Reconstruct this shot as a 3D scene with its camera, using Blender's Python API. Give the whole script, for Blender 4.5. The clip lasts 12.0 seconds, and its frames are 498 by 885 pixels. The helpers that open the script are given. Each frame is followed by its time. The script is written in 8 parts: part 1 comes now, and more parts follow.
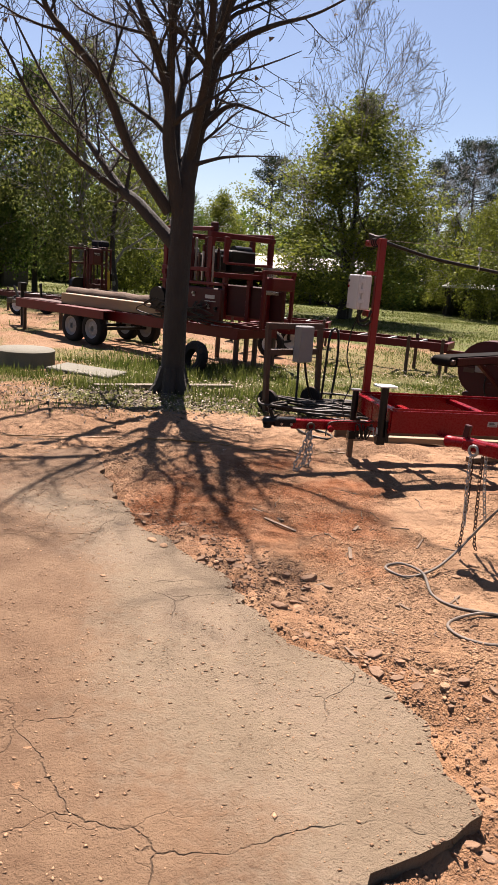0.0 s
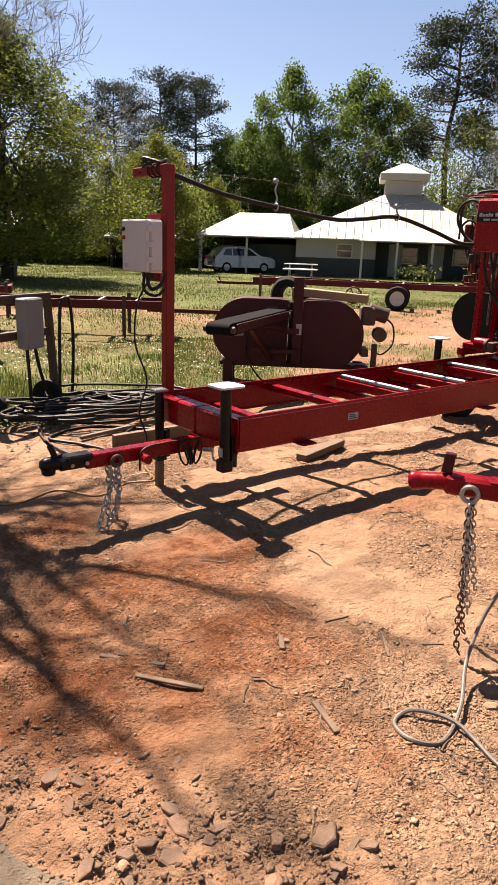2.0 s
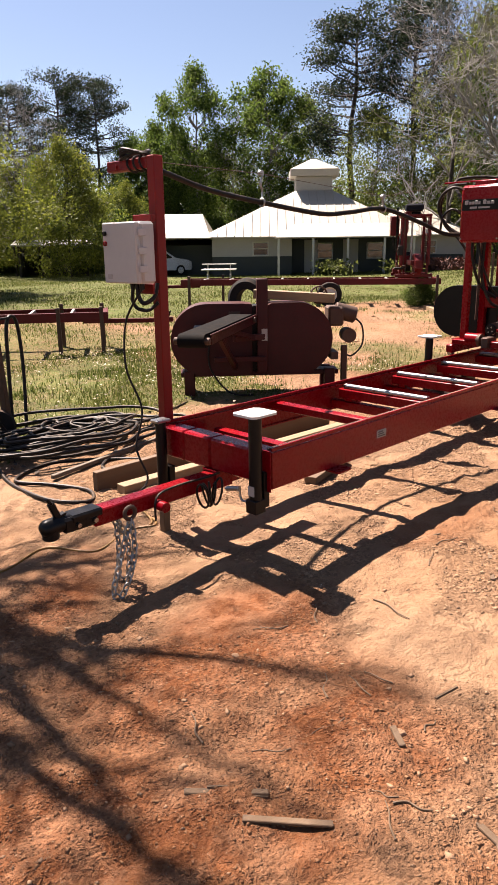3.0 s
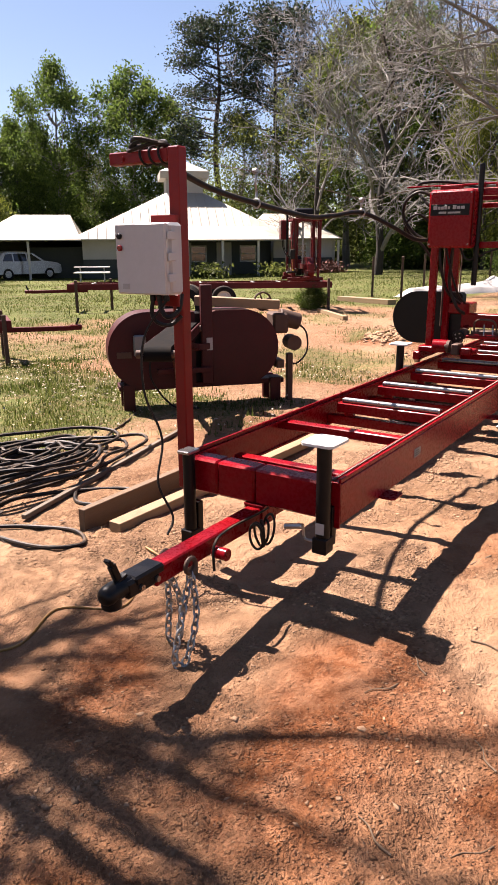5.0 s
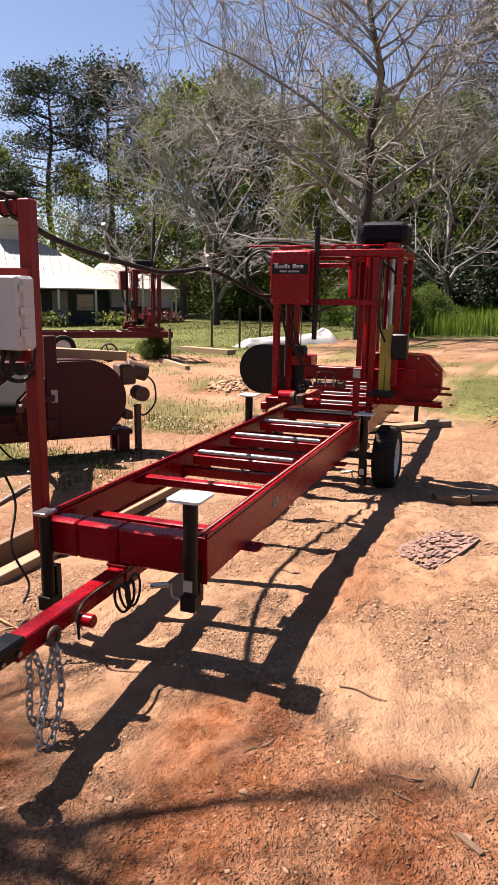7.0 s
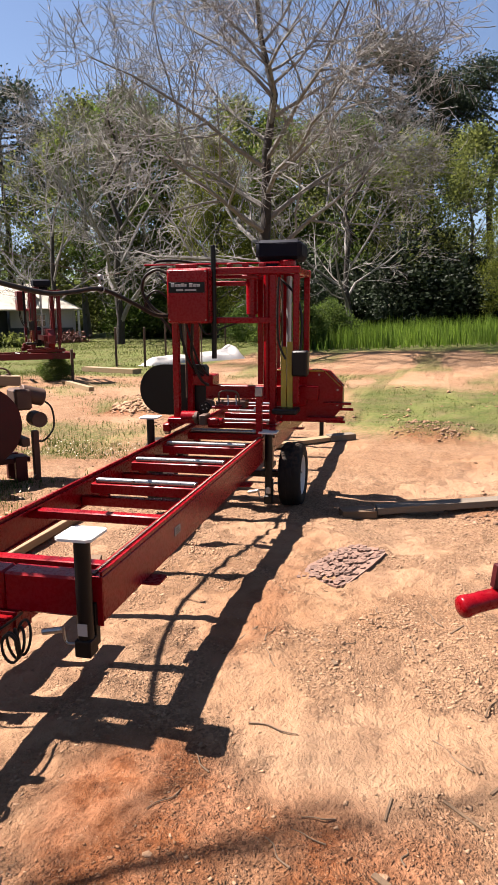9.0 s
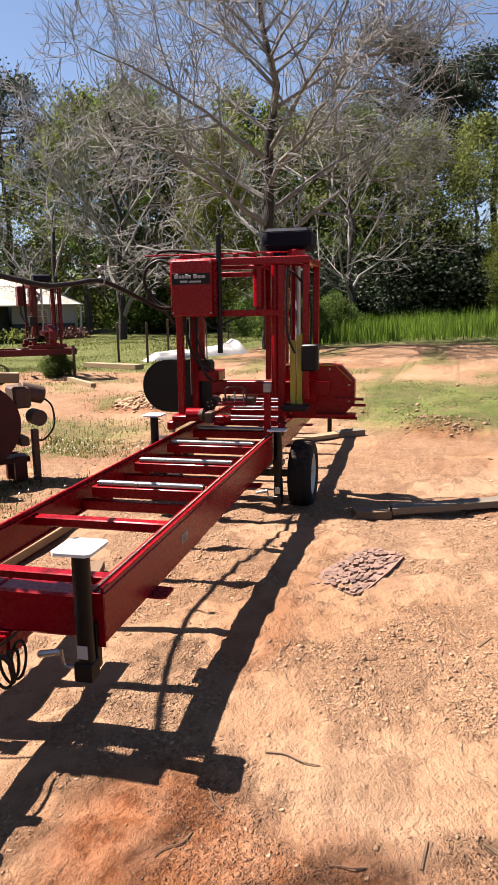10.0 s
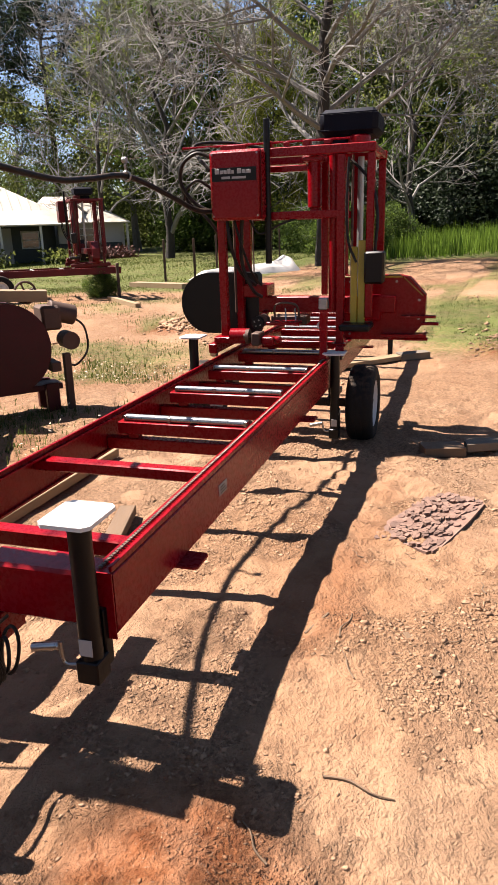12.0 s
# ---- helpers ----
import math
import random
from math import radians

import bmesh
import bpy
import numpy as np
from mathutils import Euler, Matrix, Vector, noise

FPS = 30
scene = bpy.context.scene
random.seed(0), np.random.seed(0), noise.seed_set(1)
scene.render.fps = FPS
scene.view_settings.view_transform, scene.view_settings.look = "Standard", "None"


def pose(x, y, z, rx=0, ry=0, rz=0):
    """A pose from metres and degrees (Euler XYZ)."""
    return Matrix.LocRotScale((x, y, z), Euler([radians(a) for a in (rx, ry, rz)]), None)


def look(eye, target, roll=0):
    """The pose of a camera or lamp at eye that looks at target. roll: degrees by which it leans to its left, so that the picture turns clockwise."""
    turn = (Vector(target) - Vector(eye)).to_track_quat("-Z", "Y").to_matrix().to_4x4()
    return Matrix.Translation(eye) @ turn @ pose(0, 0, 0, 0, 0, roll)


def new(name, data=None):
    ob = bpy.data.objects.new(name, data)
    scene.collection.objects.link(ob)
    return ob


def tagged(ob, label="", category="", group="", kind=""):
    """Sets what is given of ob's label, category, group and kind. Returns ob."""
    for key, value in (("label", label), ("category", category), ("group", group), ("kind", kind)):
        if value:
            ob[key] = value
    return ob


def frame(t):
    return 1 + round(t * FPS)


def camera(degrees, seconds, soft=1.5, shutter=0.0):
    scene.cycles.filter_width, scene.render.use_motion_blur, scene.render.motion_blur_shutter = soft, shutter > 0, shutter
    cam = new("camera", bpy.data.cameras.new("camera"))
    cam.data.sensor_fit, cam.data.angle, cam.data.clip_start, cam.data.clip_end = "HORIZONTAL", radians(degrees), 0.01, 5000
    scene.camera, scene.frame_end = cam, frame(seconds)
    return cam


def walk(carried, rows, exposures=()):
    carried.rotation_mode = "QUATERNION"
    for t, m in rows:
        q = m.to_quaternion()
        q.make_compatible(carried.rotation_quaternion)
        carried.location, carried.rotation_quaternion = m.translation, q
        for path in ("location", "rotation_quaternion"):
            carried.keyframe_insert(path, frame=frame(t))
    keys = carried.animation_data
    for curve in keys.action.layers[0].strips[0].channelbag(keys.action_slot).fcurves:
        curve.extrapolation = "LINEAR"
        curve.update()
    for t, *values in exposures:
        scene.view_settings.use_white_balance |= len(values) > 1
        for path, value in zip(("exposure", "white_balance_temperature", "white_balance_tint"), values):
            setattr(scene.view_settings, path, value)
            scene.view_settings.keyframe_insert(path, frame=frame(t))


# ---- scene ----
cam = camera(39.5, 12.0)
PATH = [
    (0, (0.376, -0.083, 1.341), (0.588, 1.849, 0.871), 4.3),
    (0.5, (0.218, 0.59, 1.202), (0.545, 2.506, 0.73), 4.1),
    (0.7, (0.198, 0.871, 1.29), (0.646, 2.749, 0.769), 0.9),
    (1, (0.192, 1.134, 1.289), (0.814, 2.956, 0.746), 1.0),
    (1.5, (0.178, 1.71, 1.297), (0.967, 3.467, 0.757), 3.2),
    (2, (0.099, 2.224, 1.283), (1.168, 3.823, 0.736), 2.0),
    (2.5, (0.078, 2.658, 1.3), (1.118, 4.266, 0.725), 0.5),
    (3, (0.011, 3.047, 1.282), (1.261, 4.511, 0.738), -0.7),
    (3.5, (-0.052, 3.364, 1.303), (1.27, 4.76, 0.752), 0.6),
    (5.5, (-0.318, 4.024, 1.303), (1.258, 5.144, 0.793), -0.0),
    (6, (-0.327, 4.032, 1.306), (1.296, 5.105, 0.844), 1.0),
    (6.5, (-0.338, 3.999, 1.314), (1.321, 5.054, 0.946), 0.1),
    (7, (-0.303, 4.053, 1.332), (1.474, 4.877, 0.926), 0.9),
    (7.3, (-0.313, 4.01, 1.337), (1.508, 4.738, 0.945), -0.6),
    (7.5, (-0.299, 4.037, 1.314), (1.55, 4.69, 0.922), -1.1),
    (7.7, (-0.298, 4.058, 1.298), (1.569, 4.665, 0.912), -1.0),
    (9.3, (-0.088, 4.037, 1.355), (1.789, 4.631, 1.005), 0.1),
    (9.5, (-0.039, 4.079, 1.331), (1.833, 4.69, 0.983), 0.9),
    (10, (0.069, 4.152, 1.334), (1.94, 4.752, 0.96), -0.7),
    (10.5, (0.196, 4.264, 1.316), (2.085, 4.797, 0.929), -2.0),
    (11, (0.304, 4.291, 1.333), (2.181, 4.86, 0.943), -2.7),
    (11.5, (0.5, 4.334, 1.286), (2.327, 5.045, 0.891), -2.3),
    (12, (0.695, 4.362, 1.235), (2.464, 5.086, 0.646), -1.7),
]
LIGHT = [(0, 1.87, 6850, 21), (1.5, 1.98, 7050, 21), (3, 2.08, 7050, 22), (6, 2.20, 6750, 24), (7, 2.08, 6750, 24), (7.6, 2.08, 6700, 22), (9.5, 2.10, 6600, 18), (12, 2.10, 6650, 18)]
walk(cam, [(t, look(eye, target, roll)) for t, eye, target, roll in PATH], LIGHT)

# ---- light ----
SUN_EL, SUN_AZ = 57.0, -1.0
world = bpy.data.worlds.new("sky")
scene.world = world
world.use_nodes = True
wt = world.node_tree
sky = wt.nodes.new("ShaderNodeTexSky")
sky.sky_type = "NISHITA"
sky.sun_disc = False
sky.sun_elevation = radians(SUN_EL)
sky.sun_rotation = radians(SUN_AZ)
sky.air_density, sky.dust_density, sky.ozone_density = 1.0, 0.55, 2.8
wt.nodes["Background"].inputs["Strength"].default_value = 0.035
wt.links.new(sky.outputs["Color"], wt.nodes["Background"].inputs["Color"])
sun_data = bpy.data.lights.new("sun", "SUN")
sun_data.energy, sun_data.angle, sun_data.color = 5.0, radians(0.55), (1.0, 0.94, 0.85)
sun = new("sun", sun_data)
sun_way = Vector((math.sin(radians(SUN_AZ)) * math.cos(radians(SUN_EL)), math.cos(radians(SUN_AZ)) * math.cos(radians(SUN_EL)), math.sin(radians(SUN_EL))))
sun.matrix_world = look(sun_way * 60, (0, 0, 0))


# ---- materials ----
def node(nt, kind, **kw):
    n = nt.nodes.new(kind)
    for k, v in kw.items():
        n.inputs[k.replace("_", " ")].default_value = v
    return n


def noise_tex(nt, scale, detail=5.0, rough=0.6, vec=None):
    n = node(nt, "ShaderNodeTexNoise", Scale=scale, Detail=detail, Roughness=rough)
    if vec is not None:
        nt.links.new(vec, n.inputs["Vector"])
    return n.outputs["Fac"]


def ramp(nt, fac, lo, hi, a=0.0, b=1.0):
    n = node(nt, "ShaderNodeMapRange", From_Min=lo, From_Max=hi, To_Min=a, To_Max=b)
    nt.links.new(fac, n.inputs["Value"])
    return n.outputs["Result"]


def mixc(nt, fac, a, b, blend="MIX"):
    n = nt.nodes.new("ShaderNodeMix")
    n.data_type, n.blend_type = "RGBA", blend
    for sock, val in ((n.inputs[0], fac), (n.inputs[6], a), (n.inputs[7], b)):
        if isinstance(val, (int, float)):
            sock.default_value = val
        elif isinstance(val, tuple):
            sock.default_value = (*val, 1)
        else:
            nt.links.new(val, sock)
    return n.outputs[2]


def mathn(nt, op, a, b):
    n = nt.nodes.new("ShaderNodeMath")
    n.operation = op
    for sock, val in ((n.inputs[0], a), (n.inputs[1], b)):
        if isinstance(val, (int, float)):
            sock.default_value = val
        else:
            nt.links.new(val, sock)
    return n.outputs[0]


def blank(name):
    m = bpy.data.materials.new(name)
    m.use_nodes = True
    nt = m.node_tree
    bsdf = nt.nodes["Principled BSDF"]
    pos = nt.nodes.new("ShaderNodeNewGeometry")
    obj = nt.nodes.new("ShaderNodeTexCoord")
    return m, nt, bsdf, pos, obj


def surface(name, base, dark, rough=0.5, metal=0.0, grain=30.0, blotch=3.0, bump=0.15, dust=None, dust_amount=0.0, island=0.0, spec=0.5, stretch=None, coat=0.0, dist=0.01):
    """A paint, wood, metal or stone: two scales of variation, dust on faces that look up, fine relief."""
    m, nt, bsdf, pos, obj = blank(name)
    vec = obj.outputs["Object"]
    if stretch:
        mp = nt.nodes.new("ShaderNodeMapping")
        mp.inputs["Scale"].default_value = stretch
        nt.links.new(vec, mp.inputs["Vector"])
        vec = mp.outputs["Vector"]
    fine, broad = noise_tex(nt, grain, 6, 0.65, vec), noise_tex(nt, blotch, 4, 0.6, vec)
    f = mathn(nt, "ADD", ramp(nt, fine, 0.3, 0.75, 0, 0.5), ramp(nt, broad, 0.3, 0.7, 0, 0.5))
    col = mixc(nt, f, dark, base)
    if island:
        hv = node(nt, "ShaderNodeHueSaturation")
        nt.links.new(ramp(nt, pos.outputs["Random Per Island"], 0, 1, 1 - island, 1 + island), hv.inputs["Value"])
        nt.links.new(col, hv.inputs["Color"])
        col = hv.outputs["Color"]
    rg = ramp(nt, fine, 0.25, 0.8, max(0.02, rough - 0.12), min(1, rough + 0.15))
    if dust:
        sep = nt.nodes.new("ShaderNodeSeparateXYZ")
        nt.links.new(pos.outputs["Normal"], sep.inputs[0])
        up = ramp(nt, sep.outputs["Z"], 0.2, 1.0)
        d = mathn(nt, "MULTIPLY", mathn(nt, "ADD", mathn(nt, "MULTIPLY", up, 0.93), 0.07), ramp(nt, noise_tex(nt, blotch * 2.5, 6, 0.7, vec), 0.42, 0.75, 0, dust_amount))
        col = mixc(nt, d, col, dust)
        rg = mathn(nt, "ADD", rg, mathn(nt, "MULTIPLY", d, 0.4))
    nt.links.new(col, bsdf.inputs["Base Color"])
    nt.links.new(rg, bsdf.inputs["Roughness"])
    bsdf.inputs["Metallic"].default_value = metal
    bsdf.inputs["Specular IOR Level"].default_value = spec
    bsdf.inputs["Coat Weight"].default_value = coat
    bsdf.inputs["Coat Roughness"].default_value = 0.15
    if bump:
        b = node(nt, "ShaderNodeBump", Strength=bump, Distance=dist)
        nt.links.new(mathn(nt, "ADD", fine, mathn(nt, "MULTIPLY", broad, 0.5)), b.inputs["Height"])
        nt.links.new(b.outputs["Normal"], bsdf.inputs["Normal"])
    return m


def leafy(name, base, yellow, through_light=0.35):
    """Leaves and grass: colour by clump, some light through the blade."""
    m, nt, bsdf, pos, obj = blank(name)
    rnd = pos.outputs["Random Per Island"]
    big = noise_tex(nt, 0.45, 3, 0.6, pos.outputs["Position"])
    col = mixc(nt, mathn(nt, "ADD", mathn(nt, "MULTIPLY", rnd, 0.55), ramp(nt, big, 0.3, 0.7, 0, 0.45)), base, yellow)
    hv = node(nt, "ShaderNodeHueSaturation")
    nt.links.new(ramp(nt, rnd, 0, 1, 0.65, 1.2), hv.inputs["Value"])
    nt.links.new(col, hv.inputs["Color"])
    nt.links.new(hv.outputs["Color"], bsdf.inputs["Base Color"])
    bsdf.inputs["Roughness"].default_value = 0.65
    bsdf.inputs["Specular IOR Level"].default_value = 0.25
    tr = node(nt, "ShaderNodeBsdfTranslucent")
    nt.links.new(hv.outputs["Color"], tr.inputs["Color"])
    mx = nt.nodes.new("ShaderNodeMixShader")
    mx.inputs[0].default_value = through_light
    nt.links.new(bsdf.outputs[0], mx.inputs[1])
    nt.links.new(tr.outputs[0], mx.inputs[2])
    nt.links.new(mx.outputs[0], nt.nodes["Material Output"].inputs["Surface"])
    return m


TAN = (0.1966, 0.1264, 0.0749)
RED = surface("red_paint", (0.195, 0.0016, 0.0053), (0.1482, 0.0012, 0.0039), 0.28, 0, 60, 4, 0.03, TAN, 0.04, coat=0.06, spec=0.15)
RED_OLD = surface("weathered_red_paint", (0.0504, 0.0048, 0.0059), (0.0239, 0.0032, 0.0037), 0.5, 0, 40, 5, 0.08, TAN, 0.12, spec=0.22)
RED_FAR = surface("dusty_red_paint", (0.1008, 0.0032, 0.0053), (0.053, 0.0021, 0.0037), 0.42, 0, 40, 4, 0.05, TAN, 0.12, spec=0.22)
ORANGE_RED = surface("sun_bleached_red_paint", (0.1697, 0.0085, 0.0069), (0.1273, 0.0053, 0.0053), 0.40, 0, 50, 4, 0.05, TAN, 0.06, spec=0.22)
BLACK = surface("black_paint", (0.0037, 0.0037, 0.0042), (0.0019, 0.0019, 0.0023), 0.38, 0, 50, 6, 0.05, TAN, 0.04, spec=0.2)
RUBBER = surface("rubber", (0.0094, 0.0094, 0.0098), (0.0047, 0.0047, 0.0047), 0.8, 0, 80, 8, 0.2, TAN, 0.45, spec=0.2)
BELT = surface("belt_rubber", (0.0075, 0.0072, 0.007), (0.004, 0.004, 0.004), 0.85, 0, 60, 6, 0.1, TAN, 0.06, spec=0.06)
HOSE = surface("cable_jacket", (0.0084, 0.008, 0.0075), (0.0047, 0.0047, 0.0047), 0.5, 0, 80, 8, 0.08, TAN, 0.6, spec=0.2)
GREY_HOSE = surface("pale_cable_jacket", (0.1404, 0.117, 0.0936), (0.0889, 0.0725, 0.0562), 0.5, 0, 60, 8, 0.06, TAN, 0.5)
YELLOW_CORD = surface("yellow_cord_jacket", (0.2574, 0.131, 0.0234), (0.1872, 0.0842, 0.014), 0.5, 0, 60, 8, 0.06, TAN, 0.4)
STEEL = surface("bright_steel", (0.34, 0.335, 0.33), (0.21, 0.205, 0.20), 0.32, 1.0, 70, 8, 0.05)
GALV = surface("galvanised_steel", (0.352, 0.352, 0.345), (0.2394, 0.2394, 0.2323), 0.45, 0.9, 40, 10, 0.06, TAN, 0.2)
CHAIN = surface("oily_chain", (0.150, 0.105, 0.080), (0.070, 0.046, 0.034), 0.5, 0.4, 60, 9, 0.1)
RUSTY = surface("rusty_steel", (0.0774, 0.0411, 0.0242), (0.0435, 0.0218, 0.0145), 0.7, 0.2, 60, 9, 0.2)
PLATE = surface("galvanised_foot_plate", (0.5535, 0.5468, 0.513), (0.4725, 0.4657, 0.4387), 0.5, 0.0, 40, 6, 0.04)
BOX_GREY = surface("grey_enclosure_plastic", (0.40, 0.394, 0.385), (0.34, 0.334, 0.325), 0.45, 0, 30, 4, 0.03, TAN, 0.25)
BOX_DARK = surface("grey_panel_paint", (0.1685, 0.1732, 0.1732), (0.131, 0.1357, 0.1357), 0.5, 0, 30, 4, 0.05, TAN, 0.3)
LUMBER = surface("sawn_lumber", (0.1264, 0.0749, 0.0374), (0.0796, 0.0468, 0.0234), 0.75, 0, 26, 3, 0.3, stretch=(0.6, 6, 6))
LUMBER_NEW = surface("fresh_sawn_lumber", (0.2321, 0.1644, 0.087), (0.1644, 0.1064, 0.0532), 0.7, 0, 26, 3, 0.25, stretch=(0.6, 6, 6))
LUMBER_OLD = surface("weathered_lumber", (0.1482, 0.117, 0.0819), (0.0702, 0.0546, 0.039), 0.85, 0, 26, 3, 0.4, stretch=(0.6, 6, 6))
STAND_WOOD = surface("brown_stained_timber", (0.0629, 0.029, 0.0136), (0.0339, 0.016, 0.0077), 0.7, 0, 26, 3, 0.3, stretch=(6, 6, 0.6))
BARK = surface("bark", (0.034, 0.027, 0.021), (0.013, 0.0105, 0.0085), 0.95, 0, 22, 5, 0.9, stretch=(3, 3, 0.7), dist=0.03)
BARK_PALE = surface("pale_bark", (0.195, 0.184, 0.168), (0.088, 0.082, 0.074), 0.95, 0, 22, 5, 0.6, stretch=(3, 3, 0.7), dist=0.03)
LOGBARK = surface("log_bark", (0.1217, 0.0702, 0.0421), (0.0515, 0.0304, 0.0187), 0.95, 0, 18, 5, 0.8, stretch=(0.6, 3, 3), dist=0.02)
YELLOW = surface("yellow_paint", (0.2998, 0.2321, 0.0145), (0.2321, 0.1741, 0.0097), 0.45, 0, 40, 5, 0.05, TAN, 0.2)
NAVY = surface("dark_blue_cover", (0.0056, 0.008, 0.015), (0.0037, 0.0047, 0.0084), 0.75, 0, 40, 5, 0.06, TAN, 0.03, spec=0.1)
WHITE = surface("white_paint", (0.442, 0.4365, 0.4199), (0.3757, 0.3646, 0.3426), 0.5, 0, 30, 3, 0.04)
DECAL = surface("pale_decal", (0.3143, 0.3093, 0.2941), (0.2636, 0.2535, 0.2383), 0.5, 0, 30, 3, 0.0)
CONCRETE_LID = surface("cast_concrete", (0.1217, 0.1123, 0.0796), (0.0702, 0.0655, 0.0468), 0.9, 0, 50, 4, 0.4)
SHEET = surface("white_plastic_sheet", (0.3955, 0.3904, 0.3752), (0.3143, 0.3042, 0.289), 0.35, 0, 12, 2.5, 0.3, TAN, 0.25)
LEAF_SPRING = leafy("spring_leaves", (0.064, 0.094, 0.013), (0.160, 0.172, 0.025), 0.55)
LEAF_GREEN = leafy("green_leaves", (0.036, 0.074, 0.014), (0.098, 0.138, 0.024), 0.6)
LEAF_OLIVE = leafy("olive_leaves", (0.058, 0.082, 0.020), (0.140, 0.156, 0.038), 0.6)
LEAF_PINE_SHADE = leafy("pine_needles_and_shaded_bush", (0.0142, 0.0262, 0.0131), (0.0339, 0.048, 0.0229), 0.3)
GRASS = leafy("grass_blades", (0.040, 0.070, 0.011), (0.104, 0.106, 0.028), 0.55)
GRASS_TALL = leafy("tall_grass_blades", (0.080, 0.150, 0.015), (0.150, 0.225, 0.030), 0.6)
RUBBLE = surface("dark_rubble", (0.225, 0.140, 0.090), (0.125, 0.073, 0.045), 0.95, 0, 60, 9, 0.6, island=0.4, spec=0.15)
PETAL = surface("pale_petals", (0.42, 0.36, 0.27), (0.22, 0.17, 0.11), 0.8, 0, 30, 3, 0.0, island=0.4)
LITTER = surface("dead_leaves", (0.1086, 0.0769, 0.0498), (0.0543, 0.0385, 0.0271), 0.9, 0, 30, 3, 0.2, island=0.4)
CLAY_CRUMB = surface("clay_crumbs", (0.225, 0.118, 0.062), (0.150, 0.074, 0.038), 0.97, 0, 60, 9, 0.5, island=0.25, spec=0.08)
PEBBLE = surface("stones_and_clods", (0.295, 0.188, 0.116), (0.200, 0.116, 0.068), 0.95, 0, 60, 9, 0.6, island=0.35, spec=0.12)
ROOF = surface("white_metal_roof", (0.37, 0.345, 0.29), (0.30, 0.28, 0.235), 0.5, 0, 6, 0.6, 0.05)
SIDING = surface("white_siding", (0.3385, 0.3337, 0.3192), (0.2805, 0.2757, 0.2611), 0.6, 0, 12, 1.0, 0.05)
GREEN_SIDING = surface("dark_green_siding", (0.0164, 0.0257, 0.0243), (0.0103, 0.0164, 0.0159), 0.6, 0, 12, 1.0, 0.05)
SHED_WOOD = surface("dark_shed_boards", (0.0322, 0.0249, 0.0197), (0.0151, 0.012, 0.0103), 0.85, 0, 12, 2.0, 0.3)
CAR_PAINT = surface("silver_car_paint", (0.3042, 0.3093, 0.3194), (0.2636, 0.2687, 0.2788), 0.25, 0.3, 40, 2, 0.0, coat=0.6)
GLASS_DARK = surface("dark_glass", (0.0117, 0.014, 0.0156), (0.0078, 0.0094, 0.0109), 0.06, 0, 10, 2, 0.0, spec=0.8)
TAIL_RED = surface("red_lens", (0.1911, 0.0055, 0.0055), (0.1365, 0.0044, 0.0044), 0.2, 0, 30, 4, 0.0)
FLOWER = surface("faded_pink_shrub", (0.1404, 0.0468, 0.0328), (0.0749, 0.0281, 0.0187), 0.8, 0, 30, 4, 0.1, island=0.4)


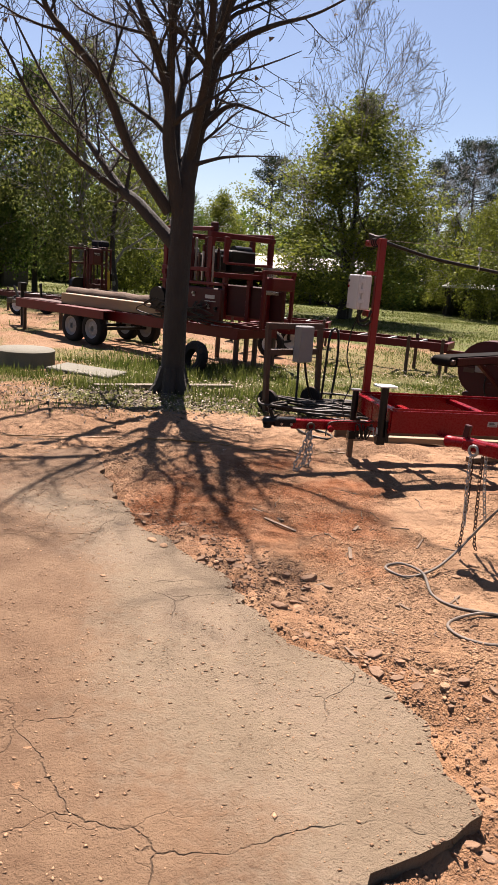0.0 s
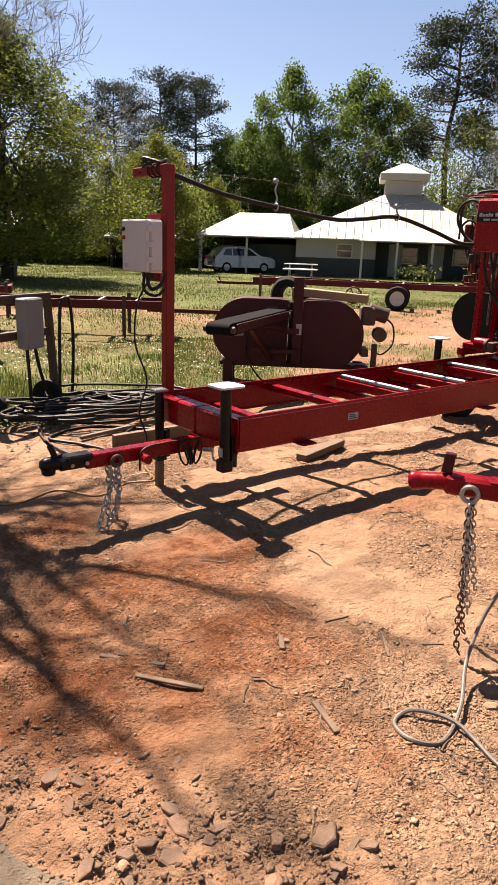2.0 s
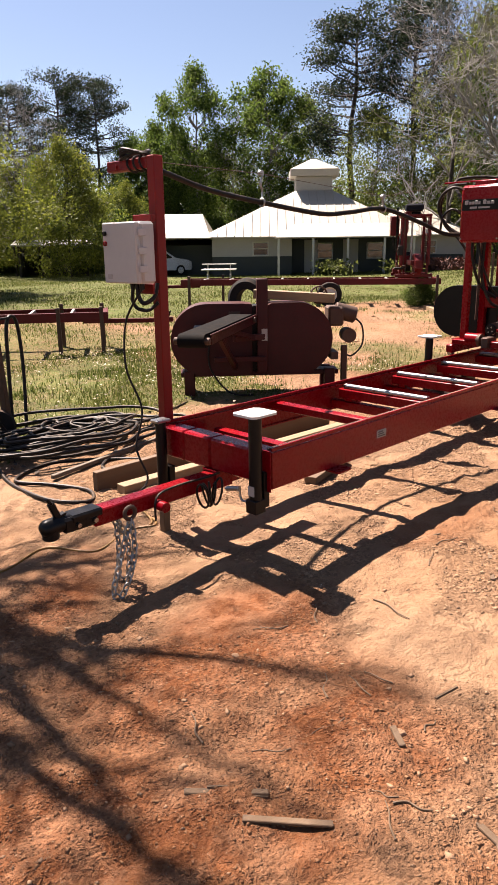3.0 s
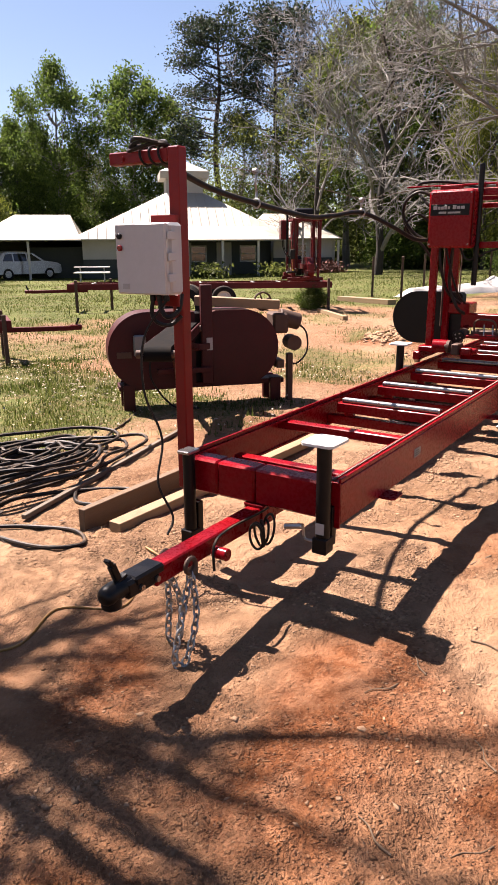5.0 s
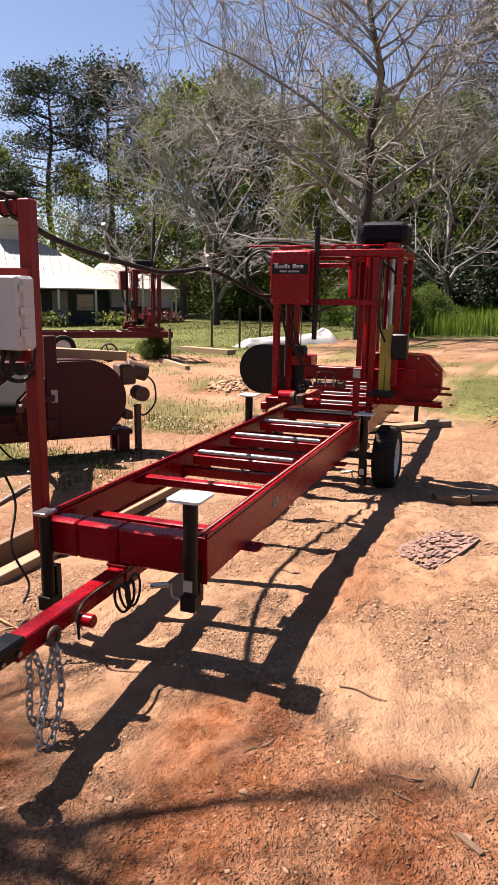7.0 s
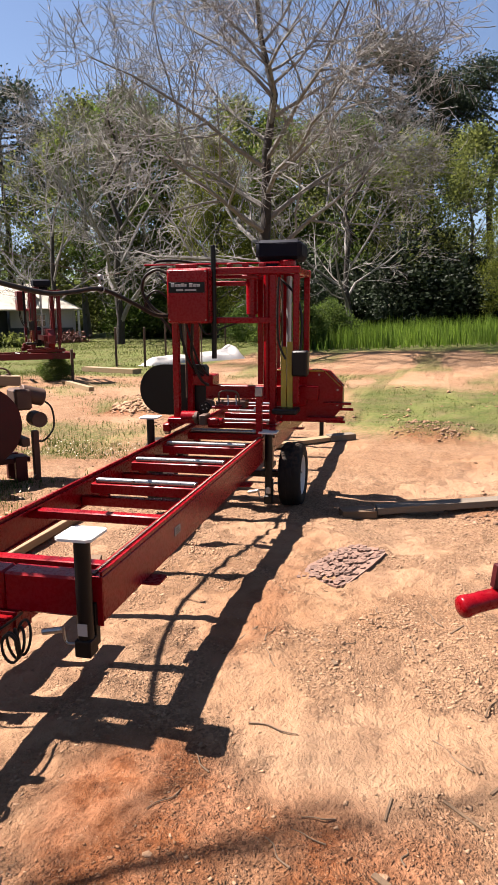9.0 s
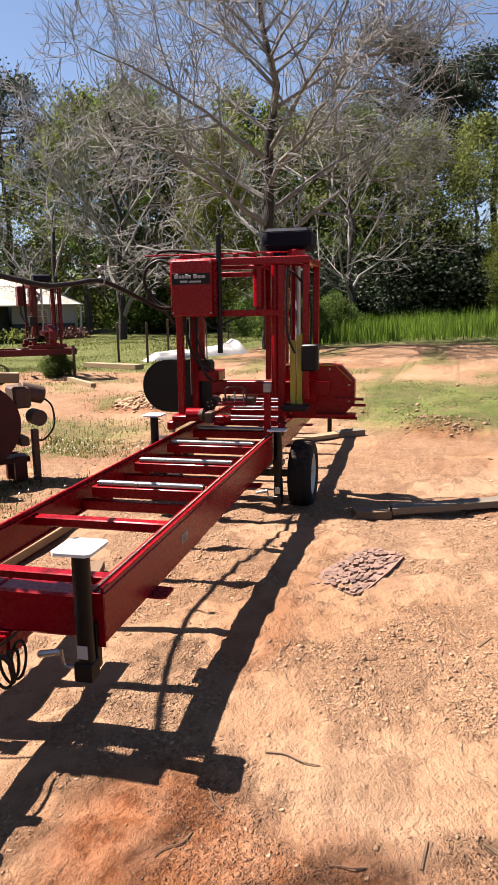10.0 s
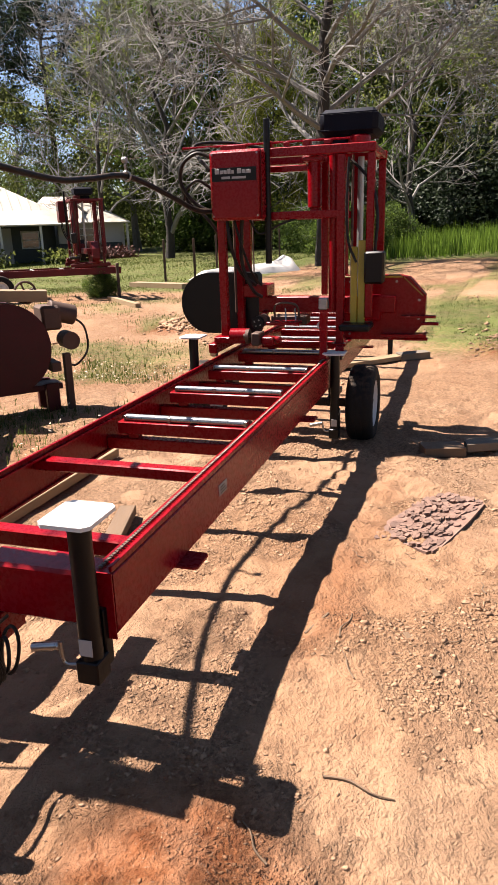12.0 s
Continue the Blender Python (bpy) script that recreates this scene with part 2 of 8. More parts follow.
# ---- mesh helpers ----
class Shape:
    """Collects solid pieces of one mesh."""

    def __init__(self):
        self.v, self.f = [], []

    def add(self, verts, faces, m=None):
        n = len(self.v)
        if m is not None:
            verts = [m @ Vector(p) for p in verts]
        self.v.extend(tuple(p) for p in verts)
        self.f.extend(tuple(i + n for i in f) for f in faces)
        return self

    def box(self, lo, hi, bev=0.004, m=None):
        """A box with chamfered edges."""
        c = [(lo[i] + hi[i]) / 2 for i in range(3)]
        h = [abs(hi[i] - lo[i]) / 2 for i in range(3)]
        b = min(bev, min(h) * 0.45)
        verts, idx = [], {}
        for sx in (-1, 1):
            for sy in (-1, 1):
                for sz in (-1, 1):
                    s = (sx, sy, sz)
                    for ax in range(3):
                        idx[(s, ax)] = len(verts)
                        verts.append(tuple(c[i] + s[i] * (h[i] if i == ax else h[i] - b) for i in range(3)))
        faces = []
        for ax in range(3):
            o = [i for i in range(3) if i != ax]
            for sg in (-1, 1):
                q = []
                for a, d in ((-1, -1), (1, -1), (1, 1), (-1, 1)):
                    s = [0, 0, 0]
                    s[ax], s[o[0]], s[o[1]] = sg, a, d
                    q.append(idx[(tuple(s), ax)])
                faces.append(q if (sg > 0) == (ax != 1) else q[::-1])
        for ax in range(3):
            o = [i for i in range(3) if i != ax]
            for a in (-1, 1):
                for d in (-1, 1):
                    s0, s1 = [0, 0, 0], [0, 0, 0]
                    s0[ax], s1[ax] = -1, 1
                    s0[o[0]] = s1[o[0]] = a
                    s0[o[1]] = s1[o[1]] = d
                    s0, s1 = tuple(s0), tuple(s1)
                    faces.append((idx[(s0, o[0])], idx[(s1, o[0])], idx[(s1, o[1])], idx[(s0, o[1])]))
        for sx in (-1, 1):
            for sy in (-1, 1):
                for sz in (-1, 1):
                    s = (sx, sy, sz)
                    faces.append((idx[(s, 0)], idx[(s, 1)], idx[(s, 2)]))
        return self.add(verts, faces, m)

    def beam(self, a, b, w, h, bev=0.004, roll=0.0):
        """A box-section bar from a to b."""
        a, b = Vector(a), Vector(b)
        d = b - a
        q = d.to_track_quat("X", "Z").to_matrix().to_4x4()
        m = Matrix.Translation(a) @ q @ pose(0, 0, 0, roll)
        return self.box((0, -w / 2, -h / 2), (d.length, w / 2, h / 2), bev, m)

    def tube(self, pts, r, seg=8, closed=False, caps=True):
        """A round bar along points; r is one radius or one for each point."""
        pts = [Vector(p) for p in pts]
        n = len(pts)
        rad = r if hasattr(r, "__len__") else [r] * n
        verts, faces, up = [], [], Vector((0.13, 0.21, 0.97))
        for i, p in enumerate(pts):
            if closed:
                d = pts[(i + 1) % n] - pts[i - 1]
            else:
                d = pts[min(i + 1, n - 1)] - pts[max(i - 1, 0)]
            d = d.normalized() if d.length > 1e-9 else Vector((0, 0, 1))
            side = up - d * up.dot(d)
            if side.length < 0.05:
                side = Vector((1, 0, 0)) - d * d.x
            side.normalize()
            up = side
            other = d.cross(side)
            for k in range(seg):
                an = 2 * math.pi * k / seg
                verts.append(p + (side * math.cos(an) + other * math.sin(an)) * rad[i])
        rings = n if closed else n - 1
        for i in range(rings):
            j = (i + 1) % n
            for k in range(seg):
                l = (k + 1) % seg
                faces.append((i * seg + k, i * seg + l, j * seg + l, j * seg + k))
        if caps and not closed:
            faces.append(tuple(range(seg))[::-1])
            faces.append(tuple(range((n - 1) * seg, n * seg)))
        return self.add(verts, faces)

    def cyl(self, a, b, r, seg=16, r2=None, bev=0.0):
        """A round bar from a to b with a small edge round its ends."""
        a, b = Vector(a), Vector(b)
        r2 = r if r2 is None else r2
        if bev:
            d = (b - a).normalized() * bev
            return self.tube([a, a + d, b - d, b], [r - bev, r, r2, r2 - bev], seg)
        return self.tube([a, b], [r, r2], seg)

    def lathe(self, profile, seg=24, m=None):
        """A ring of (radius, along) points turned round the local x axis."""
        verts, faces, n = [], [], len(profile)
        for k in range(seg):
            an = 2 * math.pi * k / seg
            for r, x in profile:
                verts.append((x, r * math.cos(an), r * math.sin(an)))
        for k in range(seg):
            l = (k + 1) % seg
            for i in range(n - 1):
                faces.append((k * n + i, k * n + i + 1, l * n + i + 1, l * n + i))
        return self.add(verts, faces, m)

    def slab(self, outline, t0, t1, m=None):
        """A flat outline (x, y) with thickness from z t0 to t1."""
        n = len(outline)
        verts = [(x, y, t0) for x, y in outline] + [(x, y, t1) for x, y in outline]
        faces = [tuple(range(n))[::-1], tuple(range(n, 2 * n))]
        faces += [(i, (i + 1) % n, n + (i + 1) % n, n + i) for i in range(n)]
        return self.add(verts, faces, m)

    def mesh(self, name, smooth=True):
        me = bpy.data.meshes.new(name)
        me.from_pydata(self.v, [], self.f)
        if smooth:
            me.polygons.foreach_set("use_smooth", [True] * len(me.polygons))
            me.set_sharp_from_angle(angle=radians(40))
        me.update()
        return me


def thing(name, m, label, category, group="", kind=""):
    """An empty at the thing's base that carries its parts."""
    ob = new(name)
    ob.empty_display_size = 0.1
    ob.matrix_basis = m
    return tagged(ob, label, category, group, kind)


def part(name, shape, material, parent, label=""):
    me = shape.mesh(name) if isinstance(shape, Shape) else shape
    if not me.materials:
        me.materials.append(material)
    ob = new(name, me)
    ob.parent = parent
    return tagged(ob, label)


def each(name, shapes, material, parent, label=""):
    """Alike pieces, each a part of its own."""
    return [part(name, s, material, parent, label) for s in shapes]


def solo(name, shape, material, label, category, m=None, group="", kind=""):
    """A thing that is one mesh."""
    me = shape.mesh(name) if isinstance(shape, Shape) else shape
    if not me.materials:
        me.materials.append(material)
    ob = new(name, me)
    if m is not None:
        ob.matrix_basis = m
    return tagged(ob, label, category, group, kind)


def raw_mesh(name, verts, faces):
    """A mesh of equal-sized faces from arrays."""
    me = bpy.data.meshes.new(name)
    k = faces.shape[1]
    me.vertices.add(len(verts))
    me.vertices.foreach_set("co", np.asarray(verts, dtype=np.float32).ravel())
    me.loops.add(faces.size)
    me.loops.foreach_set("vertex_index", np.asarray(faces, dtype=np.int32).ravel())
    me.polygons.add(len(faces))
    me.polygons.foreach_set("loop_start", np.arange(0, faces.size, k, dtype=np.int32))
    me.update(calc_edges=True)
    me.validate()
    return me


def spline(pts, steps=8):
    """A smooth curve through the points."""
    pts = [Vector(p) for p in pts]
    out = []
    for i in range(len(pts) - 1):
        p0, p1, p2, p3 = pts[max(i - 1, 0)], pts[i], pts[i + 1], pts[min(i + 2, len(pts) - 1)]
        for k in range(steps):
            t = k / steps
            out.append(0.5 * (2 * p1 + (p2 - p0) * t + (2 * p0 - 5 * p1 + 4 * p2 - p3) * t * t + (3 * p1 - p0 - 3 * p2 + p3) * t ** 3))
    return out + [pts[-1]]


# ---- ground ----
def vnoise(x, y, freq, seed=0):
    """Smooth lattice noise, 0 to 1."""
    x, y = np.asarray(x, float) * freq, np.asarray(y, float) * freq
    xi, yi = np.floor(x), np.floor(y)
    fx, fy = x - xi, y - yi
    fx, fy = fx * fx * (3 - 2 * fx), fy * fy * (3 - 2 * fy)

    def h(a, b):
        s = np.sin(a * 127.1 + b * 311.7 + seed * 74.7) * 43758.5453
        return s - np.floor(s)

    return (h(xi, yi) * (1 - fx) + h(xi + 1, yi) * fx) * (1 - fy) + (h(xi, yi + 1) * (1 - fx) + h(xi + 1, yi + 1) * fx) * fy


def step(a, b, x):
    t = np.clip((np.asarray(x, float) - a) / (b - a), 0, 1)
    return t * t * (3 - 2 * t)


def base_z(x, y):
    x, y = np.asarray(x, float), np.asarray(y, float)
    return -0.245 - 0.010 * np.clip(y - 2.5, 0, 6) + 0.022 * np.clip(x - 12 - 0.75 * (y - 5), 0, 30) + 0.055 * np.exp(-((x - 2.9) / 1.1) ** 2 - ((y - 5.1) / 0.75) ** 2)


def apron_edge(y):
    ys = [-3.0, 0.6, 1.40, 1.55, 1.64, 1.81, 2.04, 2.26, 2.45, 2.52, 2.60, 2.92, 3.31, 3.59, 3.90, 4.61, 5.4, 6.2, 7.0]
    xs = [0.8, 0.85, 0.98, 1.22, 1.34, 1.31, 1.32, 1.25, 1.19, 1.03, 0.90, 0.78, 0.67, 0.49, 0.28, -0.02, -0.20, -0.42, -0.9]
    y = np.asarray(y, float)
    return np.interp(y, ys, xs) + (vnoise(y, y * 0, 5.0, 31) - 0.5) * 0.10 + (vnoise(y, y * 0, 14.0, 32) - 0.5) * 0.055 + (vnoise(y, y * 0, 40.0, 37) - 0.5) * 0.022


def rubble_cover(x, y):
    """The crumbled strip beside the concrete."""
    d = np.asarray(x, float) - apron_edge(y)
    return step(-0.05, 0.0, d) * (1 - step(0.15, 0.75, d + (vnoise(x, y, 2.0, 26) - 0.5) * 0.5)) * (1 - step(3.8, 5.0, np.asarray(y, float)))


def ground_z(x, y):
    x, y = np.asarray(x, float), np.asarray(y, float)
    near = 1 - step(10, 22, np.hypot(x - 2, y - 4))
    z = base_z(x, y) + near * ((vnoise(x, y, 0.9, 1) - 0.5) * 0.05 + (vnoise(x, y, 3.1, 2) - 0.5) * 0.028 + (vnoise(x, y, 8.0, 3) - 0.5) * 0.026 * (0.4 + 1.2 * step(0.4, 0.7, vnoise(x, y, 1.4, 81))) + (vnoise(x, y, 17.0, 4) - 0.5) * 0.020 * step(0.3, 0.65, vnoise(x, y, 1.7, 86)))
    z = z + 0.16 * np.exp(-((x - 11.2) / 1.0) ** 2 - ((y - 9.5) / 0.6) ** 2)
    z = z + 0.10 * np.exp(-((x - 9.7) / 0.9) ** 2 - ((y - 4.5) / 0.5) ** 2) + 0.06 * np.exp(-((x - 5.7) / 0.5) ** 2 - ((y - 3.85) / 0.4) ** 2)
    z = z + rubble_cover(x, y) * ((vnoise(x, y, 11.0, 6) - 0.5) * 0.045 + (vnoise(x, y, 24.0, 7) - 0.5) * 0.022)
    return z + (1 - near) * (vnoise(x, y, 0.3, 5) - 0.5) * 0.12


def grass_cover(x, y):
    """How much grass stands at a place, 0 to 1."""
    x, y = np.asarray(x, float), np.asarray(y, float)
    wob = (vnoise(x, y, 0.8, 11) - 0.5) * 1.2
    yard = step(7.6, 8.5, y - 0.30 * np.clip(x - 1.4, 0, 9) + wob * 0.6) * (1 - step(11.6, 13.0, y + wob - 0.10 * x)) * step(-2.2, -1.0, x + wob) * (1 - step(5.2, 6.6, x + wob))
    line = 17.6 - 0.28 * (x - 8)
    meadow = step(-0.6, 1.2, y - line + wob) * step(-10, -3, x - 0.5 * (30 - y) + wob)
    far_left = step(22, 25, y + wob)
    patch = step(9.3, 10.6, x + wob) * (1 - step(14.5, 16.0, x + wob * 0.6)) * (1 - step(5.6, 6.8, y - 0.12 * (x - 10) + wob))
    verge = step(25.5, 27.5, x + wob)
    thin = 0.6 * step(0.40, 0.70, vnoise(x, y, 0.8, 13) + 0.5 * (vnoise(x, y, 3.0, 14) - 0.5)) * step(7.0, 9.0, np.maximum(y, x - 1.0))
    edge = step(11.5, 13.0, y) * step(16.5, 18.5, x)
    back = 0.6 * step(2.2, 3.4, x + wob) * (1 - step(6.5, 8.5, x + wob)) * step(11.5, 12.5, y) * (1 - step(17.0, 18.5, y))
    return np.clip(np.maximum.reduce([yard * 0.72, meadow, far_left, patch * 0.8, verge, edge, thin, back]), 0, 1)


def clay_cover(x, y):
    x, y = np.asarray(x, float), np.asarray(y, float)
    n = (vnoise(x, y, 1.3, 21) - 0.5) * 1.0 + (vnoise(x, y, 4.0, 22) - 0.5) * 0.5
    a = 1 - step(0.35, 1.25, np.hypot((x - 1.60) / 0.95, (y - 5.05) / 0.60) + n * 0.75)
    b = 0.8 - step(0.2, 1.3, np.hypot((x - 0.75) / 0.8, (y - 5.9) / 1.5) + n * 0.9)
    c = 1 - step(0.5, 1.2, np.hypot((x - 10.8) / 1.3, (y - 9.6) / 1.0) + n * 0.7)
    c = np.maximum(c, 0.8 * (1 - step(0.4, 1.2, np.hypot((x - 9.7) / 1.3, (y - 4.5) / 0.8) + n * 0.7)))
    c = np.maximum(c, 0.7 * (1 - step(0.4, 1.2, np.hypot((x - 5.7) / 0.7, (y - 3.85) / 0.5) + n * 0.7)))
    d = 1 - step(0.2, 1.3, np.hypot((x - 3.3) / 1.7, (y - 5.05) / 0.22) + n * 0.8)
    e = 1 - step(0.5, 1.4, np.hypot((x - 0.95) / 1.15, (y - 4.8) / 1.4) + n * 0.6)
    f = step(0.34, 0.66, vnoise(x, y, 0.55, 23) + 0.4 * (vnoise(x, y, 2.3, 24) - 0.5)) * step(6.3, 7.5, np.maximum(y, x))
    return np.clip(np.maximum.reduce([a, b * 0.8, c, d * 0.6, e * 0.98 * (0.62 + 0.50 * step(0.25, 0.75, 0.6 * vnoise(x, y, 2.4, 28) + 0.4 * vnoise(x, y, 6.5, 29))), f * 0.4, rubble_cover(x, y) * (0.12 + 0.45 * vnoise(x, y, 6.0, 27))]), 0, 1)


def crumb_cover(x, y):
    """Where the crust is broken into loose crumbs, 0 to 1."""
    return step(0.34, 0.58, 0.45 * vnoise(x, y, 1.3, 81) + 0.35 * vnoise(x, y, 3.7, 88) + 0.20 * vnoise(x, y, 9.0, 87))


def graded(lo, hi, fine, far, growth=1.14):
    """Coordinates that are close together between lo and hi and spread out to far."""
    mid = list(np.arange(lo, hi + 1e-6, fine))
    out, s = [], fine
    p = hi
    while p < far:
        s *= growth
        p += s
        out.append(p)
    back, s, p = [], fine, lo
    while p > -far:
        s *= growth
        p -= s
        back.append(p)
    return np.array(back[::-1] + mid + out)


gx, gy = graded(-2.0, 6.6, 0.021, 3500), graded(0.6, 8.2, 0.021, 3500)
GX, GY = np.meshgrid(gx, gy)
GZ = ground_z(GX, GY)
nx, ny = len(gx), len(gy)
ii = (np.arange(ny - 1)[:, None] * nx + np.arange(nx - 1)[None, :]).ravel()
ground_me = raw_mesh("ground", np.stack([GX, GY, GZ], -1).reshape(-1, 3), np.stack([ii, ii + 1, ii + nx + 1, ii + nx], -1))
cover = ground_me.attributes.new("cover", "FLOAT_COLOR", "POINT")
# slightly darker oval of soil round the bark slab
dark_oval = (1 - step(0.45, 1.0, np.hypot((GX - 4.15) / 0.55, (GY - 4.62) / 0.26)))
cov = np.stack([grass_cover(GX, GY), clay_cover(GX, GY), dark_oval, crumb_cover(GX, GY)], -1)
cover.data.foreach_set("color", cov.astype(np.float32).ravel())
ground_me.polygons.foreach_set("use_smooth", [True] * len(ground_me.polygons))


def soil_material():
    m, nt, bsdf, pos, obj = blank("bare_soil")
    p = pos.outputs["Position"]
    at = nt.nodes.new("ShaderNodeAttribute")
    at.attribute_name = "cover"
    sep = nt.nodes.new("ShaderNodeSeparateColor")
    nt.links.new(at.outputs["Color"], sep.inputs[0])
    broad, mid, fine, grit = noise_tex(nt, 0.7, 4, 0.6, p), noise_tex(nt, 3.5, 6, 0.65, p), noise_tex(nt, 22, 6, 0.7, p), noise_tex(nt, 90, 3, 0.7, p)
    crumbly = ramp(nt, mathn(nt, "ADD", at.outputs["Alpha"], ramp(nt, fine, 0.3, 0.7, -0.25, 0.25)), 0.2, 0.8)
    sand = mixc(nt, ramp(nt, mid, 0.3, 0.7), (0.168, 0.090, 0.050), (0.250, 0.153, 0.092))
    sand = mixc(nt, ramp(nt, broad, 0.32, 0.70, 0.1, 0.8), sand, (0.262, 0.172, 0.112))
    clay = mixc(nt, ramp(nt, fine, 0.3, 0.7), (0.098, 0.037, 0.018), (0.190, 0.080, 0.038))
    clay = mixc(nt, ramp(nt, noise_tex(nt, 5.5, 5, 0.7, p), 0.45, 0.62, 0, 0.75), clay, (0.245, 0.128, 0.076))
    spread = mathn(nt, "ADD", sep.outputs["Green"], ramp(nt, mid, 0.52, 0.72, -0.10, 0.22))
    soil = mixc(nt, ramp(nt, spread, 0.15, 0.85), sand, clay)
    soil = mixc(nt, mathn(nt, "MULTIPLY", ramp(nt, fine, 0.52, 0.68, 0, 0.32), ramp(nt, crumbly, 0, 1, 0.45, 1.0)), soil, (0.098, 0.047, 0.025))
    soil = mixc(nt, ramp(nt, grit, 0.60, 0.72, 0, 0.6), soil, (0.2349, 0.1738, 0.1245))
    warp = nt.nodes.new("ShaderNodeVectorMath")
    warp.operation = "MULTIPLY_ADD"
    wn = node(nt, "ShaderNodeTexNoise", Scale=18.0, Detail=3.0)
    nt.links.new(p, wn.inputs["Vector"])
    nt.links.new(wn.outputs["Color"], warp.inputs[0])
    warp.inputs[1].default_value = (0.05, 0.05, 0.05)
    nt.links.new(p, warp.inputs[2])
    vor = node(nt, "ShaderNodeTexVoronoi", Scale=72.0)
    nt.links.new(warp.outputs[0], vor.inputs["Vector"])
    crumb = ramp(nt, vor.outputs["Distance"], 0.05, 0.38, 1, 0)
    sepv = nt.nodes.new("ShaderNodeSeparateColor")
    nt.links.new(vor.outputs["Color"], sepv.inputs[0])
    tone = node(nt, "ShaderNodeHueSaturation")
    tone.inputs["Saturation"].default_value = 1.08
    nt.links.new(soil, tone.inputs["Color"])
    nt.links.new(mathn(nt, "ADD", 1.0, mathn(nt, "MULTIPLY", crumbly, ramp(nt, sepv.outputs["Red"], 0, 1, -0.22, 0.40))), tone.inputs["Value"])
    soil = tone.outputs["Color"]
    lump = noise_tex(nt, 8.0, 5, 0.7, p)
    soil = mixc(nt, ramp(nt, lump, 0.54, 0.70, 0, 0.42), soil, (0.0932, 0.0454, 0.0243))
    turf = mixc(nt, ramp(nt, mid, 0.3, 0.7), (0.052, 0.076, 0.014), (0.108, 0.112, 0.034))
    turf = mixc(nt, ramp(nt, noise_tex(nt, 2.2, 6, 0.7, p), 0.48, 0.64, 0, 0.6), turf, (0.120, 0.088, 0.048))
    g = ramp(nt, mathn(nt, "ADD", sep.outputs["Red"], ramp(nt, fine, 0.3, 0.7, -0.3, 0.3)), 0.25, 0.75)
    col = mixc(nt, g, soil, turf)
    col = mixc(nt, mathn(nt, "MULTIPLY", sep.outputs["Blue"], 0.2), col, (0.0799, 0.0399, 0.0258))
    nt.links.new(col, bsdf.inputs["Base Color"])
    bsdf.inputs["Roughness"].default_value = 0.95
    bsdf.inputs["Specular IOR Level"].default_value = 0.15
    b = node(nt, "ShaderNodeBump", Strength=1.0, Distance=0.055)
    rough_at = ramp(nt, crumbly, 0, 1, 0.32, 0.70)
    h = mathn(nt, "MULTIPLY", rough_at, mathn(nt, "ADD", mathn(nt, "MULTIPLY", fine, 0.75), mathn(nt, "MULTIPLY", grit, 0.55)))
    h = mathn(nt, "ADD", h, mathn(nt, "MULTIPLY", mathn(nt, "MULTIPLY", crumb, crumbly), 0.30))
    h = mathn(nt, "ADD", h, mathn(nt, "SUBTRACT", mathn(nt, "MULTIPLY", mid, 0.9), mathn(nt, "MULTIPLY", lump, 0.9)))
    nt.links.new(h, b.inputs["Height"])
    nt.links.new(b.outputs["Normal"], bsdf.inputs["Normal"])
    return m


SOIL = soil_material()
ground_me.materials.append(SOIL)
tagged(new("ground", ground_me), "dry sandy red clay yard with patches of spring grass", "ground", kind="structure")


# ---- broken concrete apron ----
def apron_z(x, y):
    """The top of the concrete."""
    lift = 0.022 - 0.024 * step(0.9, 2.2, 1.5 - x - 0.25 * y + (vnoise(x, y, 1.1, 35) - 0.5) * 0.9)
    return base_z(x, y) + 0.014 + lift * (1 - step(5.2, 6.6, y)) - 0.05 * step(5.6, 6.8, y) + (vnoise(x, y, 1.6, 33) - 0.5) * 0.012 - 0.09 * step(2.6, 4.0, apron_edge(y) - x)


ay = np.concatenate([np.arange(-3, 0.4, 0.3), np.arange(0.4, 7.01, 0.03)])
at_u = 1 - np.linspace(0, 1, 90) ** 1.6
AY, AU = np.meshgrid(ay, at_u, indexing="ij")
AX = apron_edge(AY) - (1 - AU) * 4.2
AZ = apron_z(AX, AY)
top = np.stack([AX, AY, AZ], -1).reshape(-1, 3)
na, nu = len(ay), 90
skirt = np.stack([AX[:, 0] - 0.004, AY[:, 0], AZ[:, 0] - 0.16], -1)
fi = (np.arange(na - 1)[:, None] * nu + np.arange(nu - 1)[None, :]).ravel()
faces = [np.stack([fi, fi + nu, fi + nu + 1, fi + 1], -1)]
e = np.arange(na - 1)
faces.append(np.stack([na * nu + e, na * nu + e + 1, (e + 1) * nu, e * nu], -1))
apron_me = raw_mesh("concrete_apron", np.concatenate([top, skirt]), np.concatenate(faces))
dirt = apron_me.attributes.new("cover", "FLOAT_COLOR", "POINT")
dm = step(-0.10, 0.55, 0.72 - 0.36 * (AY - 1.4) - AX + (vnoise(AX, AY, 1.3, 36) - 0.5) * 0.55) + 0.8 * step(3.9, 5.4, AY)
dm = np.concatenate([np.clip(dm, 0, 1).ravel(), np.zeros(na)])
dirt.data.foreach_set("color", np.stack([dm, dm, dm, dm * 0 + 1], -1).astype(np.float32).ravel())
apron_me.polygons.foreach_set("use_smooth", [True] * len(apron_me.polygons))
apron_me.set_sharp_from_angle(angle=radians(50))


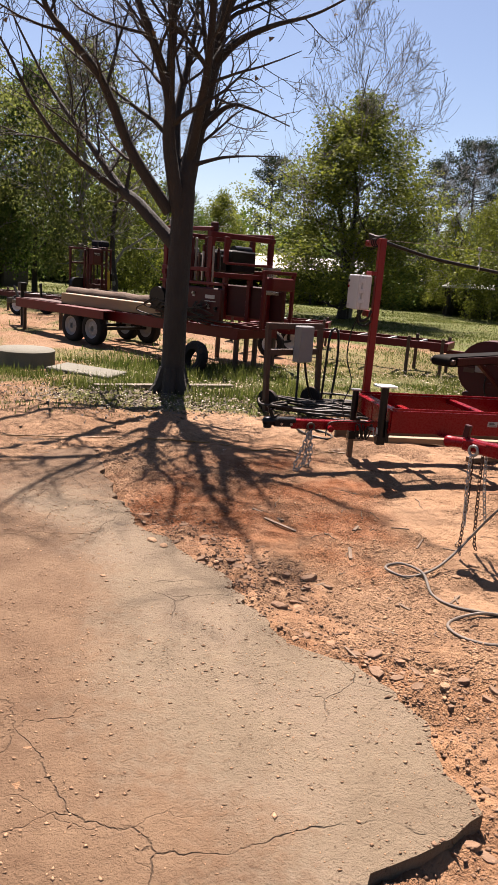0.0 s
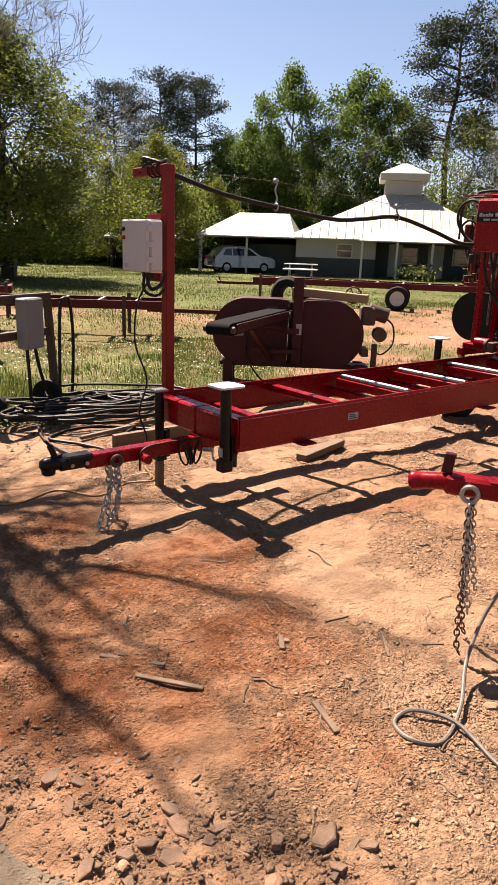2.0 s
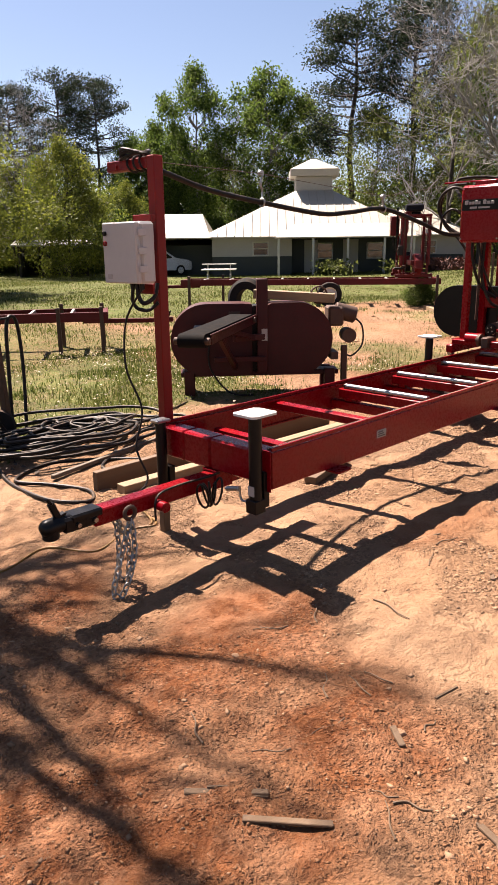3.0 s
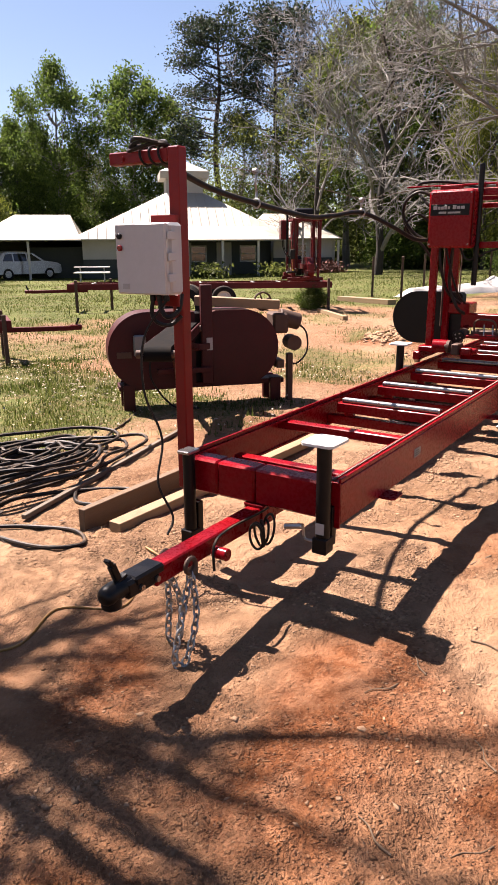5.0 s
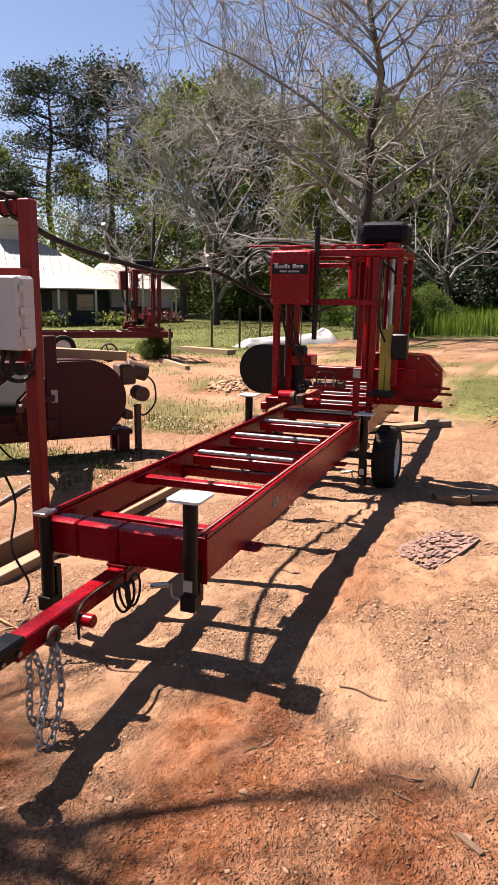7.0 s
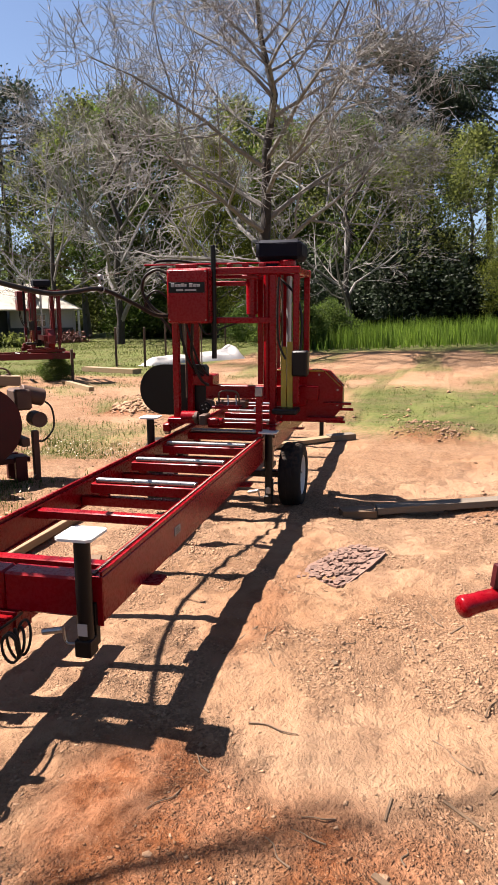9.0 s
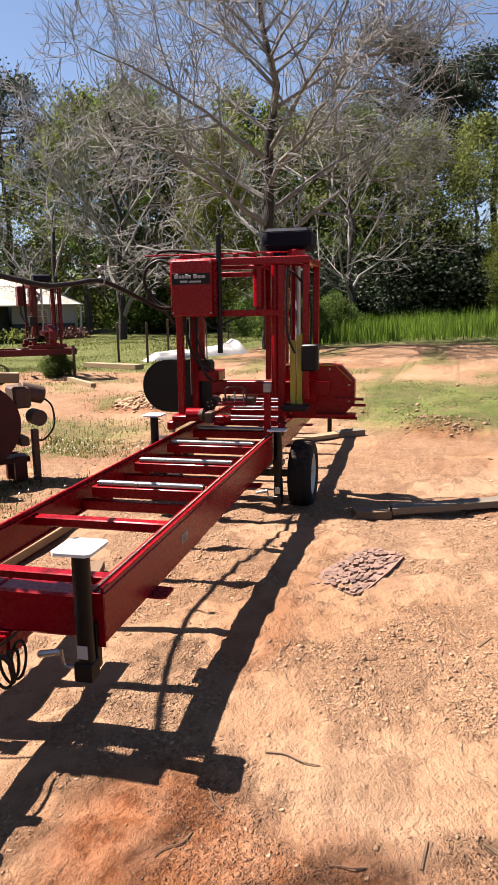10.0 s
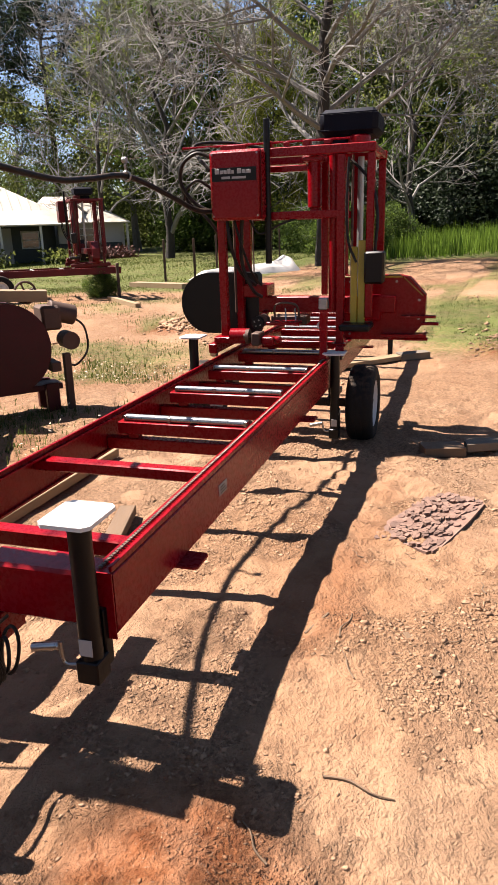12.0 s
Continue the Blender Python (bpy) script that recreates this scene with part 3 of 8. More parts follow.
def apron_material():
    m, nt, bsdf, pos, obj = blank("worn_concrete")
    p = pos.outputs["Position"]
    at = nt.nodes.new("ShaderNodeAttribute")
    at.attribute_name = "cover"
    broad, mid, fine, grit = noise_tex(nt, 0.9, 4, 0.6, p), noise_tex(nt, 4, 6, 0.65, p), noise_tex(nt, 26, 6, 0.7, p), noise_tex(nt, 110, 3, 0.7, p)
    con = mixc(nt, ramp(nt, mid, 0.3, 0.7), (0.118, 0.087, 0.057), (0.158, 0.120, 0.080))
    con = mixc(nt, ramp(nt, broad, 0.35, 0.7, 0, 0.6), con, (0.170, 0.131, 0.090))
    con = mixc(nt, ramp(nt, fine, 0.54, 0.70, 0, 0.35), con, (0.095, 0.062, 0.038))
    con = mixc(nt, ramp(nt, grit, 0.62, 0.72, 0, 0.5), con, (0.165, 0.126, 0.088))
    con = mixc(nt, ramp(nt, noise_tex(nt, 1.9, 7, 0.75, p), 0.47, 0.60, 0, 0.55), con, (0.160, 0.119, 0.083))
    con = mixc(nt, ramp(nt, noise_tex(nt, 55, 2, 0.5, p), 0.66, 0.72, 0, 0.7), con, (0.0441, 0.0262, 0.0146))
    # cracks
    warp = nt.nodes.new("ShaderNodeVectorMath")
    warp.operation = "MULTIPLY_ADD"
    ncol = node(nt, "ShaderNodeTexNoise", Scale=3.0, Detail=5.0)
    nt.links.new(p, ncol.inputs["Vector"])
    nt.links.new(ncol.outputs["Color"], warp.inputs[0])
    warp.inputs[1].default_value = (0.35, 0.35, 0.35)
    nt.links.new(p, warp.inputs[2])
    vor = node(nt, "ShaderNodeTexVoronoi", Scale=0.42)
    vor.feature = "DISTANCE_TO_EDGE"
    nt.links.new(warp.outputs[0], vor.inputs["Vector"])
    crack = mathn(nt, "MULTIPLY", ramp(nt, vor.outputs["Distance"], 0.0, 0.0022, 1, 0), ramp(nt, mid, 0.42, 0.56, 0.0, 0.9))
    vor2 = node(nt, "ShaderNodeTexVoronoi", Scale=1.5)
    vor2.feature = "DISTANCE_TO_EDGE"
    nt.links.new(warp.outputs[0], vor2.inputs["Vector"])
    hair = mathn(nt, "MULTIPLY", ramp(nt, vor2.outputs["Distance"], 0.0, 0.006, 1, 0), ramp(nt, broad, 0.48, 0.58))
    crack = mathn(nt, "MAXIMUM", crack, mathn(nt, "MULTIPLY", hair, 0.7))
    con = mixc(nt, mathn(nt, "MULTIPLY", crack, 0.55), con, (0.060, 0.038, 0.023))
    sand = mixc(nt, ramp(nt, mid, 0.3, 0.7), (0.088, 0.050, 0.028), (0.148, 0.095, 0.057))
    sand = mixc(nt, ramp(nt, grit, 0.6, 0.74, 0, 0.6), sand, (0.074, 0.038, 0.019))
    d = mathn(nt, "ADD", at.outputs["Fac"], ramp(nt, fine, 0.3, 0.7, -0.25, 0.25))
    d = mathn(nt, "ADD", d, ramp(nt, mid, 0.3, 0.7, -0.25, 0.3))
    col = mixc(nt, ramp(nt, d, 0.2, 0.8), con, sand)
    nt.links.new(col, bsdf.inputs["Base Color"])
    bsdf.inputs["Roughness"].default_value = 0.92
    bsdf.inputs["Specular IOR Level"].default_value = 0.2
    b = node(nt, "ShaderNodeBump", Strength=1.0, Distance=0.03)
    h = mathn(nt, "ADD", mathn(nt, "MULTIPLY", fine, 0.5), mathn(nt, "MULTIPLY", grit, 0.3))
    nt.links.new(mathn(nt, "SUBTRACT", h, mathn(nt, "MULTIPLY", crack, 0.4)), b.inputs["Height"])
    nt.links.new(b.outputs["Normal"], bsdf.inputs["Normal"])
    return m


apron_me.materials.append(apron_material())
tagged(new("concrete_apron", apron_me), "cracked old concrete apron with a broken edge, half covered by sand", "pavement", kind="structure")


# ---- sawmill parts ----
def wheel(parent, x, y, z, r, w, name="wheel", axis_turn=0.0, rim_paint=None, rim_label="white steel rim"):
    """A tyre with tread and a white spoked rim; the axle runs along local y."""
    m = pose(x, y, z, 0, 0, 90 + axis_turn)
    hub = Shape()
    hub.lathe([(0.001, 0.02 * w), (r * 0.16, 0.05 * w), (r * 0.18, 0.30 * w), (r * 0.30, 0.28 * w), (r * 0.46, 0.22 * w), (r * 0.56, 0.40 * w), (r * 0.60, 0.44 * w), (r * 0.60, -0.44 * w), (r * 0.5, -0.40 * w), (r * 0.4, -0.2 * w), (0.001, -0.2 * w)], 28, m)
    tyre = Shape()
    prof = [(r * 0.585, -0.42 * w), (r * 0.66, -0.49 * w), (r * 0.80, -0.52 * w), (r * 0.92, -0.47 * w), (r * 0.975, -0.38 * w), (r * 0.995, -0.25 * w), (r * 0.985, -0.13 * w), (r, -0.11 * w), (r, 0.11 * w), (r * 0.985, 0.13 * w), (r * 0.995, 0.25 * w), (r * 0.975, 0.38 * w), (r * 0.92, 0.47 * w), (r * 0.80, 0.52 * w), (r * 0.66, 0.49 * w), (r * 0.585, 0.42 * w)]
    tyre.lathe(prof, 36, m)
    rim = part(name, hub, rim_paint or WHITE, parent, rim_label)
    part("tyre", tyre, RUBBER, rim, "dusty black rubber tyre")
    for k in range(5):
        an = 2 * math.pi * k / 5
        c = m @ Vector((0.24 * w, r * 0.30 * math.cos(an), r * 0.30 * math.sin(an)))
        d = m @ Vector((0.36 * w, r * 0.30 * math.cos(an), r * 0.30 * math.sin(an)))
        part("wheel_nut", Shape().cyl(c, d, 0.010, 6), STEEL, rim)
    return rim


def rail(parent, v0, v1, length, z0, z1, material, lip, u0=0.0, name="rail"):
    """A folded beam with its back outwards, a wide top lip and a narrow bottom lip."""
    s = Shape()
    t, b = 0.009, 0.003
    out = v0
    low = out + lip * 0.022
    o = [(out + lip * b, z0), (low, z0), (low, z0 + t), (out + lip * t, z0 + t), (out + lip * t, z1 - t), (v1, z1 - t), (v1, z1), (out + lip * b, z1), (out, z1 - b), (out, z0 + b)]
    s.slab(o if lip > 0 else o[::-1], u0, u0 + length, Matrix(((0, 0, 1, 0), (1, 0, 0, 0), (0, 1, 0, 0), (0, 0, 0, 1))))
    return part(name, s, material, parent)


def jack(parent, u, v, top, bottom, material=BLACK, plate_on_top=True, foot=False, name="jack", crank=True, r=0.032):
    """A drop jack: tube, bracket, crank and foot plate."""
    s = Shape()
    s.cyl((u, v, bottom + 0.02), (u, v, top), r, 18, bev=0.003)
    tube = part(name, s, material, parent, "black painted leveling jack")
    if plate_on_top:
        p = Shape()
        a, b, c = 0.085, 0.075, 0.018
        outline = [(u - a + c, v - b), (u + a - c, v - b), (u + a, v - b + c), (u + a, v + b - c), (u + a - c, v + b), (u - a + c, v + b), (u - a, v + b - c), (u - a, v - b + c)]
        p.slab(outline, top + 0.001, top + 0.012)
        part("foot_plate", p, PLATE, tube, "bright galvanised foot plate turned up")
    h = Shape()
    h.box((u - 0.036, v - 0.034, bottom), (u + 0.036, v + 0.034, bottom + 0.070), 0.004)
    h.box((u + r - 0.004, v - 0.03, bottom + 0.02), (u + r + 0.035, v + 0.03, bottom + 0.20), 0.003)
    part("jack_head", h, material, tube)
    if crank:
        c = Shape()
        c.tube(spline([(u - 0.02, v + 0.04, bottom + 0.05), (u - 0.03, v + 0.07, bottom + 0.06), (u - 0.03, v + 0.08, bottom + 0.12)], 5), 0.006, 8)
        c.cyl((u - 0.03, v + 0.08, bottom + 0.11), (u - 0.03, v + 0.17, bottom + 0.09), 0.013, 12, bev=0.003)
        part("crank", c, STEEL, tube, "steel crank handle")
        lb = Shape().box((u - 0.034, v - 0.022, bottom + 0.09), (u - 0.031, v + 0.018, bottom + 0.14), 0.001)
        part("sticker", lb, DECAL, tube, "small pale sticker")
    if foot:
        f = Shape()
        f.box((u - 0.022, v - 0.022, foot_floor(parent, u, v)), (u + 0.022, v + 0.022, bottom + 0.01), 0.003)
        # tan wood colour stands in for sunlight on the inner leg
        part("drop_leg", f, LUMBER, tube, "bare drop leg with its sunlit tan put into the colour")
    return tube


def foot_floor(parent, u, v):
    p = parent.matrix_basis @ Vector((u, v, 0))
    return float(ground_z(p.x, p.y)) - parent.matrix_basis.translation.z - 0.01


def chain(parent, pts, r=0.0035, link=0.034, name="safety_chain", material=GALV):
    """Links along a hanging line, turned by quarter turns."""
    s = Shape()
    pts = spline(pts, 10)
    dist, k = 0.0, 0
    run = [0.0]
    for a, b in zip(pts, pts[1:]):
        run.append(run[-1] + (b - a).length)
    n = int(run[-1] / (link * 0.72))
    for i in range(n):
        d = (i + 0.5) * run[-1] / n
        j = max(0, min(len(pts) - 2, int(np.searchsorted(run, d)) - 1))
        t = (d - run[j]) / max(1e-6, run[j + 1] - run[j])
        p, w = pts[j].lerp(pts[j + 1], t), (pts[j + 1] - pts[j]).normalized()
        side = w.cross(Vector((0, 1, 0.1) if i % 2 else (1, 0, 0.1))).normalized()
        loop = []
        for q in range(10):
            an = 2 * math.pi * q / 10
            loop.append(p + w * math.cos(an) * link * 0.5 + side * math.sin(an) * link * 0.30)
        s.tube(loop, r, 5, closed=True)
    return part(name, s, material, parent)


# ---- the new portable sawmill ----
MILL = pose(2.137, 5.367, -0.30, 0, 0, 4.7)
mill = thing("portable_sawmill", MILL, "bright red portable band sawmill on a two-wheel trailer bed", "sawmill")
BL = 7.2
rail(mill, 0.0, 0.072, BL, 0.455, 0.640, RED, 1)
rail(mill, 0.862, 0.790, BL, 0.455, 0.640, RED, -1)
for v, lip in ((0.0, 1), (0.862, -1)):
    s = Shape()
    a = sorted((v + lip * 0.002, v + lip * 0.058))
    s.box((0.0, a[0], 0.643), (BL, a[0] + 0.012, 0.662), 0.002)
    part("guide_rail", s, RED, mill)
    s = Shape()
    vv = v + lip * 0.050
    for k in range(int(BL / 0.016)):
        s.box((0.02 + k * 0.016, vv - 0.006, 0.641), (0.030 + k * 0.016, vv + 0.006, 0.649), 0.001)
    part("drive_chain", s, CHAIN, mill, "dusty steel roller drive chain")
each("front_beam", [Shape().box((-0.012, a, 0.468), (0.100, b, 0.636), 0.010) for a, b in ((0.0095, 0.430), (0.432, 0.640), (0.642, 0.852))], RED, mill)
s = Shape()
s.box((-0.018, -0.004, 0.445), (-0.0125, 0.075, 0.650), 0.001)
part("end_plate", s, RED, mill)
s = Shape()
s.box((0.34, 0.074, 0.50), (0.40, 0.788, 0.56), 0.005)
part("cross_tube", s, RED, mill)
s = Shape()
s.box((0.88, 0.010, 0.575), (0.94, 0.852, 0.625), 0.006)
part("cross_bar", s, RED, mill)
for k in range(9):
    u = 1.56 + 0.665 * k
    s = Shape()
    s.box((u - 0.03, 0.012, 0.470), (u + 0.03, 0.850, 0.530), 0.004)
    bunk = part("cross_member", s, RED, mill)
    s = Shape()
    s.box((u - 0.035, 0.080, 0.555), (u + 0.035, 0.780, 0.618), 0.004)
    for v in (0.14, 0.70):
        s.box((u - 0.02, v - 0.03, 0.530), (u + 0.02, v + 0.03, 0.556), 0.003)
    part("log_bunk", s, RED, bunk)
    s = Shape()
    s.cyl((u, 0.10, 0.634), (u, 0.50, 0.634), 0.019, 12, bev=0.002).cyl((u, 0.503, 0.634), (u, 0.74, 0.634), 0.019, 12, bev=0.002)
    for v in (0.10, 0.50, 0.74):
        s.box((u - 0.022, v - 0.008, 0.619), (u + 0.022, v + 0.008, 0.648), 0.002)
    part("bunk_cap", s, STEEL, bunk, "bright stainless bunk cap")
# gussets, label plate
for u in (0.42, 2.3, 4.9):
    s = Shape()
    s.slab([(u, -0.062), (u + 0.012, -0.074), (u + 0.108, -0.074), (u + 0.12, -0.062), (u + 0.12, 0.05), (u, 0.05)], 0.447, 0.4545)
    part("outrigger_bracket", s, RED, mill)
s = Shape().box((0.86, -0.004, 0.535), (0.95, -0.0005, 0.580), 0.001)
pl = part("maker_plate", s, DECAL, mill, "pale maker's plate with dark bars of small print")
s = Shape()
for k in range(3):
    s.box((0.87, -0.0062, 0.543 + k * 0.012), (0.94 - 0.012 * k, -0.0045, 0.549 + k * 0.012), 0.0005)
part("print_bars", s, BLACK, pl)

# tongue and coupler
s = Shape()
s.beam((0.55, 0.43, 0.415), (-0.745, 0.43, 0.415), 0.078, 0.078, 0.006)
s.box((-0.02, 0.375, 0.455), (0.30, 0.485, 0.470), 0.003)
s.box((-0.02, 0.382, 0.37), (0.10, 0.388, 0.47), 0.002).box((-0.02, 0.472, 0.37), (0.10, 0.478, 0.47), 0.002)
tongue = part("tongue", s, RED, mill)
s = Shape()
s.box((-0.90, 0.390, 0.388), (-0.72, 0.470, 0.458), 0.012)
s.box((-0.86, 0.386, 0.425), (-0.70, 0.474, 0.464), 0.010)
s.tube(spline([(-0.84, 0.43, 0.425), (-0.90, 0.43, 0.430), (-0.95, 0.43, 0.428), (-0.99, 0.43, 0.420)], 5), [0.038] * 4 + [0.038] * 4 + [0.039] * 4 + [0.037, 0.033, 0.027, 0.016], 16)
s.cyl((-0.945, 0.43, 0.372), (-0.945, 0.43, 0.43), 0.037, 20, bev=0.006)
coupler = part("coupler", s, BLACK, mill, "black ball coupler")
s = Shape()
s.beam((-0.90, 0.43, 0.45), (-0.935, 0.43, 0.535), 0.022, 0.030, 0.004).beam((-0.932, 0.43, 0.530), (-0.955, 0.43, 0.560), 0.030, 0.014, 0.003)
s.beam((-0.93, 0.43, 0.46), (-0.87, 0.43, 0.475), 0.03, 0.012, 0.003)
part("latch_lever", s, BLACK, coupler)
for u in (-0.745, -0.83):
    for v in (0.385, 0.475):
        s = Shape().cyl((u, v - 0.006, 0.415), (u, v + 0.006, 0.415), 0.012, 6)
        part("bolt", s, STEEL, coupler)
s = Shape()
s.cyl((-0.41, 0.37, 0.40), (-0.41, 0.30, 0.40), 0.026, 16, bev=0.003)
part("stub", s, RED, tongue)
for v, sg in ((0.365, 1), (0.495, -1)):
    s = Shape()
    loop = [Vector((-0.575 + 0.030 * math.cos(a), v, 0.405 + 0.030 * math.sin(a))) for a in [2 * math.pi * k / 14 for k in range(14)]]
    s.tube(loop, 0.010, 8, closed=True)
    ring = part("chain_ring", s, RUSTY, tongue, "rusty steel ring")
    ring.parent = mill
    chain(mill, [(-0.575, v, 0.375), (-0.60 - 0.04 * sg, v, 0.20), (-0.63 - 0.06 * sg, v, 0.045), (-0.60 - 0.06 * sg, v - 0.03, 0.035), (-0.555 - 0.03 * sg, v - 0.03, 0.20), (-0.565, v + 0.004, 0.36)], r=0.0048, link=0.046)

# spare cable hung on the tongue
rw = random.Random(6)
s = Shape()
for k in range(5):
    c, w, h = -0.06 - 0.025 * k, 0.05 + 0.03 * rw.random(), 0.042 + 0.03 * rw.random()
    s.tube([Vector((c + 0.02 * math.sin(q + k) , 0.36 - 0.035 + w * 0.4 * math.cos(q), 0.405 - 0.02 + h * math.sin(q))) for q in [2 * math.pi * j / 18 for j in range(18)]], 0.006, 6, closed=True)
s.tube(spline([(-0.02, 0.35, 0.47), (-0.10, 0.36, 0.462), (-0.30, 0.37, 0.462), (-0.42, 0.36, 0.44), (-0.44, 0.35, 0.33)], 6), 0.006, 6)
part("light_cable", s, HOSE, tongue, "black light cable looped on the tongue")

# front jacks
jack(mill, -0.065, 0.050, 0.830, 0.345)
jl = jack(mill, -0.060, 0.770, 0.672, 0.22, plate_on_top=False, foot=True, crank=False, r=0.030)
s = Shape().box((-0.105, 0.735, 0.673), (-0.015, 0.805, 0.690), 0.006)
part("jack_cap", s, STEEL, jl, "bright jack cap")

# cable mast with swing arm and control box
s = Shape()
s.box((0.050, 0.866, 0.44), (0.112, 0.928, 2.040), 0.005)
mast = part("mast", s, ORANGE_RED, mill)
s = Shape()
s.box((0.053, 0.929, 1.980), (0.109, 1.288, 2.036), 0.005)
s.cyl((0.0525, 1.20, 2.005), (0.044, 1.20, 2.005), 0.012, 10)
part("arm", s, ORANGE_RED, mast)
s = Shape()
for k in range(3):
    v = 0.97 + 0.055 * k
    s.tube([Vector((0.081 + 0.042 * math.cos(a), v + 0.01 * math.sin(a), 2.010 + 0.040 * math.sin(a))) for a in [2 * math.pi * q / 14 for q in range(14)]], 0.006, 6, closed=True)
for k in range(3):
    s.tube([Vector((0.081 + (0.05 + 0.012 * k) * math.cos(q), 1.06 + (0.12 - 0.02 * k) * math.sin(q), 2.046 + 0.012 * k + 0.01 * math.sin(2 * q + k))) for q in [2 * math.pi * j / 22 for j in range(22)]], 0.009, 6, closed=True)
part("tied_cable", s, HOSE, mast, "black cable bundle tied on the arm")
for z0, z1 in ((1.713, 1.748), (1.345, 1.399)):
    s = Shape().box((-0.010, 0.84, z0), (0.0015, 0.99, z1), 0.003).box((0.0015, 0.87, z0), (0.0495, 0.925, z1), 0.003)
    part("box_bracket", s, ORANGE_RED, mast)
s = Shape()
s.box((-0.105, 0.802, 1.402), (-0.0105, 1.098, 1.712), 0.014)
cbox = part("control_box", s, BOX_GREY, mill, "grey plastic control enclosure")
s = Shape()
s.box((-0.135, 0.804, 1.404), (-0.1055, 1.096, 1.710), 0.012)
lid = part("lid", s, BOX_GREY, cbox)
for z in (1.46, 1.55, 1.64):
    s = Shape().box((-0.125, 0.792, z), (-0.075, 0.8015, z + 0.035), 0.003)
    part("latch", s, BOX_GREY, cbox)
for z in (1.52, 1.59, 1.65):
    s = Shape().box((-0.120, 1.0985, z), (-0.09, 1.108, z + 0.02), 0.002)
    part("hinge", s, BOX_DARK, cbox)
for z, mt, lb in ((1.655, BLACK, "black push button"), (1.605, TAIL_RED, "red push button")):
    s = Shape().cyl((-0.1355, 1.062, z), (-0.150, 1.062, z), 0.013, 16, bev=0.003)
    part("push_button", s, mt, lid, lb)
s = Shape().box((-0.1375, 1.02, 1.425), (-0.1355, 1.06, 1.45), 0.0005)
part("sticker", s, DECAL, lid)
s = Shape()
for v in (0.87, 0.91, 0.95):
    s.cyl((-0.06, v, 1.402), (-0.06, v, 1.372), 0.014, 10)
part("cable_glands", s, BLACK, cbox)
s = Shape()
s.tube(spline([(-0.06, 0.91, 1.375), (-0.06, 0.90, 1.33), (-0.05, 0.87, 1.30), (0.0, 0.85, 1.33), (0.03, 0.855, 1.40)], 8), 0.012, 8)
s.tube(spline([(-0.06, 0.95, 1.375), (-0.06, 0.96, 1.31), (-0.05, 0.93, 1.27), (0.0, 0.90, 1.26), (0.036, 0.862, 1.30)], 8), 0.010, 8)
s.tube(spline([(-0.06, 0.87, 1.375), (-0.09, 0.99, 1.20), (-0.11, 0.985, 0.95), (-0.06, 0.93, 0.72), (-0.13, 0.905, 0.52), (-0.12, 0.83, 0.36), (-0.20, 0.80, 0.30)], 8), 0.006, 6)
part("conduit", s, HOSE, cbox, "black cable hanging from the box")

# axle, wheels, mid jacks
s = Shape()
s.beam((3.52, -0.10, 0.27), (3.52, 0.96, 0.27), 0.055, 0.055, 0.005)
for v in (0.03, 0.83):
    s.box((3.30, v - 0.025, 0.30), (3.74, v + 0.025, 0.345), 0.005).box((3.44, v - 0.03, 0.345), (3.60, v + 0.03, 0.456), 0.006)
part("axle", s, BLACK, mill, "black painted axle")
wheel(mill, 3.52, -0.19, 0.275, 0.285, 0.19, axis_turn=180)
wheel(mill, 3.52, 1.05, 0.275, 0.285, 0.19)
jack(mill, 3.16, -0.040, 0.70, 0.10, crank=True)
jack(mill, 2.93, 0.905, 0.83, 0.12, crank=False)
s = Shape().box((4.25, 0.862, 0.47), (4.35, 1.0, 0.55), 0.004)
part("outrigger", s, RED, mill)
for v in (-0.034, 0.896):
    s = Shape().cyl((6.9, v, 0.0), (6.9, v, 0.65), 0.03, 14)
    part("rear_jack", s, BLACK, mill)


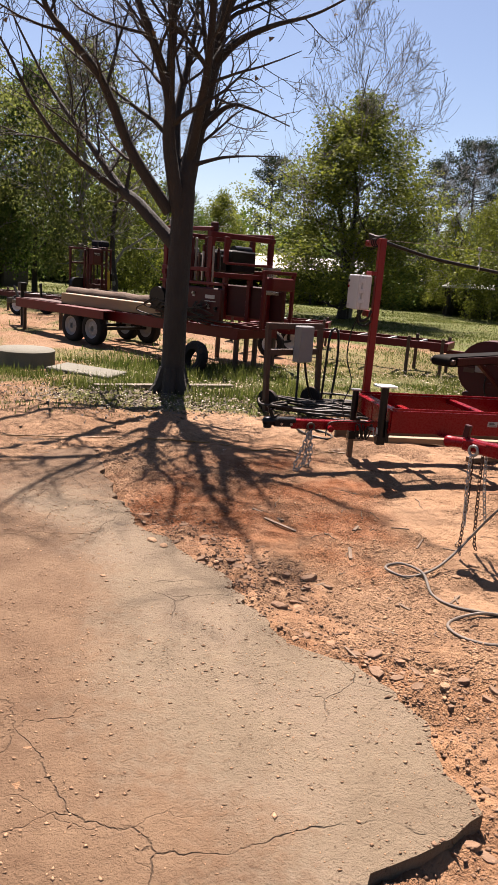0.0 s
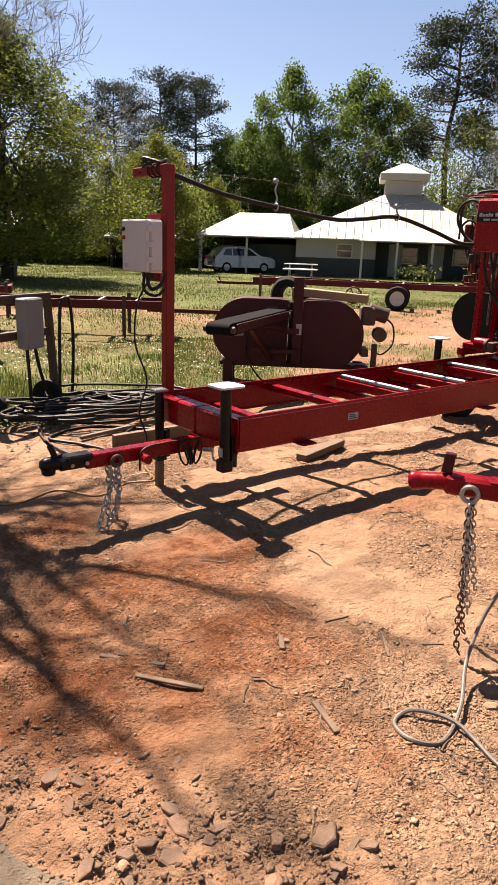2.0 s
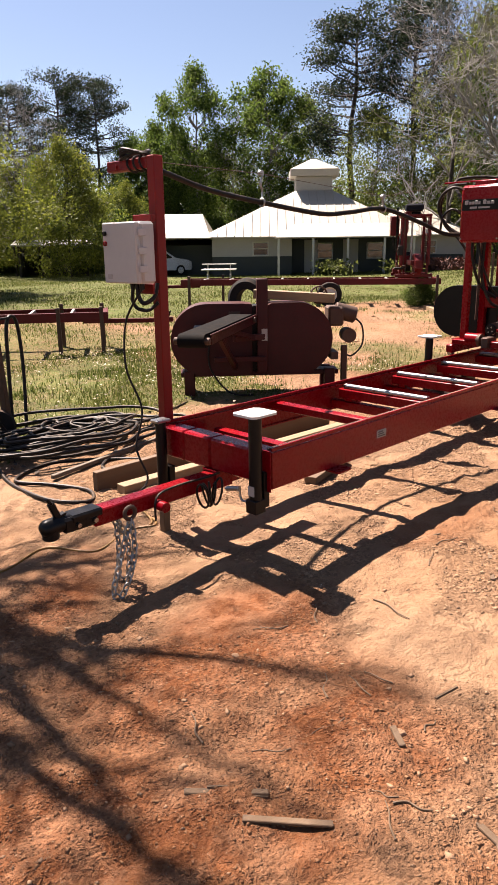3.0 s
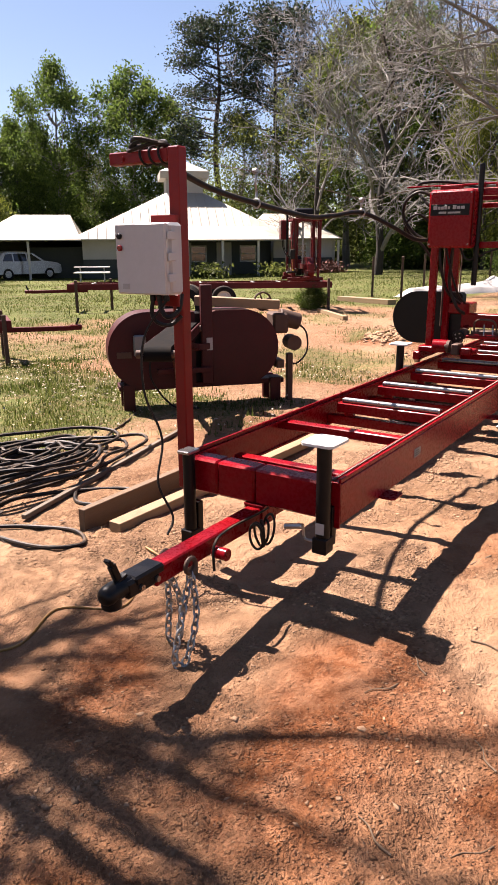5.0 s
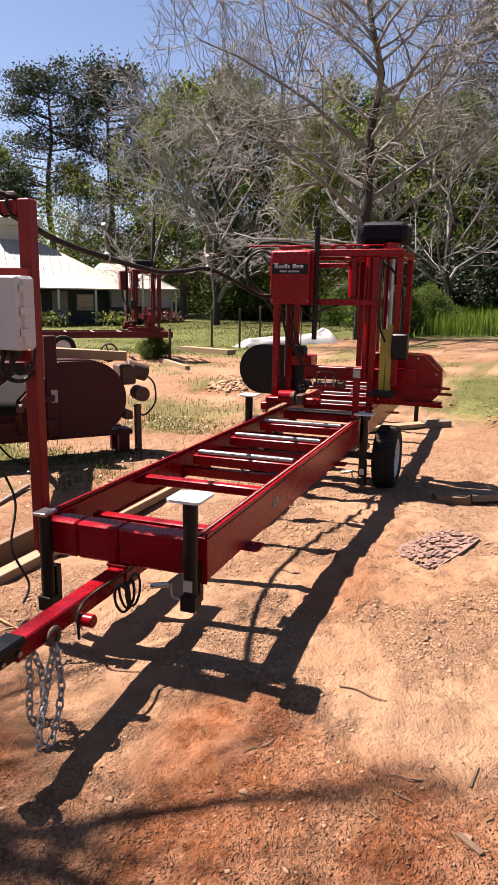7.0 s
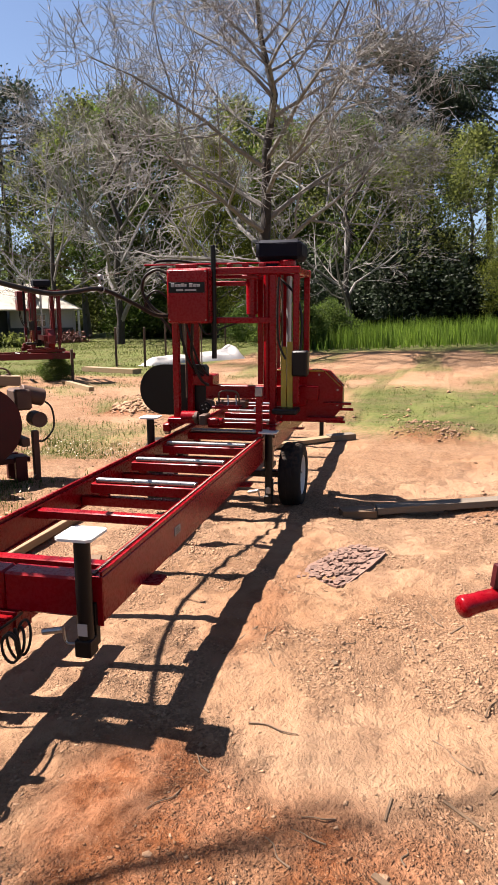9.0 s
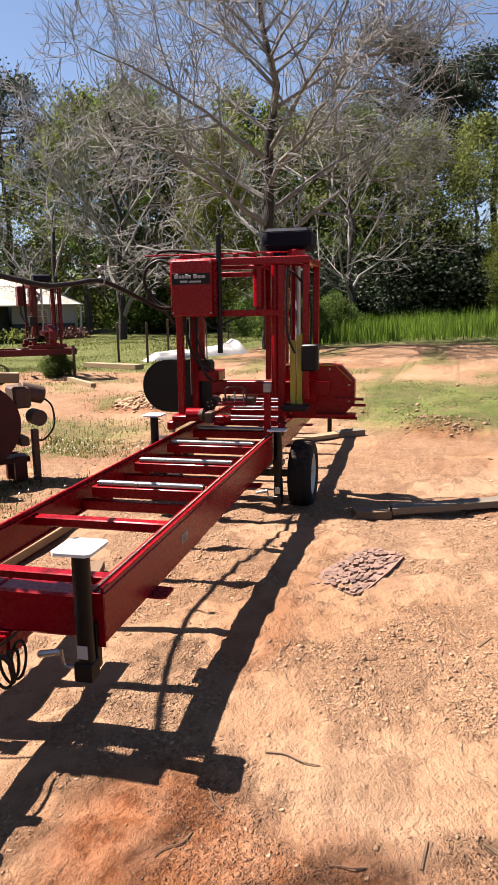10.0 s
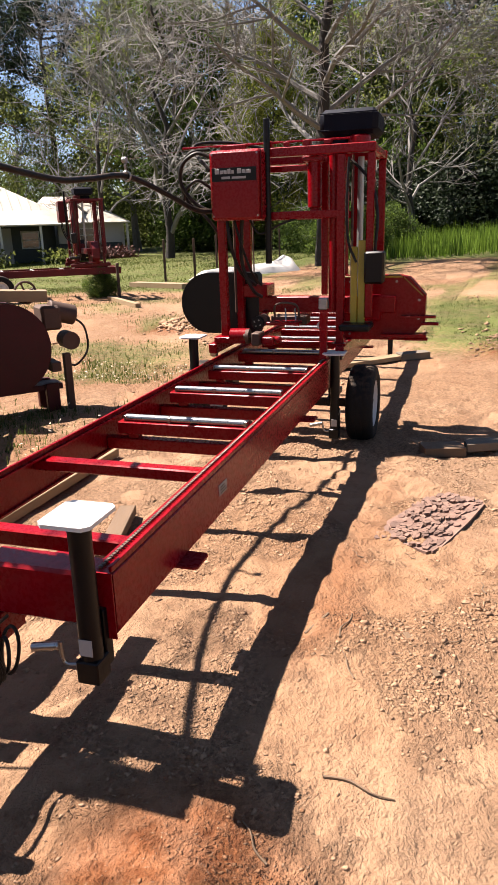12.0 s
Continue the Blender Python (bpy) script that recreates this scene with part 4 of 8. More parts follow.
# ---- saw head ----
def head_details(parent, u, panel, guard):
    """Hoses, fittings, pulleys, bolts and stops that crowd the new mill's head."""
    hoses = [
        ([(u - 0.10, 0.808, 1.99), (u - 0.12, 0.92, 2.03), (u - 0.12, 1.03, 1.96), (u - 0.10, 1.05, 1.84), (u - 0.08, 0.97, 1.72), (u - 0.06, 0.87, 1.66)], 0.013),
        ([(u - 0.02, 0.86, 2.06), (u - 0.05, 1.00, 2.04), (u - 0.03, 1.08, 1.90), (u + 0.02, 1.06, 1.74), (u + 0.04, 0.93, 1.62), (u + 0.05, 0.84, 1.50)], 0.011),
        ([(u - 0.06, 0.84, 1.80), (u - 0.10, 0.93, 1.86), (u - 0.09, 1.02, 1.80), (u - 0.05, 1.06, 1.70)], 0.010),
        ([(u - 0.10, 0.62, 1.592), (u - 0.09, 0.63, 1.48), (u - 0.06, 0.64, 1.30), (u - 0.02, 0.58, 1.12), (u + 0.10, 0.55, 1.06)], 0.013),
        ([(u - 0.08, 0.57, 1.592), (u - 0.07, 0.50, 1.50), (u - 0.03, 0.36, 1.56), (u + 0.02, 0.24, 1.60)], 0.008),
        ([(u - 0.04, -0.10, 1.96), (u - 0.05, -0.09, 1.70), (u - 0.05, -0.10, 1.45), (u - 0.06, -0.16, 1.30)], 0.009),
    ]
    each("hydraulic_hose", [Shape().tube(spline(p, 8), r, 8) for p, r in hoses], HOSE, parent)
    # fittings along the top beam and blocks over the cabinet
    each("beam_fitting", [Shape().box((u - 0.03, v, 2.046), (u + 0.03, v + w, 2.046 + h), 0.004) for v, w, h in ((0.60, 0.18, 0.032), (0.42, 0.05, 0.040), (0.30, 0.04, 0.030), (0.16, 0.05, 0.036), (0.02, 0.05, 0.03))], RED, parent)
    s = Shape().box((u + 0.10, 0.18, 1.90), (u + 0.15, 0.80, 1.94), 0.004)
    part("inner_beam", s, RED, parent)
    each("inner_post", [Shape().box((u + 0.28, v, 1.055), (u + 0.33, v + 0.045, 1.985), 0.004) for v in (-0.02, 0.10)], RED, parent)
    # blade guide pulley with holes, knob and twin handles
    s = Shape().cyl((u - 0.04, 0.545, 0.885), (u - 0.015, 0.545, 0.885), 0.047, 22, bev=0.004)
    pul = part("guide_pulley", s, BLACK, parent, "small black blade guide pulley")
    each("pulley_bolt", [Shape().cyl((u - 0.046, 0.545 + 0.024 * math.cos(q), 0.885 + 0.024 * math.sin(q)), (u - 0.0405, 0.545 + 0.024 * math.cos(q), 0.885 + 0.024 * math.sin(q)), 0.006, 6) for q in (0.5, 2.07, 3.64, 5.21)], STEEL, pul)
    s = Shape().beam((u + 0.0, 0.545, 0.885), (u + 0.22, 0.545, 0.945), 0.04, 0.03, 0.004)
    part("pulley_arm", s, RED, parent)
    each("guide_handle", [Shape().tube([(u - 0.03, v, 0.99), (u - 0.035, v - 0.005, 0.93), (u - 0.06, v - 0.012, 0.905)], 0.006, 6) for v in (0.34, 0.27)], STEEL, parent, "thin steel handle rod")
    s = Shape().box((u - 0.08, 0.23, 0.875), (u + 0.02, 0.47, 0.900), 0.004)
    part("guide_tray", s, RED, parent)
    s = Shape().tube([(u - 0.02, 0.085 + 0.022 * math.cos(q), 0.87 + 0.022 * math.sin(q)) for q in [6.283 * k / 14 for k in range(14)]], 0.010, 8, closed=True)
    part("knob", s, WHITE, parent, "white plastic knob")
    # log stop by the near rail
    s = Shape().box((u - 0.19, 0.015, 0.665), (u - 0.14, 0.065, 1.00), 0.004)
    stop = part("log_stop", s, RED, parent)
    s = Shape().box((u - 0.195, 0.010, 1.001), (u - 0.135, 0.070, 1.075), 0.006)
    part("stop_cap", s, GALV, stop, "worn bare steel cap")
    # drive gear and chain tensioner at the foot of the far posts
    s = Shape().cyl((u - 0.10, 0.585, 0.80), (u - 0.10, 0.61, 0.80), 0.052, 18).cyl((u - 0.10, 0.56, 0.80), (u - 0.10, 0.63, 0.80), 0.020, 12).box((u - 0.16, 0.50, 0.742), (u - 0.02, 0.56, 0.83), 0.006)
    part("drive_sprocket", s, RUSTY, parent, "greasy rusty drive sprocket")
    s = Shape().box((u - 0.13, 0.40, 0.742), (u - 0.05, 0.49, 0.80), 0.006).cyl((u - 0.09, 0.36, 0.775), (u - 0.09, 0.52, 0.775), 0.026, 14)
    part("drive_motor", s, RED, parent)
    # box and rods on the wheel guard, bolts round it
    s = Shape().box((u + 0.20, -0.30, 0.88), (u + 0.269, -0.16, 1.06), 0.010)
    part("guard_box", s, RED, guard)
    each("guard_rod", [Shape().cyl((u + 0.26, v0, z), (u + 0.26, v1, z), 0.012, 10, bev=0.002) for v0, v1, z in ((-0.58, -0.70, 0.855), (-0.46, -0.63, 0.745))], RED, guard)
    each("guard_bolt", [Shape().cyl((u + 0.262, v, z), (u + 0.2695, v, z), 0.010, 6) for v, z in ((-0.07, 1.15), (-0.40, 1.15), (-0.56, 1.02), (-0.56, 0.89), (-0.42, 0.775), (-0.07, 0.775))], STEEL, guard)
    s = Shape().box((u + 0.262, -0.44, 1.176), (u + 0.2695, -0.03, 1.188), 0.001).beam((u + 0.266, -0.45, 1.176), (u + 0.266, -0.585, 1.05), 0.010, 0.006, 0.001)
    part("guard_seam", s, YELLOW, guard, "worn yellow edge of the guard")
    # plates and bolts where the posts meet the carriage
    for v in (-0.045, 0.80):
        for uu in (u, u + 0.60):
            s = Shape().box((uu - 0.06, v - 0.05, 0.7425), (uu + 0.06, v + 0.05, 0.752), 0.002)
            base = part("post_foot", s, RED, parent)
            each("foot_bolt", [Shape().cyl((uu + a, v + b, 0.7525), (uu + a, v + b, 0.763), 0.010, 6) for a in (-0.045, 0.045) for b in (-0.038, 0.038)], STEEL, base)
    each("cabinet_screw", [Shape().cyl((u - 0.2005, v, z), (u - 0.204, v, z), 0.007, 8) for v in (0.475, 0.785) for z in (1.62, 2.005)], STEEL, panel)


def saw_head(parent, u, paint, detail=True):
    """The travelling head: four posts on a carriage, top frame, blade guards, panel and motor."""
    head_paint = paint
    for v in (-0.062, 0.868):
        s = Shape().box((u - 0.12, v - 0.03, 0.672), (u + 0.72, v + 0.03, 0.742), 0.006)
        carriage = part("carriage_beam", s, head_paint, parent)
    for uu, v in ((u - 0.08, -0.062), (u + 0.68, -0.062), (u - 0.08, 0.868), (u + 0.68, 0.868)):
        s = Shape().cyl((uu, v - 0.02, 0.676), (uu, v + 0.02, 0.676), 0.032, 14)
        part("track_roller", s, STEEL, carriage)
    for uu, v in ((u, -0.045), (u + 0.60, -0.045), (u, 0.80), (u + 0.60, 0.80), (u + 0.16, 0.725)):
        s = Shape().box((uu - 0.027, v - 0.027, 0.742), (uu + 0.027, v + 0.027, 1.985), 0.005)
        part("post", s, head_paint, parent)
    s = Shape().box((u - 0.035, -0.27, 1.986), (u + 0.035, 0.84, 2.045), 0.006)
    s.box((u - 0.028, -0.075, 1.590), (u + 0.028, 0.83, 1.640), 0.005)
    part("top_beam", s, head_paint, parent)
    s = Shape().box((u + 0.565, -0.27, 1.986), (u + 0.635, 0.84, 2.045), 0.006)
    s.box((u + 0.572, -0.075, 1.590), (u + 0.628, 0.83, 1.640), 0.005)
    part("rear_beam", s, head_paint, parent)
    for v in (-0.24, 0.81):
        s = Shape().box((u + 0.036, v - 0.025, 1.99), (u + 0.564, v + 0.025, 2.040), 0.005)
        part("side_beam", s, head_paint, parent)
    for uu in (u, u + 0.60):
        s = Shape().box((uu - 0.026, -0.265, 0.93), (uu + 0.026, -0.215, 1.985), 0.005)
        part("outer_post", s, head_paint, parent)
    # saw carriage beam with blade wheels
    s = Shape()
    s.box((u + 0.20, -0.40, 0.935), (u + 0.30, 1.02, 1.050), 0.006)
    s.box((u + 0.14, 0.52, 1.05), (u + 0.36, 0.74, 1.14), 0.006)
    beam = part("saw_beam", s, head_paint, parent)
    s = Shape()
    out = [(0.995 + 0.225 * math.sin(math.pi * k / 24), 1.0 + 0.225 * math.cos(math.pi * k / 24)) for k in range(25)]
    out += [(0.62, 0.775), (0.60, 0.80), (0.60, 1.20), (0.62, 1.225)]
    s.slab(out, -0.055, 0.055, pose(u + 0.25, 0, 0) @ Matrix(((0, 0, 1, 0), (1, 0, 0, 0), (0, 1, 0, 0), (0, 0, 0, 1))))
    part("blade_guard", s, BLACK, beam, "black sheet-metal blade wheel guard")
    s = Shape()
    oc = [(-0.02, 0.735), (-0.02, 1.19), (-0.42, 1.19), (-0.49, 1.175), (-0.605, 1.05), (-0.605, 0.865), (-0.49, 0.735)]
    s.slab(oc, -0.07, 0.07, pose(u + 0.34, 0, 0) @ Matrix(((0, 0, 1, 0), (1, 0, 0, 0), (0, 1, 0, 0), (0, 0, 0, 1))))
    gd = part("wheel_guard", s, head_paint, beam, "red eight-sided blade wheel guard")
    s = Shape()
    s.box((u + 0.262, -0.20, 0.86), (u + 0.272, -0.02, 1.02), 0.003).box((u + 0.24, -0.68, 0.895), (u + 0.30, -0.44, 0.912), 0.003).box((u + 0.20, -0.62, 0.76), (u + 0.32, -0.3, 0.785), 0.003)
    part("guard_handle", s, head_paint, beam)
    # sawdust chute and blade guide
    s = Shape()
    s.box((u + 0.02, 0.20, 0.87), (u + 0.16, 0.46, 0.93), 0.004)
    s.cyl((u - 0.02, 0.52, 0.90), (u + 0.05, 0.52, 0.90), 0.045, 18)
    s.tube(spline([(u - 0.02, 0.24, 0.93), (u - 0.06, 0.26, 1.02), (u - 0.05, 0.40, 1.02), (u - 0.02, 0.42, 0.93)], 6), 0.008, 6)
    part("blade_guide", s, RUSTY, beam)
    # lift masts and chains
    for uu, v in ((u + 0.10, 0.02), (u + 0.50, 0.02)):
        s = Shape().cyl((uu, v, 0.95), (uu, v, 1.985), 0.036, 14)
        part("lift_cylinder", s, head_paint, parent)
    for uu in (u + 0.05, u + 0.07, u + 0.53):
        part("lift_chain", Shape().cyl((uu, -0.11, 0.95), (uu, -0.11, 1.98), 0.008, 6), RUSTY, parent)
        part("lift_chain", Shape().cyl((uu + 0.01, 0.735, 0.95), (uu + 0.01, 0.735, 1.98), 0.006, 6), RUSTY, parent)
    # front panel
    s = Shape().box((u - 0.20, 0.452, 1.592), (u - 0.036, 0.806, 2.032), 0.018)
    panel = part("electrical_panel", s, RED if detail else head_paint, parent, "glossy red electrical cabinet")
    s = Shape().box((u - 0.198, 0.449, 1.60), (u - 0.185, 0.4515, 2.024), 0.001)
    part("panel_edge", s, RED_OLD, panel)
    s = Shape().box((u - 0.2035, 0.480, 1.838), (u - 0.2005, 0.788, 1.922), 0.001)
    dec = part("decal", s, BLACK, panel, "black decal with pale bars for the maker's lettering")
    s = Shape()
    for v0, v1, z0, z1 in ((0.735, 0.765, 1.884, 1.914), (0.708, 0.730, 1.884, 1.906), (0.682, 0.704, 1.884, 1.906), (0.655, 0.677, 1.884, 1.914), (0.632, 0.650, 1.884, 1.906), (0.582, 0.610, 1.884, 1.914), (0.552, 0.577, 1.884, 1.906), (0.517, 0.547, 1.884, 1.906), (0.66, 0.72, 1.852, 1.868), (0.55, 0.648, 1.852, 1.866)):
        s.box((u - 0.2055, v0, z0), (u - 0.2038, v1, z1), 0.0005)
    part("lettering", s, DECAL, dec)
    # black feed pipe, yellow rule, operator box, top cover
    s = Shape().cyl((u - 0.06, 0.445, 1.30), (u - 0.06, 0.445, 2.22), 0.022, 12, bev=0.003)
    part("feed_pipe", s, BLACK, parent)
    s = Shape().box((u - 0.012, -0.215, 0.86), (u + 0.010, -0.165, 1.44), 0.003).box((u - 0.012, -0.160, 0.86), (u + 0.010, -0.115, 1.40), 0.003)
    part("height_scale", s, YELLOW, parent, "yellow height scale")
    s = Shape().box((u - 0.09, -0.345, 1.16), (u + 0.02, -0.215, 1.37), 0.012)
    part("switch_box", s, BLACK, parent, "black switch box")
    s = Shape().box((u - 0.15, -0.27, 0.85), (u + 0.06, -0.06, 0.895), 0.012)
    part("step_pad", s, BLACK, parent)
    s = Shape()
    s.box((u + 0.06, -0.265, 2.105), (u + 0.44, 0.118, 2.265), 0.034)
    s.box((u + 0.055, -0.262, 2.13), (u + 0.0605, 0.115, 2.138), 0.001).box((u + 0.055, -0.262, 2.232), (u + 0.0605, 0.115, 2.240), 0.001)
    s.box((u + 0.10, -0.06, 2.046), (u + 0.40, 0.10, 2.105), 0.010)
    cover_ob = part("motor_cover", s, NAVY, parent, "dark blue motor cover")
    s = Shape().cyl((u + 0.12, -0.14, 2.046), (u + 0.12, -0.14, 2.104), 0.075, 20, bev=0.010)
    part("motor_flange", s, head_paint, cover_ob, "red motor flange")
    s = Shape()
    s.cyl((u + 0.12, 0.16, 1.66), (u + 0.12, 0.16, 1.985), 0.05, 18, bev=0.008).cyl((u + 0.12, 0.16, 1.62), (u + 0.12, 0.16, 1.66), 0.035, 14)
    s.box((u + 0.04, 0.09, 1.955), (u + 0.20, 0.23, 1.985), 0.004)
    part("feed_motor", s, head_paint, parent)
    s = Shape().box((u + 0.02, 0.13, 1.985), (u + 0.58, 0.19, 2.04), 0.005)
    part("motor_beam", s, head_paint, parent)
    s = Shape().cyl((u + 0.22, -0.14, 1.05), (u + 0.22, -0.14, 1.98), 0.022, 12)
    part("lift_screw", s, GALV, parent, "bright lift screw")
    s = Shape().box((u - 0.10, 0.62, 0.745), (u + 0.10, 0.86, 0.79), 0.006).cyl((u - 0.06, 0.60, 0.80), (u - 0.06, 0.74, 0.80), 0.05, 16)
    part("feed_gearbox", s, head_paint, parent)
    s = []
    s.append(Shape().tube(spline([(u - 0.12, 0.72, 1.60), (u - 0.13, 0.70, 1.45), (u - 0.05, 0.66, 1.25), (u + 0.12, 0.60, 1.14)], 8), 0.012, 8))
    s.append(Shape().tube(spline([(u - 0.12, 0.67, 1.60), (u - 0.10, 0.62, 1.40), (u, 0.58, 1.22), (u + 0.14, 0.56, 1.14)], 8), 0.009, 8))
    s.append(Shape().tube(spline([(u - 0.05, -0.28, 1.37), (u - 0.03, -0.29, 1.60), (u, -0.24, 1.80), (u + 0.05, -0.1, 1.95)], 8), 0.010, 8))
    s.append(Shape().tube(spline([(u + 0.0, 0.70, 1.80), (u - 0.05, 0.88, 1.95), (u + 0.1, 1.02, 2.10), (u + 0.2, 0.8, 2.12), (u + 0.25, 0.5, 2.06)], 8), 0.012, 8))
    each("hydraulic_hose", s, HOSE, parent)
    s = Shape().tube([(u - 0.02, 1.06, 2.075), (u - 0.02, -0.1, 2.075)], 0.007, 6)
    part("hose_rail", s, head_paint, parent)
    if not detail:
        return
    head_details(parent, u, panel, gd)


saw_head(mill, 3.32, RED)


# ---- overhead cable between mast and head ----
def world_of(m, p):
    return m @ Vector(p)


a = [world_of(MILL, p) for p in [(0.081, 1.16, 2.055), (0.10, 1.12, 2.050), (0.16, 1.12, 2.03), (0.36, 1.14, 1.985), (0.72, 1.18, 1.915), (1.19, 1.19, 1.86), (1.73, 1.13, 1.80), (2.02, 1.09, 1.815), (2.37, 1.04, 1.845), (2.73, 0.95, 1.755), (3.00, 0.87, 1.665), (3.17, 0.80, 1.655)]]
cab = thing("overhead_power_cable", Matrix.Translation(a[0]), "thick black power cable slung from the mast to the saw head", "cable")
s = Shape()
s.tube(spline([p - a[0] for p in a], 10), 0.0165, 10)
part("cable", s, HOSE, cab)
for u, v, z, up in ((1.19, 1.19, 1.86, 0.85), (2.37, 1.04, 1.845, 0.4)):
    p = world_of(MILL, (u, v, z)) - a[0]
    s = Shape()
    s.tube([p + Vector((0, 0.026 * math.cos(q), 0.026 * math.sin(q))) for q in [2 * math.pi * k / 12 for k in range(12)]], 0.006, 6, closed=True)
    s.tube(spline([p + Vector((0, 0, 0.024)), p + Vector((0.012, 0.01, 0.08 * up)), p + Vector((-0.012, 0, 0.14 * up)), p + Vector((0.005, 0, 0.20 * up))], 6), 0.007, 6)
    s.cyl(p + Vector((-0.01, -0.012, 0.215 * up)), p + Vector((-0.01, 0.012, 0.215 * up)), 0.018, 12)
    part("trolley", s, GALV, cab, "galvanised cable trolley")
s = Shape()
s.tube([world_of(MILL, (0.081, 1.10, 2.04)) - a[0], world_of(MILL, (1.19, 1.18, 2.035)) - a[0], world_of(MILL, (2.37, 1.03, 1.935)) - a[0], world_of(MILL, (3.30, 0.83, 2.075)) - a[0]], 0.0022, 5)
part("messenger_wire", s, RUSTY, cab, "thin steel messenger wire")


# ---- other sawmills in the yard ----
def trailer_mill(name, m, length, head_at, label, paint=RED_FAR, wheel_at=None, legs=(), tongue_len=0.9, width=0.862):
    """A sawmill bed of two rails and bunks on wheels and legs, with or without its head."""
    t = thing(name, m, label, "sawmill", "parked sawmills")
    rail(t, 0.0, 0.06, length, 0.50, 0.640, paint, 1)
    rail(t, width, width - 0.06, length, 0.50, 0.640, paint, -1)
    for u in (0.0, length - 0.09):
        s = Shape().box((u, 0.01, 0.505), (u + 0.09, width - 0.01, 0.635), 0.006)
        part("end_beam", s, paint, t)
    n = int((length - 0.6) / 0.62)
    for k in range(n):
        u = 0.55 + 0.62 * k
        s = Shape().box((u - 0.03, 0.011, 0.53), (u + 0.03, width - 0.011, 0.60), 0.004)
        b = part("cross_member", s, paint, t)
        s = Shape().box((u - 0.022, 0.08, 0.601), (u + 0.022, width - 0.08, 0.640), 0.004)
        part("bunk_cap", s, GALV, b, "bright bunk cap")
    for u, v in legs:
        fl = foot_floor(t, u, v)
        s = Shape().box((u - 0.03, v - 0.03, fl), (u + 0.03, v + 0.03, 0.72), 0.004)
        part("leg", s, RUSTY if paint is not RED else BLACK, t)
    if tongue_len:
        s = Shape().beam((0.4, width / 2, 0.47), (-tongue_len, width / 2, 0.45), 0.07, 0.07, 0.005)
        s.box((-tongue_len - 0.14, width / 2 - 0.04, 0.42), (-tongue_len + 0.05, width / 2 + 0.04, 0.50), 0.015)
        part("tongue", s, paint, t)
        s = Shape().beam((-tongue_len - 0.05, width / 2, 0.48), (-tongue_len - 0.10, width / 2, 0.60), 0.02, 0.03, 0.004)
        part("latch_lever", s, BLACK, t)
    for w in wheel_at or ():
        fl = foot_floor(t, w, 0)
        r = 0.285
        s = Shape().beam((w, -0.1, fl + r), (w, width + 0.1, fl + r), 0.05, 0.05, 0.004)
        for v in (0.03, width - 0.03):
            s.box((w - 0.03, v - 0.03, fl + r), (w + 0.03, v + 0.03, 0.505), 0.004)
        part("axle", s, BLACK, t)
        wheel(t, w, -0.17, fl + r, r, 0.17, axis_turn=180)
        wheel(t, w, width + 0.17, fl + r, r, 0.17)
    if head_at is not None:
        saw_head(t, head_at, paint, detail=False)
    return t


def lay(x0, y0, x1, y1, z=None):
    """The pose with its x axis from the first place to the second, on the ground."""
    z = float(base_z(x0, y0)) if z is None else z
    return pose(x0, y0, z, 0, 0, math.degrees(math.atan2(y1 - y0, x1 - x0)))


m = lay(11.25, 19.0, 16.0, 13.95) @ Matrix.Scale(1.14, 4)
trailer_mill("portable_sawmill", m, 6.1, 5.15, "red sawmill with its head at one end of its long bed", RED_FAR, (3.55,), ((0.2, 0.0), (0.9, 0.86), (6.0, -0.1), (6.0, 0.96)))
m = lay(5.85, 13.45, 2.1, 15.6)
trailer_mill("sawmill_bed", m, 4.4, None, "red sawmill trailer bed without a head, standing on legs", RED_FAR, (3.55,), ((0.1, 0.02), (0.1, 0.84), (0.75, 0.02), (0.75, 0.84)))
m = lay(4.2, 17.6, 1.6, 18.4)
trailer_mill("sawmill_bed", m, 2.6, None, "short red sawmill bed extension behind the big mill", RED_FAR, None, ((0.1, 0.02), (0.1, 0.84), (2.4, 0.02), (2.4, 0.84)), tongue_len=0)
m = lay(-1.6, 20.6, -4.6, 22.4)
trailer_mill("portable_sawmill", m, 4.2, 0.3, "red sawmill standing far back beside the sandy track", RED_OLD, (2.6,), ((0.2, 0.0), (0.2, 0.86), (4.0, 0.0), (4.0, 0.86)))

# the large hydraulic mill
HM = lay(2.15, 12.75, -2.85, 17.9)
hyd = thing("hydraulic_sawmill", HM, "big dark red hydraulic sawmill on tandem wheels with control stand", "sawmill", "parked sawmills")
rail(hyd, 0.0, 0.08, 7.0, 0.52, 0.72, RED_FAR, 1)
rail(hyd, 1.1, 1.02, 7.0, 0.52, 0.72, RED_FAR, -1)
for k in range(11):
    s = Shape().box((0.4 + 0.62 * k, 0.012, 0.56), (0.48 + 0.62 * k, 1.088, 0.64), 0.005)
    part("cross_member", s, RED_FAR, hyd)
for u in (0.0, 6.9):
    s = Shape().box((u, 0.012, 0.54), (u + 0.1, 1.088, 0.70), 0.006)
    part("end_beam", s, RED_FAR, hyd)
for u, v in ((0.05, 0.03), (0.05, 0.55), (0.05, 1.06), (0.75, -0.03), (1.5, -0.03), (6.7, 0.05), (6.7, 1.05)):
    s = Shape().box((u - 0.035, v - 0.035, foot_floor(hyd, u, v)), (u + 0.035, v + 0.035, 0.71), 0.004)
    part("leg", s, RUSTY, hyd)
